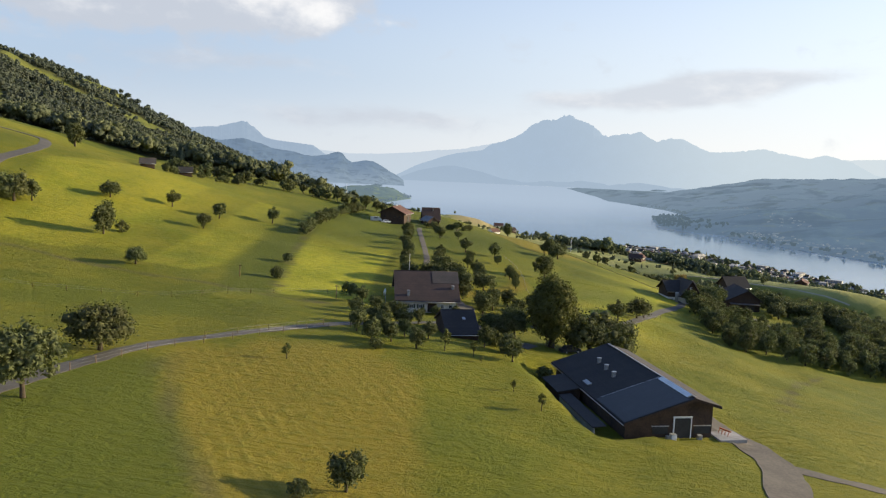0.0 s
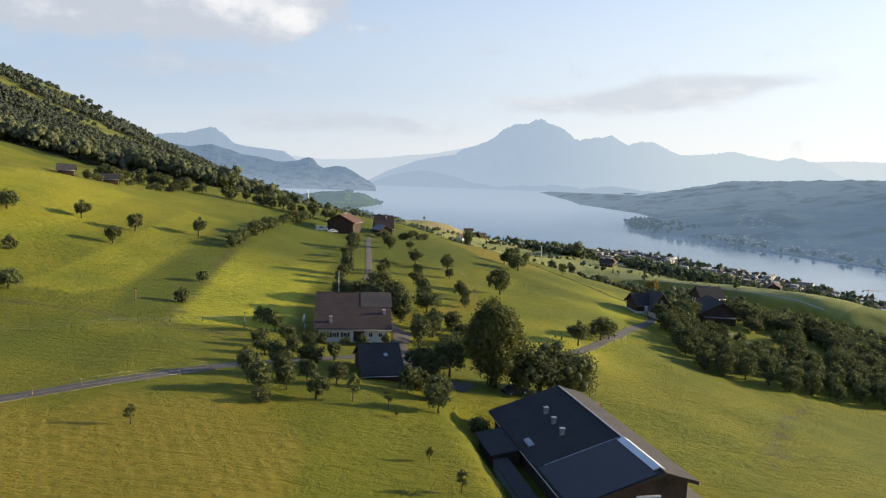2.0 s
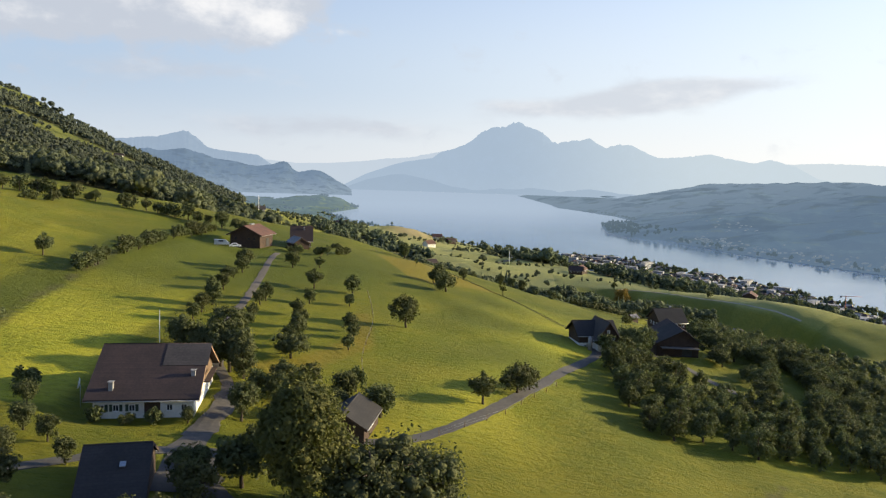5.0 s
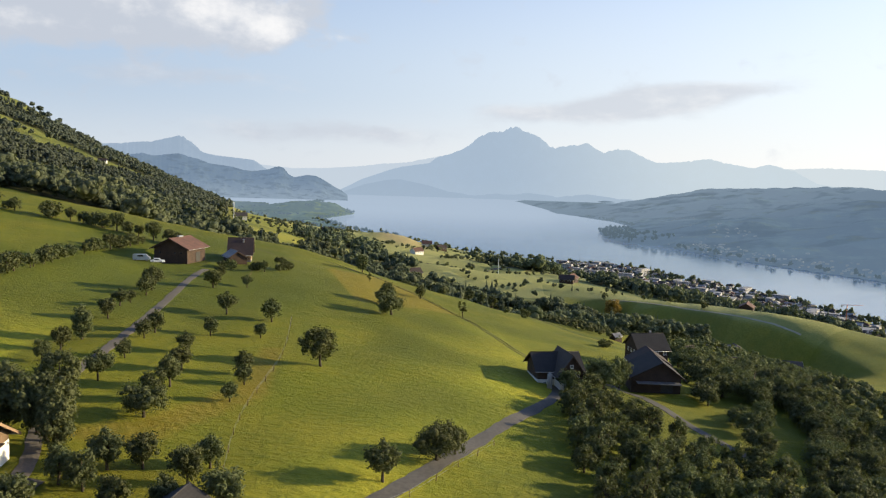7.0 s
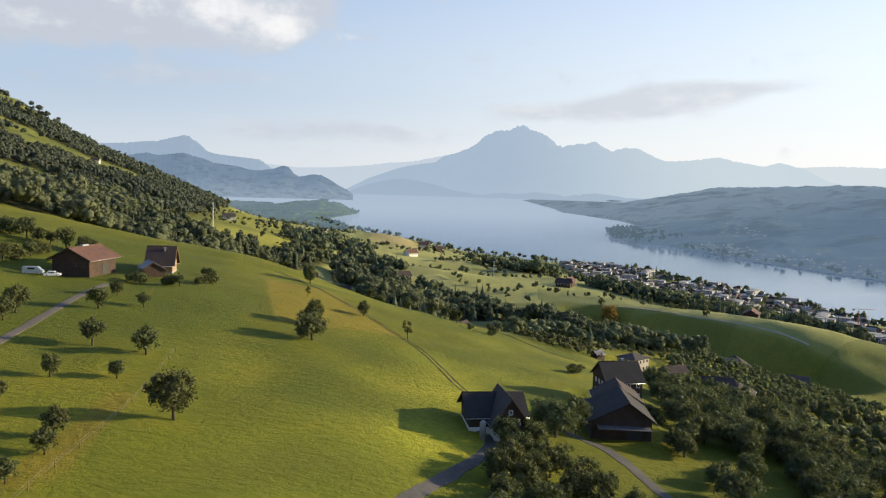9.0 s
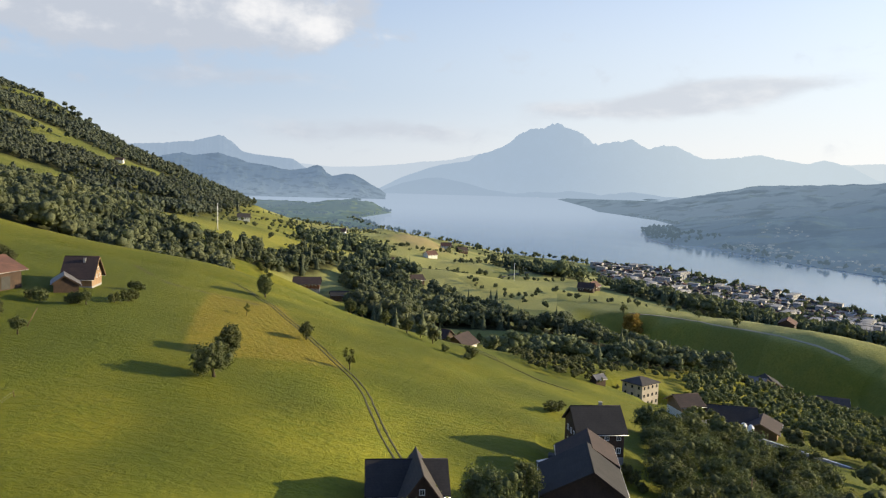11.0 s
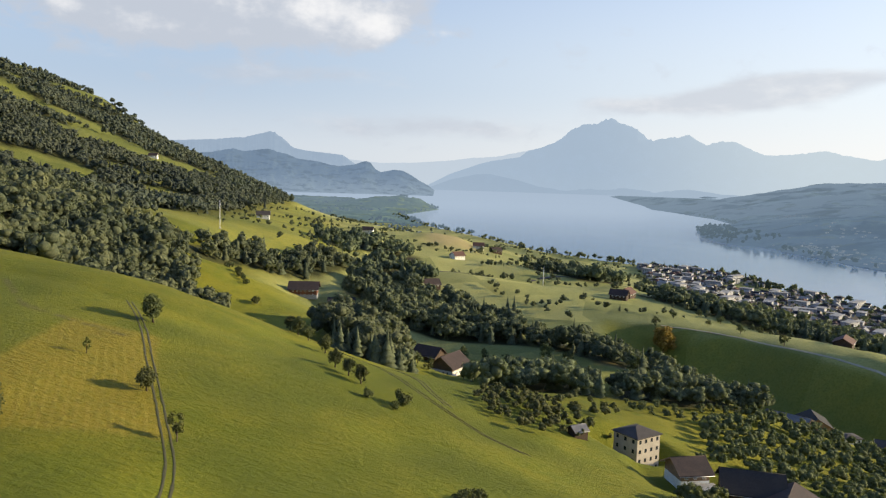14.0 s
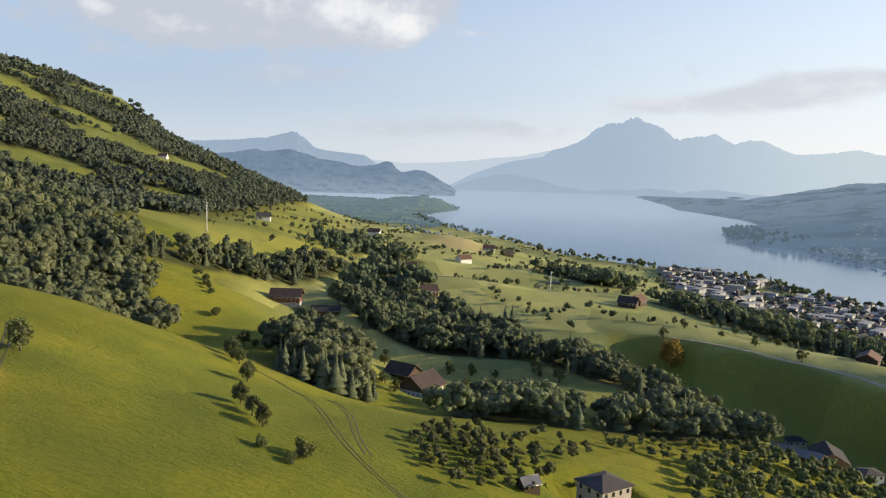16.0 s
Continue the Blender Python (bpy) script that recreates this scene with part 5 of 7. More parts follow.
def orchard(label, ring, spacing, height, turn, loose, skip, seed, detail=30):
    """Small fruit trees past counting, as one object."""
    q, rng = spots_in(ring, spacing, turn, loose, skip, seed)
    tagged(new("orchard", wood_mesh("orchard", q, height * rng.uniform(0.75, 1.25, len(q)), rng, detail, 0.0, LEAF)), label, "orchard", "valley orchards", "stuff")


orchard("rows of small dark fruit trees on a terrace", [(120, 430), (133, 412), (150, 424), (146, 452), (134, 470), (121, 462)], (4.6, 4.0), 3.9, 20, 0.5, 0.08, 7, 50)
orchard("scattered small fruit trees on a terrace", [(150, 432), (163, 448), (172, 478), (150, 484), (140, 476), (150, 452)], (6.2, 5.6), 4.0, 40, 1.6, 0.25, 8, 50)
orchard("dense valley orchard of dark green trees", [(184, 440), (207, 436), (232, 412), (262, 430), (300, 470), (292, 520), (258, 538), (228, 520), (200, 490)], (5.2, 4.8), 5.4, 30, 1.2, 0.06, 9)
orchard("young orchard on the terrace above the stream", [(172, 478), (200, 490), (232, 520), (226, 528), (196, 508), (172, 500)], (5.0, 4.4), 3.6, 10, 1.0, 0.12, 12)
orchard("dark trees below the lower farm", [(168, 250), (176, 300), (186, 335), (222, 340), (250, 300), (230, 250), (195, 225)], (7.2, 6.6), 6.5, 30, 1.4, 0.08, 13, 44)
orchard("dark trees beside the long shed", [(158, 352), (172, 350), (178, 372), (180, 398), (172, 400), (164, 380)], (5.6, 5.2), 5.8, 30, 1.2, 0.1, 14, 44)
orchard("dark trees beside the long shed", [(210, 356), (240, 350), (262, 400), (240, 415), (200, 402), (196, 388)], (5.6, 5.2), 6.0, 30, 1.4, 0.12, 15, 44)


def mountain_wood():
    """The forest that covers the mountainside, thinning the grid with distance."""
    for k, (r0, r1, spacing, detail) in enumerate(((480, 900, 7.5, 24), (900, 1500, 9.0, 16), (1500, 2300, 12.0, 11), (2300, 3700, 17.0, 10))):
        rng = np.random.default_rng(70 + k)
        gx, gy = np.meshgrid(np.arange(-2400, 0, spacing), np.arange(380, 3500, spacing))
        x, y = gx.ravel() + rng.normal(0, spacing * 0.3, gx.size), gy.ravel() + rng.normal(0, spacing * 0.3, gx.size)
        r, a = np.hypot(x - 75, y - 130), np.degrees(np.arctan2(x - 75, y - 130))
        keep = (r > r0) & (r <= r1) & (a > -42) & (a < -2)
        x, y = x[keep], y[keep]
        keep = (wooded(x, y) > rng.uniform(0.25, 0.75, len(x))) & (inland(x, y, SHORE_NEAR) > 40)
        for ring in WOODS_AT.values():
            keep &= inside(x, y, ring, 0.1) < 0.5
        q = np.stack((x[keep], y[keep]), -1)
        if len(q):
            me = wood_mesh("forest", q, (10 + spacing * 0.42) * rng.uniform(0.65, 1.3, len(q)), rng, detail, 0.12, FOREST)
            drawn_mesh(me)
            tagged(new("forest", me), "mixed forest covering the mountainside", "forest", "mountain forest", "stuff")


mountain_wood()


def smooth_line(points, step):
    p = np.array(points, float)
    s = np.r_[0, np.cumsum(np.hypot(*np.diff(p, axis=0).T))]
    t = np.linspace(0, s[-1], max(3, int(s[-1] / step)))
    return np.stack([np.einsum("ij,j->i", spline(s, t), p[:, k]) for k in (0, 1)], -1)


HEDGEROWS = [[(110, 1073), (140, 1141), (168, 1191), (198, 1110)], [(129, 935), (153, 1010), (188, 1024), (224, 995)], [(204, 841), (229, 834), (254, 833), (275, 836)], [(145, 868), (171, 840), (193, 868), (208, 876)],
             [(60, 1180), (100, 1230), (160, 1260), (240, 1290)], [(298, 875), (309, 851), (330, 824), (352, 790)], [(240, 970), (267, 1109)], [(-40, 1180), (10, 1200), (60, 1180)], [(100, 1420), (180, 1450), (260, 1440)],
             [(-150, 940), (-110, 985), (-60, 1010)], [(-120, 1080), (-90, 1130), (-50, 1180), (-20, 1250)], [(-200, 1180), (-140, 1240), (-70, 1300)], [(120, 900), (127, 867), (151, 844), (174, 800)]]


def valley_trees():
    """Trees dotted singly and in lines over the valley farmland, and along the shores."""
    rng = np.random.default_rng(81)
    x, y = rng.uniform(-250, 620, 5200), rng.uniform(880, 2300, 5200)
    a = np.degrees(np.arctan2(x - 75, y - 130))
    keep = (waves(x, y, 130, 82) > 0.42) & (inland(x, y, SHORE_NEAR) > 12) & (wooded(x, y) < 0.2) & (a < 40) & (((x - 52) / 45) ** 2 + ((y - 1300) / 80) ** 2 > 1)
    q = np.stack((x[keep], y[keep]), -1)[:900]
    # hedgerows between the fields
    for line in HEDGEROWS:
        p = smooth_line(line, 6.5)
        q = np.vstack((q, p[rng.random(len(p)) < 0.8] + 0.0))
    q = q + rng.normal(0, 2.0, q.shape)
    tagged(new("tree_group", wood_mesh("tree_group", q, rng.uniform(3, 9, len(q)), rng, 20, 0.05, WOODS)), "scattered trees and hedges over the valley fields", "trees", "", "stuff")
    for label, shore, n, seed in (("trees along the near lake shore", SHORE_NEAR[2:14], 420, 83),):
        rng = np.random.default_rng(seed)
        pts = np.array(shore, float)
        k = rng.integers(0, len(pts) - 1, n)
        f = rng.uniform(0, 1, (n, 1))
        q = pts[k] * (1 - f) + pts[k + 1] * f + rng.normal(0, 16, (n, 2)) + ((-14, -8) if seed == 83 else (22, 10))
        ring = SHORE_NEAR if seed == 83 else SHORE_FAR
        q = q[inland(q[:, 0], q[:, 1], ring) > 5]
        me = wood_mesh("tree_group", q, rng.uniform(7, 16, len(q)), rng, 10, 0.15, WOODS)
        drawn_mesh(me)
        tagged(new("tree_group", me), label, "trees", "", "stuff")


valley_trees()
plant("gold", 243.3, 751.3, 19.0, "", variants=1)
for x, y, h in ((80, 612, 7), (92, 642, 6), (119, 668, 7), (132, 662, 6), (106, 671, 8), (66, 690, 5), (134, 600, 5), (128, 640, 4), (142, 632, 5), (88, 622, 5), (116, 612, 4), (122, 590, 5), (166, 640, 9), (156, 655, 10), (200, 622, 10), (112, 548, 5), (118, 556, 4), (96, 552, 6), (90, 560, 6), (84, 575, 5)):
    plant("far", x, y, h, "meadow trees by the valley farm", "round green tree on the meadow by the valley farm")
for x, y, h in ((242, 776, 8), (266, 826, 7), (293, 746, 7), (309, 710, 8), (298, 872, 7), (310, 850, 8), (331, 822, 7), (286, 800, 6)):
    plant("far", x, y, h, "plateau trees", "round green broadleaf tree on the plateau meadow")


# far walls and trees glow faintly: the haze before them, painted on
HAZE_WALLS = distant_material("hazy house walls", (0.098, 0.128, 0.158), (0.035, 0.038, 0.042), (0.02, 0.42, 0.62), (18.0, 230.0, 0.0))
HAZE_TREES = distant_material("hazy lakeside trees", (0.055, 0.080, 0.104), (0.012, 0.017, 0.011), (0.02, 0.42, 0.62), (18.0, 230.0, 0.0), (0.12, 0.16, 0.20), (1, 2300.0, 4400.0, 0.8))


def far_shore_trees():
    """Woods and shore trees across the lake and on the headland, two kilometres off and more."""
    rng = np.random.default_rng(85)
    for label, ring, x0, x1, y0, y1, n in (("hazy trees along the far lake shore", SHORE_FAR, 780, 1500, 1500, 4600, 5200), ("hazy trees on the wooded headland", SHORE_NEAR, -800, 60, 2350, 4300, 3600)):
        x, y = rng.uniform(x0, x1, n), rng.uniform(y0, y1, n)
        d = inland(x, y, ring)
        keep = (d > 4) & ((d < 20) | ((waves(x, y, 260, 86) > 0.75) & (ring is SHORE_NEAR)) | ((x < 960) & (y > 2480) & (d < 130) & (ring is SHORE_FAR)))
        q = np.stack((x[keep], y[keep]), -1)[:1500]
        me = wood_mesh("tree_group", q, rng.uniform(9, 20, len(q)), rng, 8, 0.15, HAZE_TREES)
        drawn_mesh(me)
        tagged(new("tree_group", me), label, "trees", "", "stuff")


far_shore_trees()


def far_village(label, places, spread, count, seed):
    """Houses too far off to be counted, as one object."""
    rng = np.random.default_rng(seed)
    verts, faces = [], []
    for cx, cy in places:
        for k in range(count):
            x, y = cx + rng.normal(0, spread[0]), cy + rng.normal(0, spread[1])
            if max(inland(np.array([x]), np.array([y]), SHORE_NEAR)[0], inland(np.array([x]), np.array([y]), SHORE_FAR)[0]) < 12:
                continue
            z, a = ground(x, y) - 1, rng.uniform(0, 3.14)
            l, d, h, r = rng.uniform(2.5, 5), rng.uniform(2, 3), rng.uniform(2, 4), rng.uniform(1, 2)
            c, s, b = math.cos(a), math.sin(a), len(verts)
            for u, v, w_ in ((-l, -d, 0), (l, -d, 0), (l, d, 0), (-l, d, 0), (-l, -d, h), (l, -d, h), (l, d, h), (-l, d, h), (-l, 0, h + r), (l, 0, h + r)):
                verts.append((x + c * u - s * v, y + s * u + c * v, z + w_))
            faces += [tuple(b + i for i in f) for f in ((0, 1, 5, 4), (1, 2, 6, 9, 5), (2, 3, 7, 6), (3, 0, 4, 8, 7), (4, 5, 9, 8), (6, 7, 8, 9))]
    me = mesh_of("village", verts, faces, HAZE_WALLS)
    drawn_mesh(me)
    tagged(new("village", me), label, "village", "", "stuff")


far_village("small pale houses of a village across the lake", [(970, 2250), (985, 2080), (955, 2350), (1010, 1950), (1060, 1800), (1110, 1640), (1130, 2500), (1300, 3300), (1420, 3700)], (34, 70), 30, 87)
far_village("small pale houses of a village by the bay", [(-180, 2480), (-130, 2380), (-240, 2620)], (34, 60), 16, 88)


# ---------------------------------------------------------------- lanes and tracks
def ribbon(name, points, width, material, label, category, lift=0.07, ragged=0.15, parts=None):
    """A strip laid on the ground along a line of places, with worn edges and a thickness."""
    p = smooth_line(points, 1.6)
    d = np.gradient(p, axis=0)
    d /= np.linalg.norm(d, axis=1, keepdims=True)
    side = np.stack((d[:, 1], -d[:, 0]), -1)
    rng = np.random.default_rng(len(points) * 7 + int(width * 10))
    rows = []
    for off, up in ((-1, -0.25), (-1, 0), (-0.4, 0.03), (0.4, 0.03), (1, 0), (1, -0.25)):
        q = p + side * (off * width / 2 + (abs(off) == 1) * ragged * (waves(p[:, 0], p[:, 1], 9, 5 + int(off)) + 0.4 * rng.normal(0, 1, len(p)))[:, None])
        rows.append(np.column_stack((q, land(q[:, 0], q[:, 1]) + lift + up)))
    me = grid_mesh(name, np.stack(rows, 1)[::-1], material)
    me.shade_flat()
    return tagged(new(name, me), label, category, kind="structure")


ribbon("lane", [(-52, 60), (-50, 76), (-48.3, 91), (-46.5, 100.8), (-44.3, 109.5), (-40.5, 117), (-34.2, 124.5), (-26.6, 133.5), (-19.5, 142), (-10, 152.5), (-1, 160), (8, 165)], 2.7, ASPHALT, "narrow grey farm lane through the pasture", "lane")
ribbon("lane", [(22, 176), (30, 177), (40.6, 185), (50.0, 200.2), (56.0, 210.4), (66.0, 229), (77.0, 248.6), (82, 257), (87.4, 267), (89, 274)], 2.6, ASPHALT, "narrow grey farm lane through the pasture", "lane")
ribbon("gravel_drive", [(5, 170), (6, 180), (5.5, 192), (2, 203), (-2, 214), (-4.4, 227), (-5.3, 251), (-7.5, 287), (-9.5, 312), (-10.8, 330), (-11.2, 344)], 2.0, GRAVEL, "pale gravel drive between fruit trees", "drive", 0.09)
ribbon("yard", [(8, 150), (7, 160), (6.2, 168), (6.4, 180), (6.6, 192)], 3.8, ASPHALT, "grey asphalt farmyard beside the house", "yard", 0.12, 0.4)
ribbon("yard", [(8.5, 166), (10, 156), (14, 149), (19, 146)], 5.0, ASPHALT, "dark asphalt yard behind the barn", "yard", 0.09, 0.5)
ribbon("gravel_drive", [(41.0, 120), (42.5, 110.5), (45.5, 104), (46.5, 98), (44.3, 90), (42.4, 84), (43, 70), (46, 50)], 5.6, GRAVEL, "broad pale gravel drive beside the barn", "drive", 0.10, 0.25)
ribbon("gravel_drive", [(45.5, 99), (52, 96), (60, 94.2), (75, 93), (95, 93)], 2.4, GRAVEL, "pale gravel track along the meadow", "drive", 0.07, 0.3)
ribbon("lane", [(103, 290), (107, 285), (110.8, 281.2), (114.1, 275.2), (116.2, 267), (118.5, 260), (121, 254), (124, 247)], 2.6, ASPHALT, "grey lane between the plantation trees", "lane")
for off in (-0.75, 0.75):
    ribbon("farm_track", [(90 + off, 286), (86.5 + off, 297), (84 + off, 305), (80 + off, 320), (77 + off, 331), (70.2 + off, 345), (60 + off, 363), (48.6 + off, 383), (34.6 + off, 408), (20 + off, 430)], 0.42, EARTH, "worn wheel rut across the pasture", "track", 0.05, 0.08)
    ribbon("farm_track", [(60 + off, 484), (71.8 + off, 473), (90 + off, 453), (106.3 + off, 422), (120.5 + off, 404), (134 + off, 394)], 0.36, EARTH, "worn wheel rut across the pasture", "track", 0.05, 0.08)
    ribbon("farm_track", [(92 + off, 466), (98 + off, 457), (108 + off, 430), (114 + off, 416)], 0.45, EARTH, "worn wheel rut across the pasture", "track", 0.05, 0.08)
# sunlit brow of the plateau, painted as a pale strip
ribbon("gravel_drive", [(246, 776), (262, 762), (283, 741), (304, 711), (317, 695), (335, 660), (346, 625)], 1.8, LIT_BROW, "pale strip painting the sunlit grass brow of the plateau", "drive", 0.12, 0.2)
ribbon("road", [(60, 940), (120, 985), (180, 1060), (250, 1100), (330, 1090)], 5.0, ASPHALT, "grey country road across the valley fields", "road", 0.25)
ribbon("road", [(-150, 240), (-156.4, 264.1), (-157.7, 286), (-164, 306), (-173, 322), (-184, 331), (-195, 329), (-206, 318)], 4.2, ASPHALT, "curving grey hill road", "road", 0.15)
# ---------------------------------------------------------------- buildings
def ring_mesh(name, w, h, bar, depth, material):
    """A window frame: four bars round an opening, in the y-z plane."""
    bm = bmesh.new()
    for cy, cz, sy, sz in ((0, h / 2 - bar / 2, w, bar), (0, -h / 2 + bar / 2, w, bar), (-w / 2 + bar / 2, 0, bar, h - 2 * bar), (w / 2 - bar / 2, 0, bar, h - 2 * bar), (0, 0, bar * 0.6, h - 2 * bar)):
        bmesh.ops.create_cube(bm, size=1.0, matrix=Matrix.Translation((0, cy, cz)) @ Matrix.Diagonal((depth, sy, sz, 1)))
    me = bpy.data.meshes.new(name)
    bm.to_mesh(me)
    bm.free()
    me.materials.append(material)
    return me


shared = {}


def once(key, make):
    if key not in shared:
        shared[key] = make()
    return shared[key]


def window(parent, m, w=1.0, h=1.2, shutters=None, frame_of=None):
    """A window that faces along m's x axis: frame, pane, sill, and shutters where there are some."""
    frame_of = frame_of or WHITE
    win = part("window", once(("frame", w, h, frame_of.name), lambda: ring_mesh("window", w, h, 0.10, 0.12, frame_of)), parent, at=m)
    part("pane", once(("pane", w, h), lambda: box_mesh("pane", (0.03, w - 0.18, h - 0.18), GLASS)), win)
    if shutters:
        for s in (-1, 1):
            part("shutter", once(("shutter", w, h, shutters.name), lambda: box_mesh("shutter", (0.05, w * 0.48, h), shutters)), win, at=pose(0.0, s * w * 0.76, 0))
    return win


def gable(name, label, category, x, y, yaw, length, half, eaves, ridge, base, wall, roof, over=(0.7, 0.8), z=None, plinth=None, group="", thick=0.24, verge=None):
    """A gabled building: the ridge runs along local x; half and eaves give the depth and eaves height of its left and right sides."""
    z = ground(x, y) if z is None else z
    ob = thing(name, label, category, pose(x, y, z, 0, 0, yaw), group)
    (hl, hr), (el, er) = half, eaves
    x0, x1 = -length / 2, length / 2
    outline = [(hl, base), (hl, el), (0, ridge - 0.05), (-hr, er), (-hr, base)]
    if plinth:
        up, material = plinth
        part("ground_floor", prism_mesh("ground_floor", [(hl + 0.03, base - 1.5), (hl + 0.03, up), (-hr - 0.03, up), (-hr - 0.03, base - 1.5)], x0 - 0.03, x1 + 0.03, material), ob, "rendered masonry ground floor")
        outline[0], outline[4] = (hl, up), (-hr, up)
    else:
        outline[0], outline[4] = (hl, base - 1.5), (-hr, base - 1.5)
    part("wall", prism_mesh("wall", outline, x0, x1, wall), ob)
    gx, ey = over
    for h, e, s in ((hl, el, 1), (hr, er, -1)):
        slope = (ridge - e) / h
        yo, zo = h + ey, e - ey * slope
        lift = 0.06
        part("roof", prism_mesh("roof", [(0, ridge + lift), (s * yo, zo + lift), (s * yo, zo + lift + thick), (0, ridge + lift + thick)], x0 - gx, x1 + gx, roof), ob)
        part("gutter", pole_mesh("gutter", [(x0 - gx, s * (yo + 0.08), zo + 0.02), (x1 + gx, s * (yo + 0.08), zo + 0.02)], [0.08, 0.08], METAL, 6), ob, "thin metal rain gutter")
        for end in (x0 - gx - 0.05, x1 + gx + 0.01):
            part("bargeboard", prism_mesh("bargeboard", [(0, ridge - 0.12), (s * yo, zo - 0.12), (s * yo, zo + lift + thick - 0.02), (0, ridge + lift + thick - 0.02)], end, end + 0.04, verge or wall), ob, "board along the gable edge")
    part("ridge_cap", pole_mesh("ridge_cap", [(x0 - gx, 0, ridge + thick + 0.02), (x1 + gx, 0, ridge + thick + 0.02)], [0.13, 0.13], roof, 6), ob)
    return ob


def facing(side, u, v, half, length):
    """Pose of an opening: side L, R (along the eaves) or F, B (gable ends); u along the wall, v up."""
    hl, hr = half
    return {"L": pose(u, hl + 0.05, v, 0, 0, 90), "R": pose(u, -hr - 0.05, v, 0, 0, -90), "F": pose(length / 2 + 0.05, u, v), "B": pose(-length / 2 - 0.05, u, v, 0, 0, 180)}[side]


def chimney(parent, x, y, z, h=1.2):
    c = part("chimney", once(("chimney", h), lambda: box_mesh("chimney", (0.6, 0.6, h), RENDER_GREY, bevel=0.02)), parent, at=pose(x, y, z))
    part("cap", once("chimney cap", lambda: box_mesh("cap", (0.8, 0.8, 0.08), CONCRETE)), c, at=pose(0, 0, h / 2 + 0.12))


# --- the big cowshed at the start of the flight; its floor is cut into the slope
BARN_YAW = 99.8
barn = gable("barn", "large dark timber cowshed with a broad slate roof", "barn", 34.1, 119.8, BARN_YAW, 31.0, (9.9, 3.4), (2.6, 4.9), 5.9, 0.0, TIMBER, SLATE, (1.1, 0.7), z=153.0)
[o for o in barn.children if o.name.startswith("roof")][-1].data.materials[0] = TILES_GREY  # browner, paler tiles put the sunlight on the sunny slope into its colour
# local x runs towards the back, so the open gable is the B end
# a dark panel paints the unlit inside of the open doorway
fr = part("door", box_mesh("door", (0.10, 2.5, 3.0), DARK), barn, "tall dark panel painting the shade inside the open barn doorway", at=pose(-15.56, 1.2, 1.5))
for s in (-1.33, 1.33):
    part("door_post", box_mesh("door_post", (0.14, 0.16, 3.1), WHITE), fr, "white door post", at=pose(-0.02, s, 0.02))
part("lintel", box_mesh("lintel", (0.16, 2.9, 0.22), WHITE), fr, "white lintel", at=pose(-0.02, 0, 1.6))
for u, wd in ((-1.9, 2.4), (4.6, 2.4)):
    # dark panel again, for the shade inside
    op = part("opening", box_mesh("opening", (0.08, wd, 1.1), DARK), barn, "dark panel painting the shade inside an unglazed opening", at=pose(-15.55, u, 1.2))
    part("ledge", box_mesh("ledge", (0.12, wd + 0.3, 0.12), CONCRETE), op, "pale ledge", at=pose(-0.02, 0, 0.62))
slope_l = (5.9 - 2.6) / 9.9
degrees_x = -math.degrees(math.atan(slope_l))
for k, (u, v) in enumerate(((8.6, 4.6), (4.6, 4.9), (0.6, 5.2))):
    vent = part("roof_vent", box_mesh("roof_vent", (0.5, 0.55, 1.0), RENDER_GREY, bevel=0.03), barn, "small upright roof vent", at=pose(u, v, 5.9 - slope_l * v + 0.6))
    part("cap", box_mesh("cap", (0.62, 0.68, 0.08), METAL), vent, "pale cap", at=pose(0, 0, 0.54))
part("ridge_light", prism_mesh("ridge_light", [(0.75, 6.02), (0.0, 6.45), (-0.75, 6.02)], -15.4, -6.0, WHITE), barn, "pale translucent ridge light")
part("lower_roofing", prism_mesh("lower_roofing", [(0.9, 5.98), (10.5, 2.76), (10.5, 2.80), (0.9, 6.02)], -16.5, -5.7, SOLAR), barn, "dark blue solar roofing")
part("ridge_strip", prism_mesh("ridge_strip", [(0.12, 6.24), (-0.12, 6.24), (-0.12, 6.36), (0.12, 6.36)], -5.9, 16.0, METAL), barn, "pale metal ridge strip")
part("roof_joint", box_mesh("roof_joint", (0.10, 9.9, 0.06), METAL), barn, "thin pale sheet joint on the roof", at=pose(-5.6, 5.0, 5.9 - slope_l * 5.0 + 0.36, degrees_x, 0, 0))
part("roof_hatch", box_mesh("roof_hatch", (2.4, 0.8, 0.2), METAL, bevel=0.03), barn, "long pale roof window", at=pose(1.6, 9.3, 5.9 - slope_l * 9.3 + 0.42, degrees_x, 0, 0))
part("canopy", prism_mesh("canopy", [(12.3, 1.55), (14.4, 1.35), (14.4, 1.47), (12.3, 1.67)], -14.6, 0.8, SLATE), barn, "low sheet-metal canopy beside the yard")
part("side_wall", box_mesh("side_wall", (15.2, 0.2, 2.0), CONCRETE), barn, "low concrete yard wall", at=pose(-6.9, 14.1, 0.2))
part("lean_to", prism_mesh("lean_to", [(10.4, -1.0), (10.4, 2.3), (14.0, 1.7), (14.0, -1.0)], 1.5, 9.0, TIMBER), barn, "low timber lean-to")
part("lean_to_roof", prism_mesh("lean_to_roof", [(10.0, 2.42), (14.5, 1.7), (14.5, 1.85), (10.0, 2.6)], 1.0, 9.6, SLATE), barn)
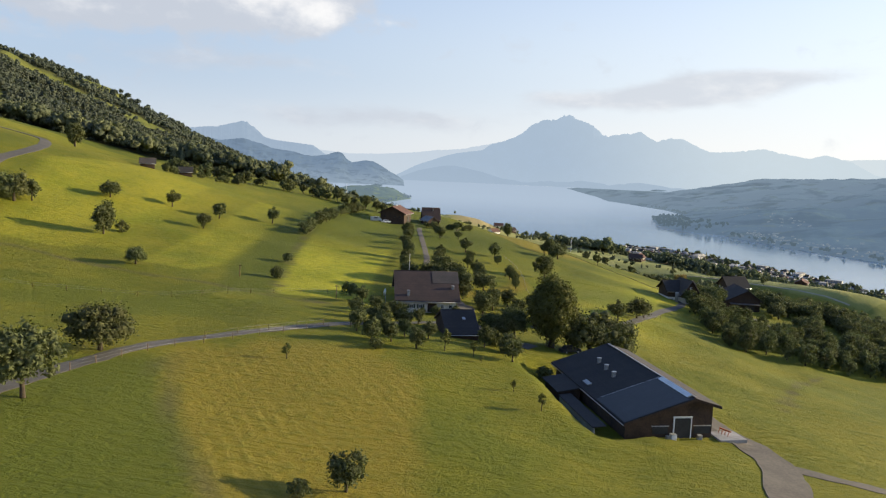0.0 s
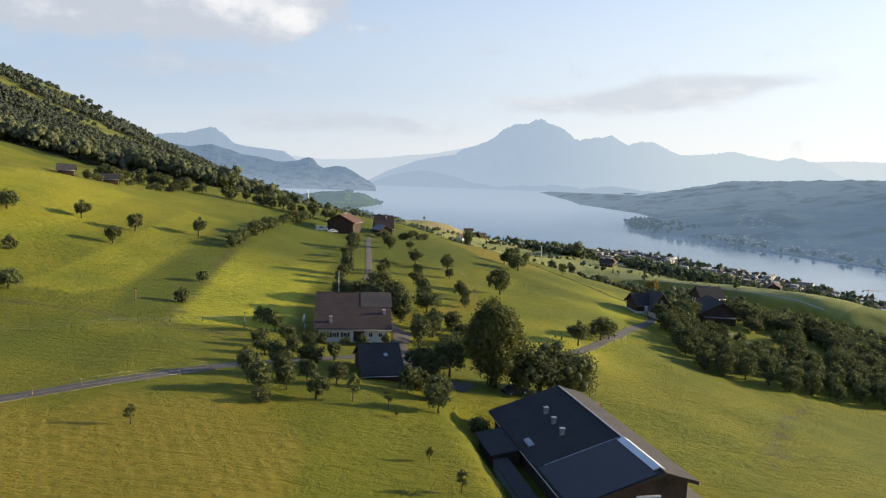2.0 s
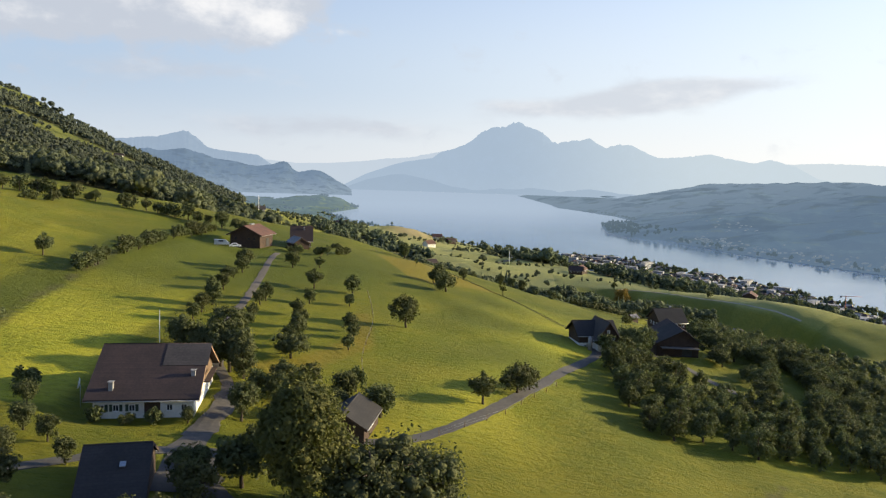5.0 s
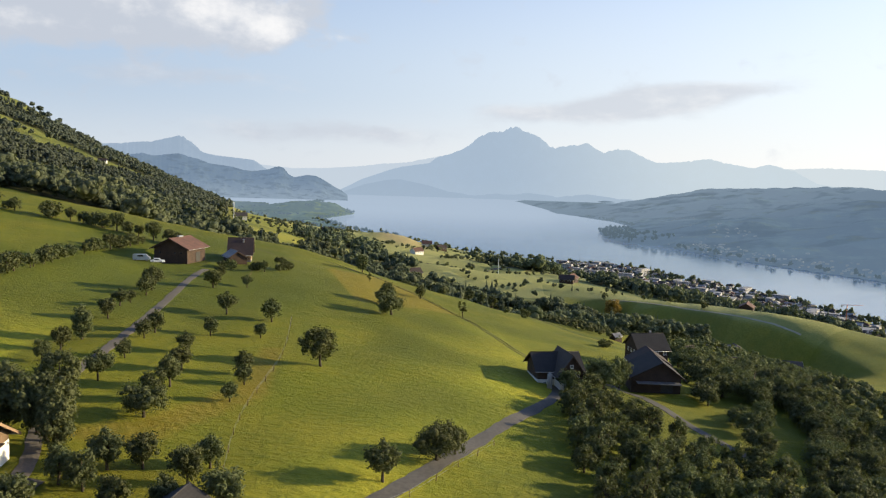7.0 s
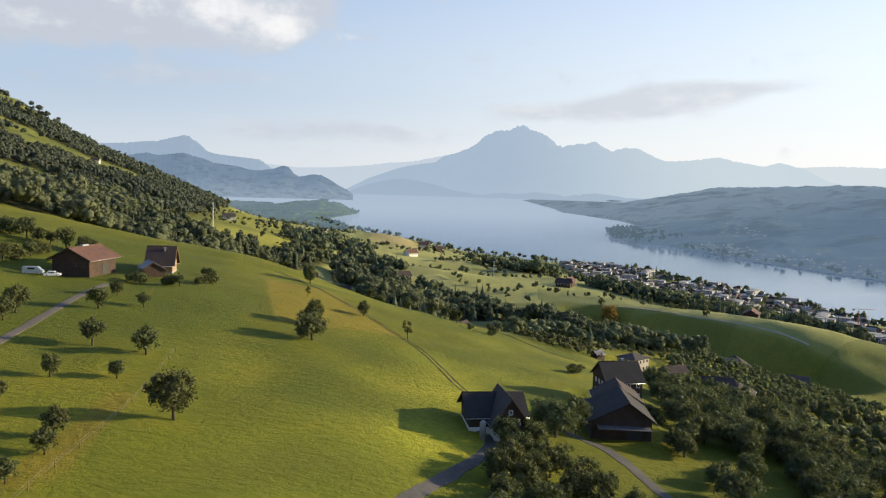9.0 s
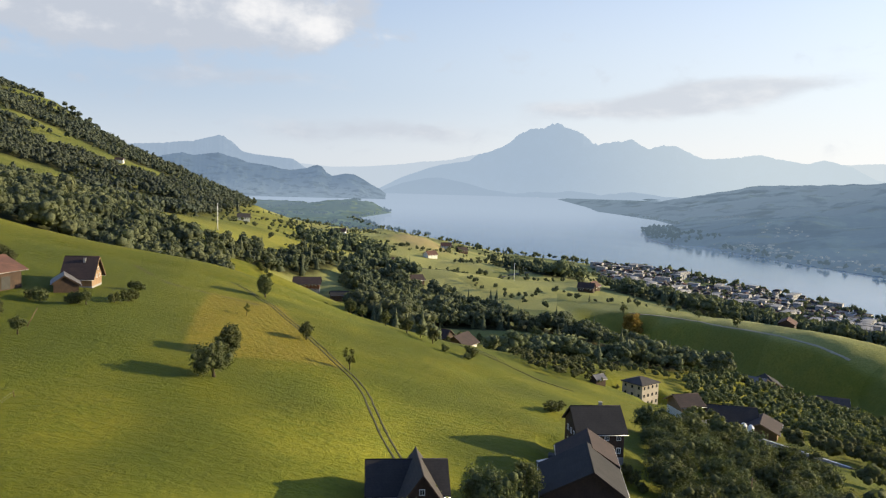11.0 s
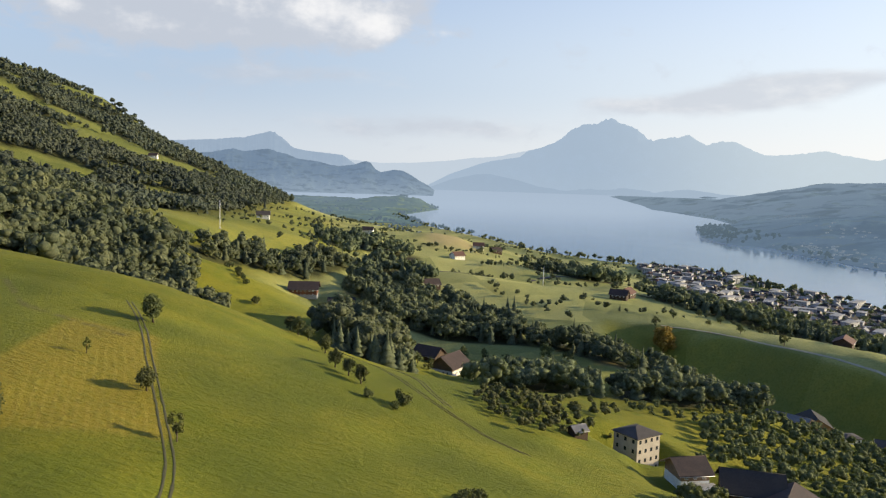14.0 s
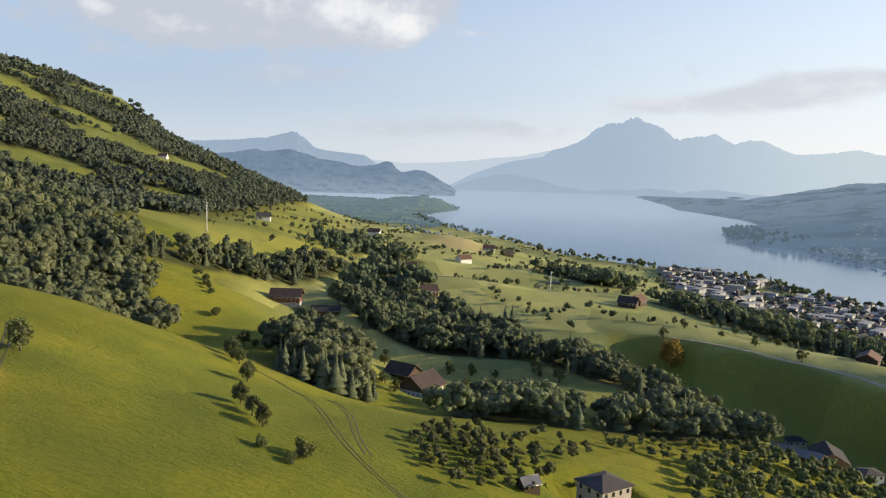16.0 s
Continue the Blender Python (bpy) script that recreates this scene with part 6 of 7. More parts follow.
for u, s, col in ((2.9, 0.8, WHITE), (3.7, 0.55, CONCRETE), (-1.2, 0.6, CONCRETE)):
    c = thing("crate", "pale square crate beside the barn door", "crate", barn.matrix_basis @ pose(-16.3, u, ground(*(barn.matrix_basis @ Vector((-16.3, u, 0))).xy) - 153.0), "crates by the barn")
    part("body", box_mesh("body", (s, s, s * 1.1), col, (0, 0, s * 0.55), 0.04), c)
    part("lid", box_mesh("lid", (s * 1.06, s * 1.06, 0.06), CONCRETE, (0, 0, s * 1.13), 0.01), c)
x, y = (barn.matrix_basis @ Vector((-15.5, -6.0, 0))).xy
slab = tagged(new("concrete_slab", box_mesh("concrete_slab", (3.6, 4.2, 0.5), CONCRETE, bevel=0.03)), "pale concrete slab beside the barn", "slab")
slab.matrix_basis = pose(x, y, ground(x, y) + 0.05, 0, 0, BARN_YAW)
rail = thing("machine", "rusty orange farm implement on the slab", "farm machine", pose(x - 0.2, y + 0.4, ground(x, y) + 0.30, 0, 0, BARN_YAW + 20))
part("frame", box_mesh("frame", (2.0, 0.18, 0.18), ORANGE, (0, 0, 0.7), 0.02), rail)
for k in range(4):
    part("tine", pole_mesh("tine", [(-0.8 + 0.55 * k, 0, 0.7), (-0.8 + 0.55 * k, 0.35, 0.35), (-0.8 + 0.55 * k, 0.3, 0)], [0.05, 0.05, 0.03], ORANGE, 5), rail)

# --- the farmhouse
house = gable("farmhouse", "old farmhouse with brown tiled roof and white ground floor", "house", -4.2, 187.0, 6.0, 13.8, (9.6, 9.6), (3.3, 3.3), 8.3, 0.0, TIMBER_PALE, TILES_BROWN, (1.0, 1.3), z=155.6, plinth=(2.5, RENDER_WHITE))
for u in (-5.8, -3.8, -1.6, 3.6, 5.6):
    window(house, facing("R", u, 1.35, (9.63, 9.63), 13.8), 0.9, 1.0, SHUTTER if u < 0 else None)
part("door", box_mesh("door", (0.10, 2.2, 2.1), TIMBER), house, "dark timber barn door", at=facing("R", 1.2, 1.05, (9.63, 9.63), 13.8))
for u in (-5.4, -2.4, 0.8, 4.2):
    window(house, facing("F", u, 1.35, (9.6, 9.6), 13.86), 0.85, 1.0)
for u in (-2.0, 2.0):
    window(house, facing("F", u, 4.6, (9.6, 9.6), 13.8), 0.9, 1.0, frame_of=TIMBER)
part("balcony", box_mesh("balcony", (0.9, 9.0, 0.14), TIMBER), house, "timber gable balcony", at=pose(8.0, 0, 3.6))
part("new_tiles", prism_mesh("new_tiles", [(-0.15, 8.55), (-4.6, 6.23), (-4.6, 6.29), (-0.15, 8.61)], 1.6, 8.2, TILES_GREY), house, "patch of paler renewed tiles")
chimney(house, -4.6, -9.0, 4.3, 1.3)
chimney(house, 6.4, -6.4, 5.4, 1.0)
dish = thing("satellite_dish", "round white dish on a pole beside the farmhouse", "dish", pose(-13.6, 181.0, ground(-13.6, 181.0), 0, 0, 200))
part("pole", pole_mesh("pole", [(0, 0, -0.3), (0, 0, 3.4)], [0.06, 0.05], METAL, 6), dish)
part("reflector", pole_mesh("reflector", [(0.0, 0, 3.6), (0.10, 0, 3.62), (0.28, 0, 3.66)], [0.12, 0.62, 0.95], WHITE, 16), dish, "shallow white bowl")
flag = thing("flagpole", "slim white flagpole behind the farmhouse", "pole", pose(-9.0, 203.0, ground(-9.0, 203.0)))
part("pole", pole_mesh("pole", [(0, 0, -0.3), (0, 0, 10.0)], [0.07, 0.04], WHITE, 6), flag)
part("knob", box_mesh("knob", (0.14, 0.14, 0.14), METAL, (0, 0, 10.05), 0.03), flag)

# --- shed below the farmhouse, and the hut on the meadow's edge
shed = gable("shed", "low farm shed with a dark slate roof", "shed", 3.4, 150.0, 12.0, 6.4, (5.0, 6.0), (2.3, 1.5), 4.8, 0.0, TIMBER, SLATE, (0.3, 0.6), z=156.6)
part("roof_window", box_mesh("roof_window", (0.6, 0.8, 0.1), METAL), shed, "small pale roof window", at=pose(0.8, -2.9, 4.6 - 2.9 * 0.39 + 0.38, 21, 0, 0))
hut = gable("hut", "small timber hut with a dark roof", "hut", 26.4, 181.0, 80.0, 10.0, (3.2, 3.2), (2.6, 2.6), 4.5, 0.0, TIMBER, SLATE, (0.4, 0.5), z=152.3)
part("door", box_mesh("door", (0.08, 1.6, 1.9), DARK), hut, "dark plank door", at=facing("L", 1.0, 0.95, (3.2, 3.2), 10.0))

# --- the farm at the top of the drive
barn2 = gable("barn", "tall brown timber barn with a reddish roof", "barn", -23.4, 358.2, 79.0, 13.0, (5.8, 5.8), (5.0, 5.0), 7.9, 0.0, TIMBER, TILES_RED, (1.2, 1.1), z=163.4)
part("door", box_mesh("door", (0.10, 3.0, 3.2), DARK), barn2, "dark sliding barn door", at=facing("R", 1.0, 1.7, (5.85, 5.85), 13.0))
for u in (-4.5, -1.8, 4.6):
    window(barn2, facing("B", u * 0.8, 3.3, (5.8, 5.8), 13.0), 0.9, 0.8, frame_of=TIMBER)
part("ridge_vent", box_mesh("ridge_vent", (3.0, 0.9, 0.5), METAL, (0, 0, 8.35), 0.05), barn2, "pale ridge vent")
house2 = gable("farmhouse", "dark steep-roofed farmhouse with a white base", "house", -7.0, 377.0, 8.0, 7.4, (4.2, 4.2), (3.8, 3.8), 8.5, 0.0, TIMBER_PALE, TILES_BROWN, (0.9, 1.0), z=161.6, plinth=(0.9, RENDER_GREY), verge=TIMBER_PALE)
for u in (-2.4, 0.0, 2.4):
    window(house2, facing("F", u, 3.3, (4.2, 4.2), 7.4), 0.8, 1.0, frame_of=WHITE)
    window(house2, facing("R", u, 3.0, (4.2, 4.2), 7.4), 0.8, 1.0)
for u in (-1.1, 1.1):
    window(house2, facing("F", u, 5.3, (4.2, 4.2), 7.4), 0.8, 1.0)
chimney(house2, 1.0, -1.2, 7.6)
annex2 = gable("outbuilding", "low timber outbuilding with grey sheet roof", "outbuilding", -7.4, 367.6, 118.0, 8.4, (2.6, 3.4), (2.4, 2.0), 4.2, 0.0, TIMBER, SHEET, (0.5, 0.5), z=162.2)

# --- chalet and dark house of the lower farm
chalet = gable("chalet", "dark timber chalet on a white ground floor", "house", 89.2, 279.4, 6.0, 10.8, (4.4, 4.4), (4.8, 4.8), 7.6, 0.0, TIMBER, SLATE, (0.8, 1.0), z=144.4, plinth=(2.2, RENDER_WHITE))
cross = gable("chalet_wing", "steep front gable wing of the timber chalet", "house", 91.2, 276.4, -82.0, 9.2, (2.9, 2.9), (4.6, 4.6), 8.6, 0.0, TIMBER, TILES_GREY, (0.9, 0.9), z=144.4, plinth=(2.4, RENDER_WHITE))
for u in (-1.5, 1.5):
    window(cross, facing("F", u, 1.3, (2.95, 2.95), 9.26), 0.9, 0.9)
    window(cross, facing("F", u, 3.7, (2.9, 2.9), 9.2), 0.9, 1.0)
window(cross, facing("F", 0, 6.0, (2.9, 2.9), 9.2), 0.8, 0.9)
part("balcony", box_mesh("balcony", (0.8, 5.6, 0.9), TIMBER), cross, "dark timber balcony", at=pose(5.0, 0, 3.0))
for u in (-3.6, 3.6):
    window(chalet, facing("R", u, 1.2, (4.45, 4.45), 10.6), 0.9, 0.9)
silo = thing("silo", "pale upright storage silo beside the chalet", "silo", pose(86.6, 271.2, ground(86.6, 271.2)))
part("body", pole_mesh("body", [(0, 0, -0.3), (0, 0, 3.3), (0, 0, 3.7)], [0.6, 0.6, 0.2], RENDER_GREY, 14), silo)
bighouse = gable("farmhouse", "three-storey dark shingled farmhouse with slate roof", "house", 125.2, 317.6, 6.0, 9.4, (4.6, 4.6), (7.0, 7.0), 10.4, 0.0, TIMBER, SLATE, (0.5, 0.9), z=139.2, plinth=(1.6, RENDER_GREY))
for u in (-3.6, -1.2, 1.2, 3.6):
    for v in (3.0, 5.6):
        window(bighouse, facing("R", u, v, (4.6, 4.6), 9.4), 0.9, 1.15)
for u in (-2.2, 0.0, 2.2):
    for v in (3.0, 5.6):
        window(bighouse, facing("F", u, v, (4.6, 4.6), 9.4), 0.9, 1.15)
        window(bighouse, facing("B", u, v, (4.6, 4.6), 9.4), 0.9, 1.15)
chimney(bighouse, 1.4, 1.0, 10.4)
barn3 = gable("barn", "dark barn with broad brown roof beside plantation", "barn", 119.6, 293.0, 84.0, 12.5, (7.6, 5.0), (3.8, 4.2), 7.8, 0.0, TIMBER, SLATE, (0.9, 0.9), z=140.4)
wing3 = gable("barn_wing", "tall rear wing of the dark barn", "barn", 121.6, 304.0, 84.0, 9.5, (5.2, 4.2), (4.6, 5.0), 7.6, 0.0, TIMBER, TILES_BROWN, (0.6, 0.8), z=140.0)
part("door", box_mesh("door", (0.10, 3.0, 2.8), DARK), barn3, "dark wide barn door", at=facing("B", -1.5, 1.4, (7.6, 5.0), 12.5))
part("canopy", prism_mesh("canopy", [(6.5, 2.75), (-4.6, 2.75), (-4.6, 2.87), (6.5, 2.87)], -9.0, -6.3, SHEET), barn3, "grey sheet canopy over the doors")
leanto = thing("trailer", "pale farm trailer parked in the shaded yard", "trailer", pose(114.5, 309.0, ground(114.5, 309.0), 0, 0, 30))
part("bed", box_mesh("bed", (3.4, 1.8, 0.5), METAL, (0, 0, 0.95), 0.04), leanto)
for s in (-0.95, 0.95):
    part("wheel", pole_mesh("wheel", [(0, s - 0.12, 0.42), (0, s + 0.12, 0.42)], [0.42, 0.42], DARK, 12), leanto)
part("drawbar", pole_mesh("drawbar", [(1.7, 0, 0.8), (3.0, 0, 0.55)], [0.07, 0.05], DARK, 6), leanto)


# --- houses of the side valley
def block(name, label, x, y, yaw, size, storeys, wall, roof, ridge=1.6, per=4, group="", z=None, hip=True, ends=3):
    """A rendered block with rows of windows and a low roof."""
    length, depth = size
    h = storeys * 2.8
    z = ground(x, y) if z is None else z
    ob = thing(name, label, "house", pose(x, y, z, 0, 0, yaw), group)
    part("wall", box_mesh("wall", (length, depth, h + 2.0), wall, (0, 0, h / 2 - 1.0)), ob)
    in_ = min(length, depth) * 0.45 if hip else 0.01
    o = 0.6
    verts = [(-length / 2 - o, -depth / 2 - o, h), (length / 2 + o, -depth / 2 - o, h), (length / 2 + o, depth / 2 + o, h), (-length / 2 - o, depth / 2 + o, h), (-length / 2 + in_, 0, h + ridge), (length / 2 - in_, 0, h + ridge)]
    verts += [(vx, vy, vz - 0.22) for vx, vy, vz in verts[:4]]
    part("roof", mesh_of("roof", verts, [(0, 1, 5, 4), (1, 2, 5), (2, 3, 4, 5), (3, 0, 4), (6, 7, 1, 0), (7, 8, 2, 1), (8, 9, 3, 2), (9, 6, 0, 3), (9, 8, 7, 6)], roof), ob)
    for s in range(storeys):
        for k in range(per):
            u = (k + 0.5) / per * length - length / 2
            part("window", once("far window", lambda: box_mesh("window", (0.08, 0.85, 1.1), GLASS)), ob, at=pose(u, -depth / 2 - 0.02, s * 2.8 + 1.5, 0, 0, -90))
        for k in range(ends):
            u = (k + 0.5) / ends * depth - depth / 2
            for side in (-1, 1):
                part("window", once("far window", lambda: box_mesh("window", (0.08, 0.85, 1.1), GLASS)), ob, at=pose(side * (length / 2 + 0.02), u, s * 2.8 + 1.5))
    return ob


apt = block("apartment_house", "pale four-storey apartment house with a brown hipped roof", 167.6, 441.0, 38.0, (9.5, 9.0), 4, RENDER_CREAM, TILES_GREY, 1.8, 4, z=111.4)
for s in range(3):
    b = part("balcony", box_mesh("balcony", (0.12, 6.8, 0.9), RENDER_GREY), apt, "pale balcony parapet", at=pose(5.7, 0, 3.2 + 2.8 * s))
    part("floor", box_mesh("floor", (1.0, 6.8, 0.14), CONCRETE), b, at=pose(-0.45, 0, -0.5))
house4 = gable("house", "brown chalet house with a pale concrete garage", "house", 175.5, 414.6, 14.0, 7.6, (4.4, 4.4), (4.4, 4.4), 6.8, 0.0, TIMBER_PALE, TILES_BROWN, (1.0, 1.0), z=118.6, plinth=(2.4, RENDER_WHITE))
for u in (-2.4, 0.0, 2.4):
    window(house4, facing("R", u, 3.4, (4.4, 4.4), 7.6), 0.9, 1.1)
part("garage", box_mesh("garage", (5.0, 4.0, 2.6), CONCRETE, bevel=0.03), house4, "pale concrete garage", at=pose(2.5, -6.4, 0.4))
farm5 = gable("barn", "long low barn with dark brown roof", "barn", 195.2, 424.6, -10.0, 15.0, (6.4, 6.4), (3.4, 3.4), 7.2, 0.0, TIMBER, SLATE, (0.9, 0.9))
farm5b = gable("barn_wing", "barn wing with a brown tiled roof", "barn", 202.6, 417.0, 62.0, 12.0, (5.4, 5.4), (3.0, 3.0), 5.4, 0.0, TIMBER_PALE, TILES_BROWN, (0.9, 0.9))
longshed = gable("poultry_shed", "long low shed with a pale sheet roof", "shed", 194.4, 371.8, -55.0, 26.0, (2.4, 2.4), (2.2, 2.2), 3.0, 0.0, TIMBER, SHEET, (0.4, 0.3), z=118.9)
part("ridge_flashing", box_mesh("ridge_flashing", (26.8, 0.5, 0.12), WHITE, (0, 0, 3.36)), longshed, "broad white ridge flashing")
for k in range(2):
    s = thing("silo", "white feed silo beside the long shed", "silo", pose(185.6 - 1.5 * k, 385.2 + 1.6 * k, ground(185.6 - 1.5 * k, 385.2 + 1.6 * k)), "feed silos")
    part("body", pole_mesh("body", [(0, 0, -0.3), (0, 0, 4.0), (0, 0, 4.8)], [0.95, 0.95, 0.35], WHITE, 14), s)
vhouse = gable("farmhouse", "brown-roofed farmhouse with white walls in the side valley", "house", 104.0, 573.0, 62.0, 15.0, (6.2, 6.2), (4.6, 4.6), 9.0, 0.0, TIMBER_PALE, TILES_BROWN, (1.2, 1.2), plinth=(2.8, RENDER_WHITE))
for u in (-3.6, -1.2, 1.2, 3.6):
    window(vhouse, facing("B", u, 1.6, (6.25, 6.25), 15.06), 1.0, 1.2)
    window(vhouse, facing("R", u, 1.6, (6.25, 6.25), 15.06), 1.0, 1.2)
vbarn = gable("barn", "brown-roofed timber barn behind a farmhouse", "barn", 92.0, 596.0, -28.0, 13.0, (5.0, 5.0), (3.6, 3.6), 7.0, 0.0, TIMBER, TILES_BROWN, (1.0, 1.0))
ehouse = gable("farmhouse", "reddish farmhouse below the wooded slope", "house", -12.0, 742.0, 8.0, 19.0, (6.5, 6.5), (6.0, 6.0), 10.0, 0.0, TIMBER_RED, TILES_BROWN, (1.4, 1.4), plinth=(1.6, RENDER_GREY))
for u in (-7, -4.2, -1.4, 1.4, 4.2, 7):
    window(ehouse, facing("R", u, 4.4, (6.5, 6.5), 20.0), 1.1, 1.3)
    window(ehouse, facing("R", u, 1.4, (6.55, 6.55), 20.0), 1.1, 1.3)
eshed = gable("barn", "dark low barn on a terrace", "barn", 16.0, 738.0, 14.0, 18.0, (4.5, 4.5), (3.2, 3.2), 5.6, 0.0, TIMBER, SLATE, (0.8, 0.8))
hut2 = gable("hut", "small grey timber hut in the orchard", "hut", 149.0, 428.0, 30.0, 4.4, (1.7, 1.7), (2.2, 2.2), 3.3, 0.0, TIMBER, SHEET, (0.3, 0.4))
brown = gable("barn", "timber barn with a sunlit board gable", "barn", 264.0, 552.0, 80.0, 14.0, (5.6, 5.6), (3.6, 3.6), 6.6, 0.0, TIMBER_PALE, SLATE, (0.8, 0.8))
low8 = gable("shed", "long shed with a grey roof", "shed", 247.0, 536.0, -40.0, 17.0, (3.2, 3.2), (2.4, 2.4), 3.8, 0.0, TIMBER, SHEET, (0.5, 0.5))
house8 = gable("house", "white house with grey roof among trees", "house", 292.0, 540.0, -20.0, 13.0, (4.6, 4.6), (4.8, 4.8), 7.2, 0.0, RENDER_WHITE, TILES_GREY, (0.9, 0.9))
house8b = block("house", "small white flat-topped house", 284.0, 562.0, 10.0, (7.5, 7.0), 2, RENDER_WHITE, TILES_GREY, 1.0, 3)
hillhouse = block("house", "small pale house below the shaded hillside", 291.0, 661.0, 5.0, (9.0, 6.0), 1, RENDER_GREY, SLATE, 2.0, 3)
pink = gable("barn", "red-roofed barn at the edge of the wood", "barn", 352.0, 724.0, 60.0, 16.0, (5.5, 5.5), (3.5, 3.5), 6.5, 0.0, TIMBER, TILES_RED, (0.8, 0.8))
for x, y, yaw, wall, roof in ((-132, 331, 20, TIMBER, TILES_GREY), (-121, 347, 20, TIMBER, SLATE)):
    gable("hut", "small weathered hay barn on the high pasture", "hut", x, y, yaw, 5.8, (2.3, 2.3), (2.0, 2.0), 3.8, 0.0, wall, roof, (0.6, 0.6), group="hay barns")
for x, y, yaw, wall, roof in ((66, 872, 30, TIMBER, TILES_BROWN), (28, 1010, 10, RENDER_WHITE, TILES_BROWN), (75, 1120, 40, RENDER_WHITE, TILES_RED), (235, 905, -20, TIMBER, TILES_BROWN), (246, 928, 60, TIMBER, TILES_RED), (210, 1240, 5, RENDER_WHITE, TILES_GREY),
                              (-160, 1105, 15, RENDER_WHITE, TILES_GREY), (-60, 1260, 0, RENDER_WHITE, TILES_BROWN), (120, 1330, 30, TIMBER, TILES_BROWN), (-515, 1560, 10, RENDER_WHITE, TILES_BROWN), (95, 1300, 0, RENDER_WHITE, TILES_RED), (300, 1010, 25, TIMBER, TILES_BROWN)):
    f = gable("farmhouse", "farmhouse with tiled roof on the valley pasture", "house", x, y, yaw, 15.0, (5.5, 5.5), (5.0, 5.0), 9.0, 0.0, wall, roof, (1.0, 1.0), group="valley farmhouses")
    for u in (-5, -2, 2, 5):
        window(f, facing("R", u, 3.2, (5.5, 5.5), 15.0), 1.1, 1.3)


# --- the town by the lake
def town():
    rng = np.random.default_rng(91)
    protos, n = [], 0
    looks = [("apartment_block", "pale flat-roofed apartment block in the lakeside town", (18, 11), 4, RENDER_TOWN, RENDER_GREY, 0.3, 5), ("apartment_block", "long white apartment block in the lakeside town", (26, 11), 4, RENDER_TOWN, RENDER_GREY, 0.3, 6),
             ("town_house", "cream town house with a red-brown roof", (11, 9), 2, RENDER_CREAM, TILES_RED, 3.4, 3), ("town_house", "white town house with a brown roof", (10, 8.5), 2, RENDER_TOWN, TILES_BROWN, 3.4, 3),
             ("town_house", "grey town house with a slate roof", (12, 9), 3, RENDER_GREY, SLATE, 3.0, 3), ("workshop", "low pale commercial hall with a flat roof", (28, 15), 2, RENDER_GREY, SHEET, 0.4, 5)]
    xs, ys = rng.uniform(300, 690, 5000), rng.uniform(640, 1780, 5000)
    edge = np.where(ys < 1250, 380 + (ys - 900) * 0.02, 350 + (ys - 1250) * 0.12)
    keep = (inland(xs, ys, SHORE_NEAR) > 22) & (wooded(xs, ys) < 0.2) & (xs > edge) & ~((ys < 900) & (xs < 430 + (900 - ys) * 0.35)) & (((xs - 560) / 70) ** 2 + ((ys - 1500) / 50) ** 2 > 1)
    spots = []
    for x, y in zip(xs[keep], ys[keep]):
        if len(spots) < 296 and all((x - a) ** 2 + (y - b) ** 2 > 18.0 ** 2 for a, b in spots):
            spots.append((x, y))
    for x, y in spots:
        k = int(rng.choice(6, p=(0.16, 0.10, 0.26, 0.24, 0.18, 0.06)))
        yaw = -35 + rng.normal(0, 8) + 90 * rng.integers(0, 2)
        m = pose(x, y, ground(x, y), 0, 0, yaw)
        have = [p for j, p in protos if j == k]
        if have:
            copy_thing(have[0], m)
        else:
            name, label, size, st, wall, roof, ridge, per = looks[k]
            protos.append((k, block(name, label, x, y, yaw, size, st, wall, roof, ridge, per, "lakeside town", hip=ridge > 1, ends=1)))
    rng = np.random.default_rng(94)
    verts, faces, kinds = [], [], []
    count = 0
    for x, y in zip(xs[keep][::-1], ys[keep][::-1]):
        if count < 800 and all((x - a) ** 2 + (y - b) ** 2 > 10.5 ** 2 for a, b in spots):
            count += 1
            spots.append((x, y))
            z, a = ground(x, y) - 1, radians(-35 + 90 * rng.integers(0, 2)) + rng.normal(0, 0.15)
            l, d, h, r = rng.uniform(4, 7.5), rng.uniform(3.5, 5), rng.uniform(5, 9), rng.uniform(0.4, 3.2)
            c, s, b = math.cos(a), math.sin(a), len(verts)
            for u, v, t in ((-l, -d, 0), (l, -d, 0), (l, d, 0), (-l, d, 0), (-l, -d, h), (l, -d, h), (l, d, h), (-l, d, h), (-l, 0, h + r), (l, 0, h + r)):
                verts.append((x + c * u - s * v, y + s * u + c * v, z + t))
            faces += [tuple(b + i for i in f) for f in ((0, 1, 5, 4), (1, 2, 6, 9, 5), (2, 3, 7, 6), (3, 0, 4, 8, 7), (4, 5, 9, 8), (6, 7, 8, 9))]
            look_ = int(rng.integers(0, 2))
            kinds += [look_] * 4 + [2 + int(rng.integers(0, 3))] * 2
    me = mesh_of("town_houses", verts, faces, RENDER_TOWN)
    for m in (RENDER_CREAM, TILES_BROWN, SLATE, RENDER_GREY):
        me.materials.append(m)
    me.polygons.foreach_set("material_index", kinds)
    tagged(new("town_houses", me), "close-set small pale houses of the lakeside town", "houses", "", "stuff")
    rng = np.random.default_rng(92)
    q = np.array([(x + rng.normal(0, 14), y + rng.normal(0, 14)) for x, y in spots for _ in range(2)])
    q = q[inland(q[:, 0], q[:, 1], SHORE_NEAR) > 8]
    tagged(new("tree_group", wood_mesh("tree_group", q, rng.uniform(5, 11, len(q)), rng, 12, 0.1, WOODS)), "garden trees between the houses of the town", "trees", "", "stuff")


town()


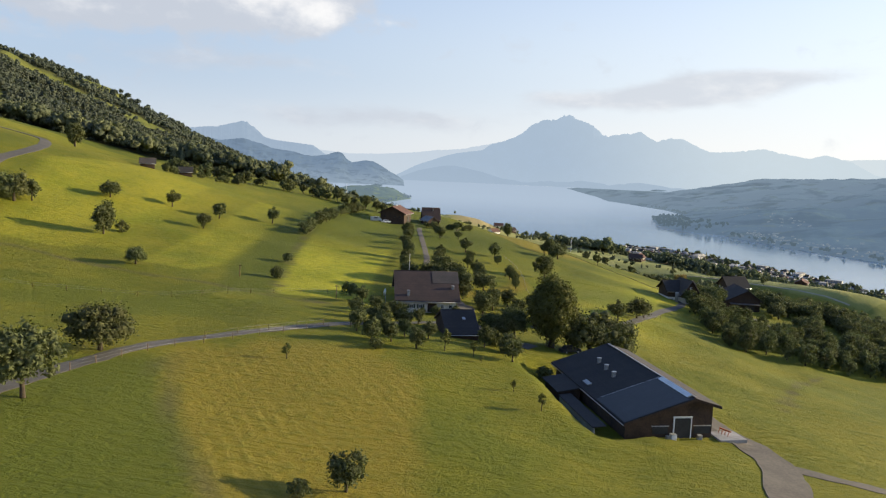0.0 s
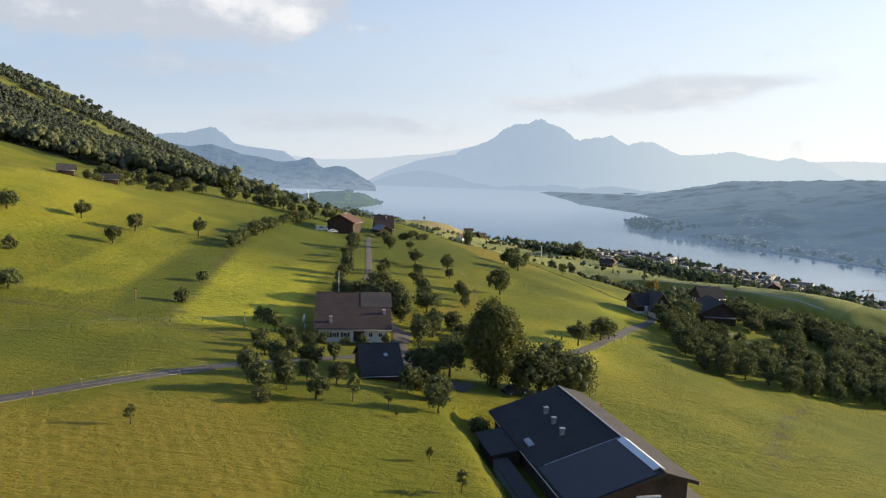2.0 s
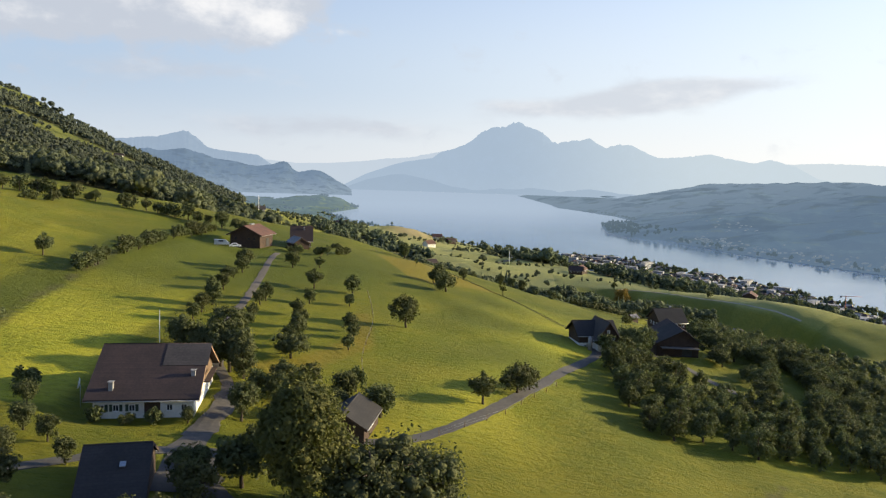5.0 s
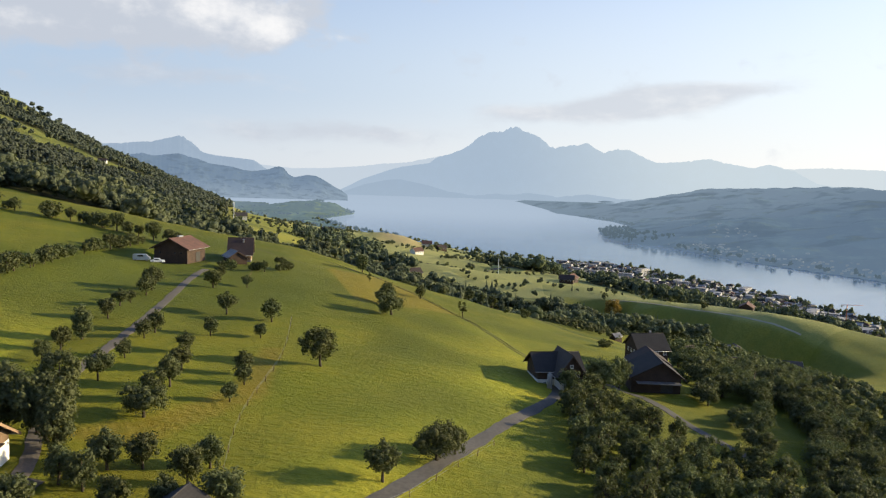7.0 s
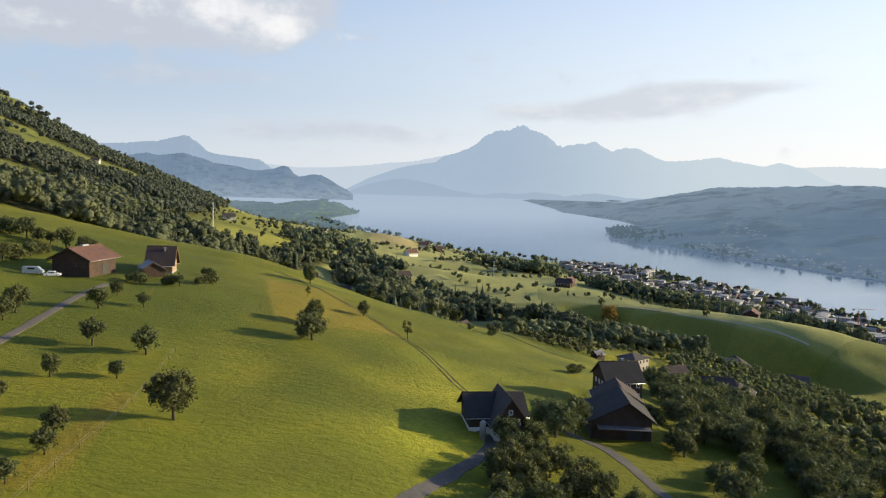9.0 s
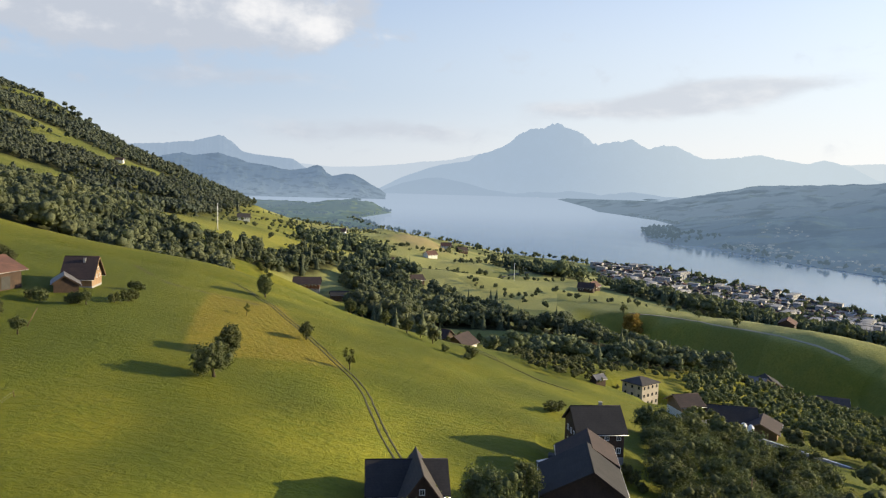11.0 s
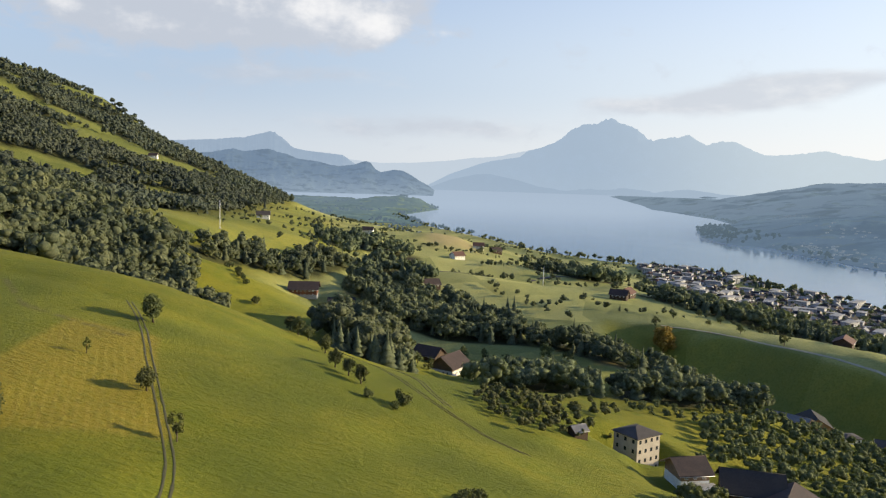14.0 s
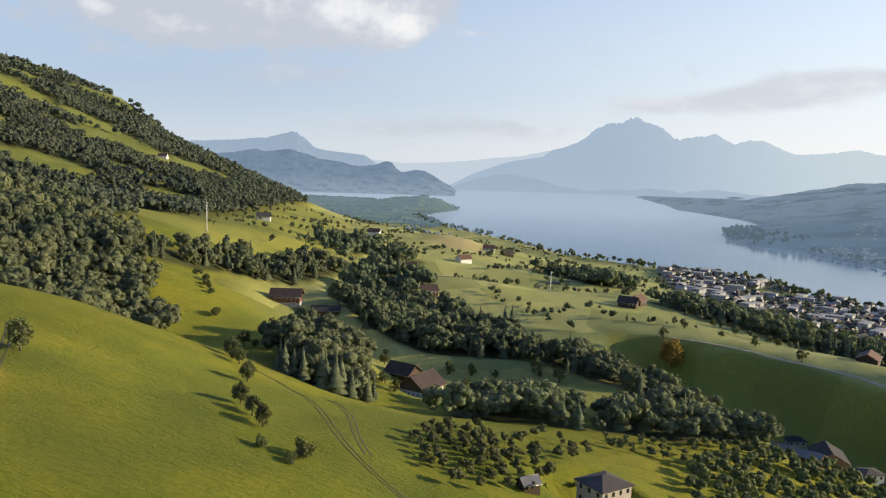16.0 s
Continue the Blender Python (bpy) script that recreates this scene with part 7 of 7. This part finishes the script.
# --- masts, crane, poles, fences, cars
def mast(x, y, h, label, thick=0.35):
    m = thing("mast", label, "mast", pose(x, y, ground(x, y)))
    part("pole", pole_mesh("pole", [(0, 0, -1), (0, 0, h * 0.6), (0, 0, h)], [thick, thick * 0.7, thick * 0.35], WHITE, 8), m)
    for z in (0.82, 0.92):
        part("crossarm", box_mesh("crossarm", (h * 0.10, 0.2, 0.2), METAL, (0, 0, h * z)), m, "short steel crossarm")
    part("footing", box_mesh("footing", (2.0, 2.0, 0.8), CONCRETE, (0, 0, 0.2), 0.05), m, "concrete footing")


mast(-110.8, 838.0, 24.0, "tall slender white mast on a green knoll", 0.5)
mast(172.0, 1000.0, 20.0, "tall slender white mast on the pasture", 0.45)
crane = thing("tower_crane", "tall yellow tower crane among the town roofs", "crane", pose(640.0, 1040.0, ground(640, 1040)))
part("tower", pole_mesh("tower", [(0, 0, -1), (0, 0, 30)], [0.6, 0.5], ORANGE, 4), crane)
part("jib", pole_mesh("jib", [(-7, 2.4, 29), (17, -6.5, 30)], [0.4, 0.3], ORANGE, 4), crane)
part("counterweight", box_mesh("counterweight", (2, 1.5, 1.8), CONCRETE, (-6.2, 2.1, 27.8)), crane)


def car(x, y, yaw, paint, label, kind="car", size=(4.3, 1.75, 1.45)):
    length, wide, tall = size
    c = thing(kind, label, kind, pose(x, y, ground(x, y) + 0.05, 0, 0, yaw), "parked vehicles")
    body = [(-0.5, 0.22), (-0.5, 0.58), (-0.36, 0.62), (-0.24, 1.0), (0.14, 1.0), (0.28, 0.64), (0.48, 0.56), (0.5, 0.24)]
    if kind == "van":
        body = [(-0.5, 0.16), (-0.5, 0.98), (-0.46, 1.0), (0.26, 1.0), (0.40, 0.62), (0.49, 0.52), (0.5, 0.18)]
    me = prism_mesh("body", [(u * length, v * tall) for u, v in body], -wide / 2, wide / 2, paint)
    me.transform(Matrix.Rotation(radians(-90), 4, "Z"))
    part("body", me, c)
    part("windscreen", box_mesh("windscreen", (0.06, wide * 0.82, tall * 0.3), GLASS), c, "dark glass", at=pose(length * 0.225, 0, tall * 0.80, 0, -38, 0))
    for s in (-1, 1):
        part("side_window", box_mesh("side_window", (length * 0.34, 0.04, tall * 0.24), GLASS), c, "dark glass", at=pose(-length * 0.05, s * (wide / 2 + 0.005), tall * 0.79))
        for u in (-0.3, 0.31):
            wheel = part("wheel", once("tyre", lambda: pole_mesh("wheel", [(0, -0.1, 0), (0, 0.1, 0)], [0.32, 0.32], DARK, 12)), c, at=pose(u * length, s * (wide / 2 - 0.06), 0.32))
            part("rim", once("rim", lambda: pole_mesh("rim", [(0, -0.11, 0), (0, 0.11, 0)], [0.19, 0.19], METAL, 10)), wheel)


car(-31.5, 344.5, 10, BLUE_PAINT, "silver-blue van parked by the top barn", "van", (5.2, 1.95, 2.1))
car(-27.0, 346.0, 15, WHITE, "white car parked beside the top barn")
car(183.5, 412.5, 60, WHITE, "white car parked on the valley lane")
car(116.5, 313.5, 80, DARK, "dark car parked in the shaded yard")
car(26.5, 147.5, 20, DARK, "dark farm car parked under the lime tree")


def fence(points, step, group, seed):
    rng = np.random.default_rng(seed)
    p = smooth_line(points, step)
    f = thing("fence", "wire pasture fence on thin wooden posts", "fence", pose(p[0][0], p[0][1], ground(*p[0])), group)
    base = Vector((p[0][0], p[0][1], ground(*p[0])))
    z = land(p[:, 0], p[:, 1])
    tops = []
    for (x, y), zz in zip(p, z):
        q = Vector((x, y, zz)) - base
        part("post", once("fence post", lambda: pole_mesh("post", [(0, 0, -0.3), (0, 0, 1.15)], [0.06, 0.05], TIMBER_PALE, 5)), f, at=Matrix.Translation(q) @ pose(0, 0, 0, rng.normal(0, 3), rng.normal(0, 3), 0))
        tops.append(q)
    for h in (0.6, 1.05):
        part("wire", pole_mesh("wire", [q + Vector((0, 0, h)) for q in tops], [0.012] * len(tops), METAL, 3), f)


fence([(-46.5, 92), (-44, 103.5), (-40, 112.5), (-33, 121), (-25, 131), (-17, 140)], 4.5, "lane fences", 1)
fence([(-38, 119), (-31, 128), (-22, 139)], 4.5, "lane fences", 2)
fence([(-90, 150), (-70, 152), (-52, 160), (-40, 176), (-28, 182)], 6.0, "pasture fences", 3)
fence([(28, 200), (26, 222), (27, 246), (26, 270), (24, 290)], 6.0, "pasture fences", 4)
fence([(40, 182), (50, 196), (58, 209), (68, 227)], 6.0, "lane fences", 5)
for x, y, h in ((-25.0, 176.0, 3.4), (-52.0, 190.0, 3.0), (22.0, 150.0, 6.0), (37.5, 150.5, 2.0), (150.0, 300.0, 7.0), (176.0, 292.0, 7.0)):
    u = thing("utility_pole", "thin weathered wooden pole in the grass", "pole", pose(x, y, ground(x, y), 1.5, 1.0, 0), "wooden poles")
    part("pole", pole_mesh("pole", [(0, 0, -0.4), (0, 0, h)], [0.12, 0.08], TIMBER_PALE, 6), u)
    part("insulator_bar", box_mesh("insulator_bar", (0.9, 0.08, 0.08), TIMBER, (0, 0, h * 0.94)), u)
trough = thing("trough", "open timber-framed feed rack in the meadow", "feed rack", pose(39.2, 144.3, ground(39.2, 144.3), 0, 0, 25))
for sx in (-0.9, 0.9):
    for sy in (-0.5, 0.5):
        part("leg", box_mesh("leg", (0.12, 0.12, 1.2), TIMBER_PALE, (sx, sy, 0.6)), trough)
part("rack", box_mesh("rack", (2.0, 1.1, 0.12), TIMBER_PALE, (0, 0, 1.2), 0.02), trough)
ladder = thing("ladder", "pale wooden fruit ladder leaning in a tree", "ladder", pose(4.8, 328.0, ground(4.8, 328.0), 0, 28, 40))
for s in (-0.3, 0.3):
    part("rail", pole_mesh("rail", [(0, s, -0.1), (0, s * 0.5, 4.4)], [0.05, 0.04], TIMBER_PALE, 5), ladder)
for k in range(8):
    part("rung", pole_mesh("rung", [(0, -0.28 + k * 0.015, 0.5 + 0.45 * k), (0, 0.28 - k * 0.015, 0.5 + 0.45 * k)], [0.025, 0.025], TIMBER_PALE, 4), ladder)
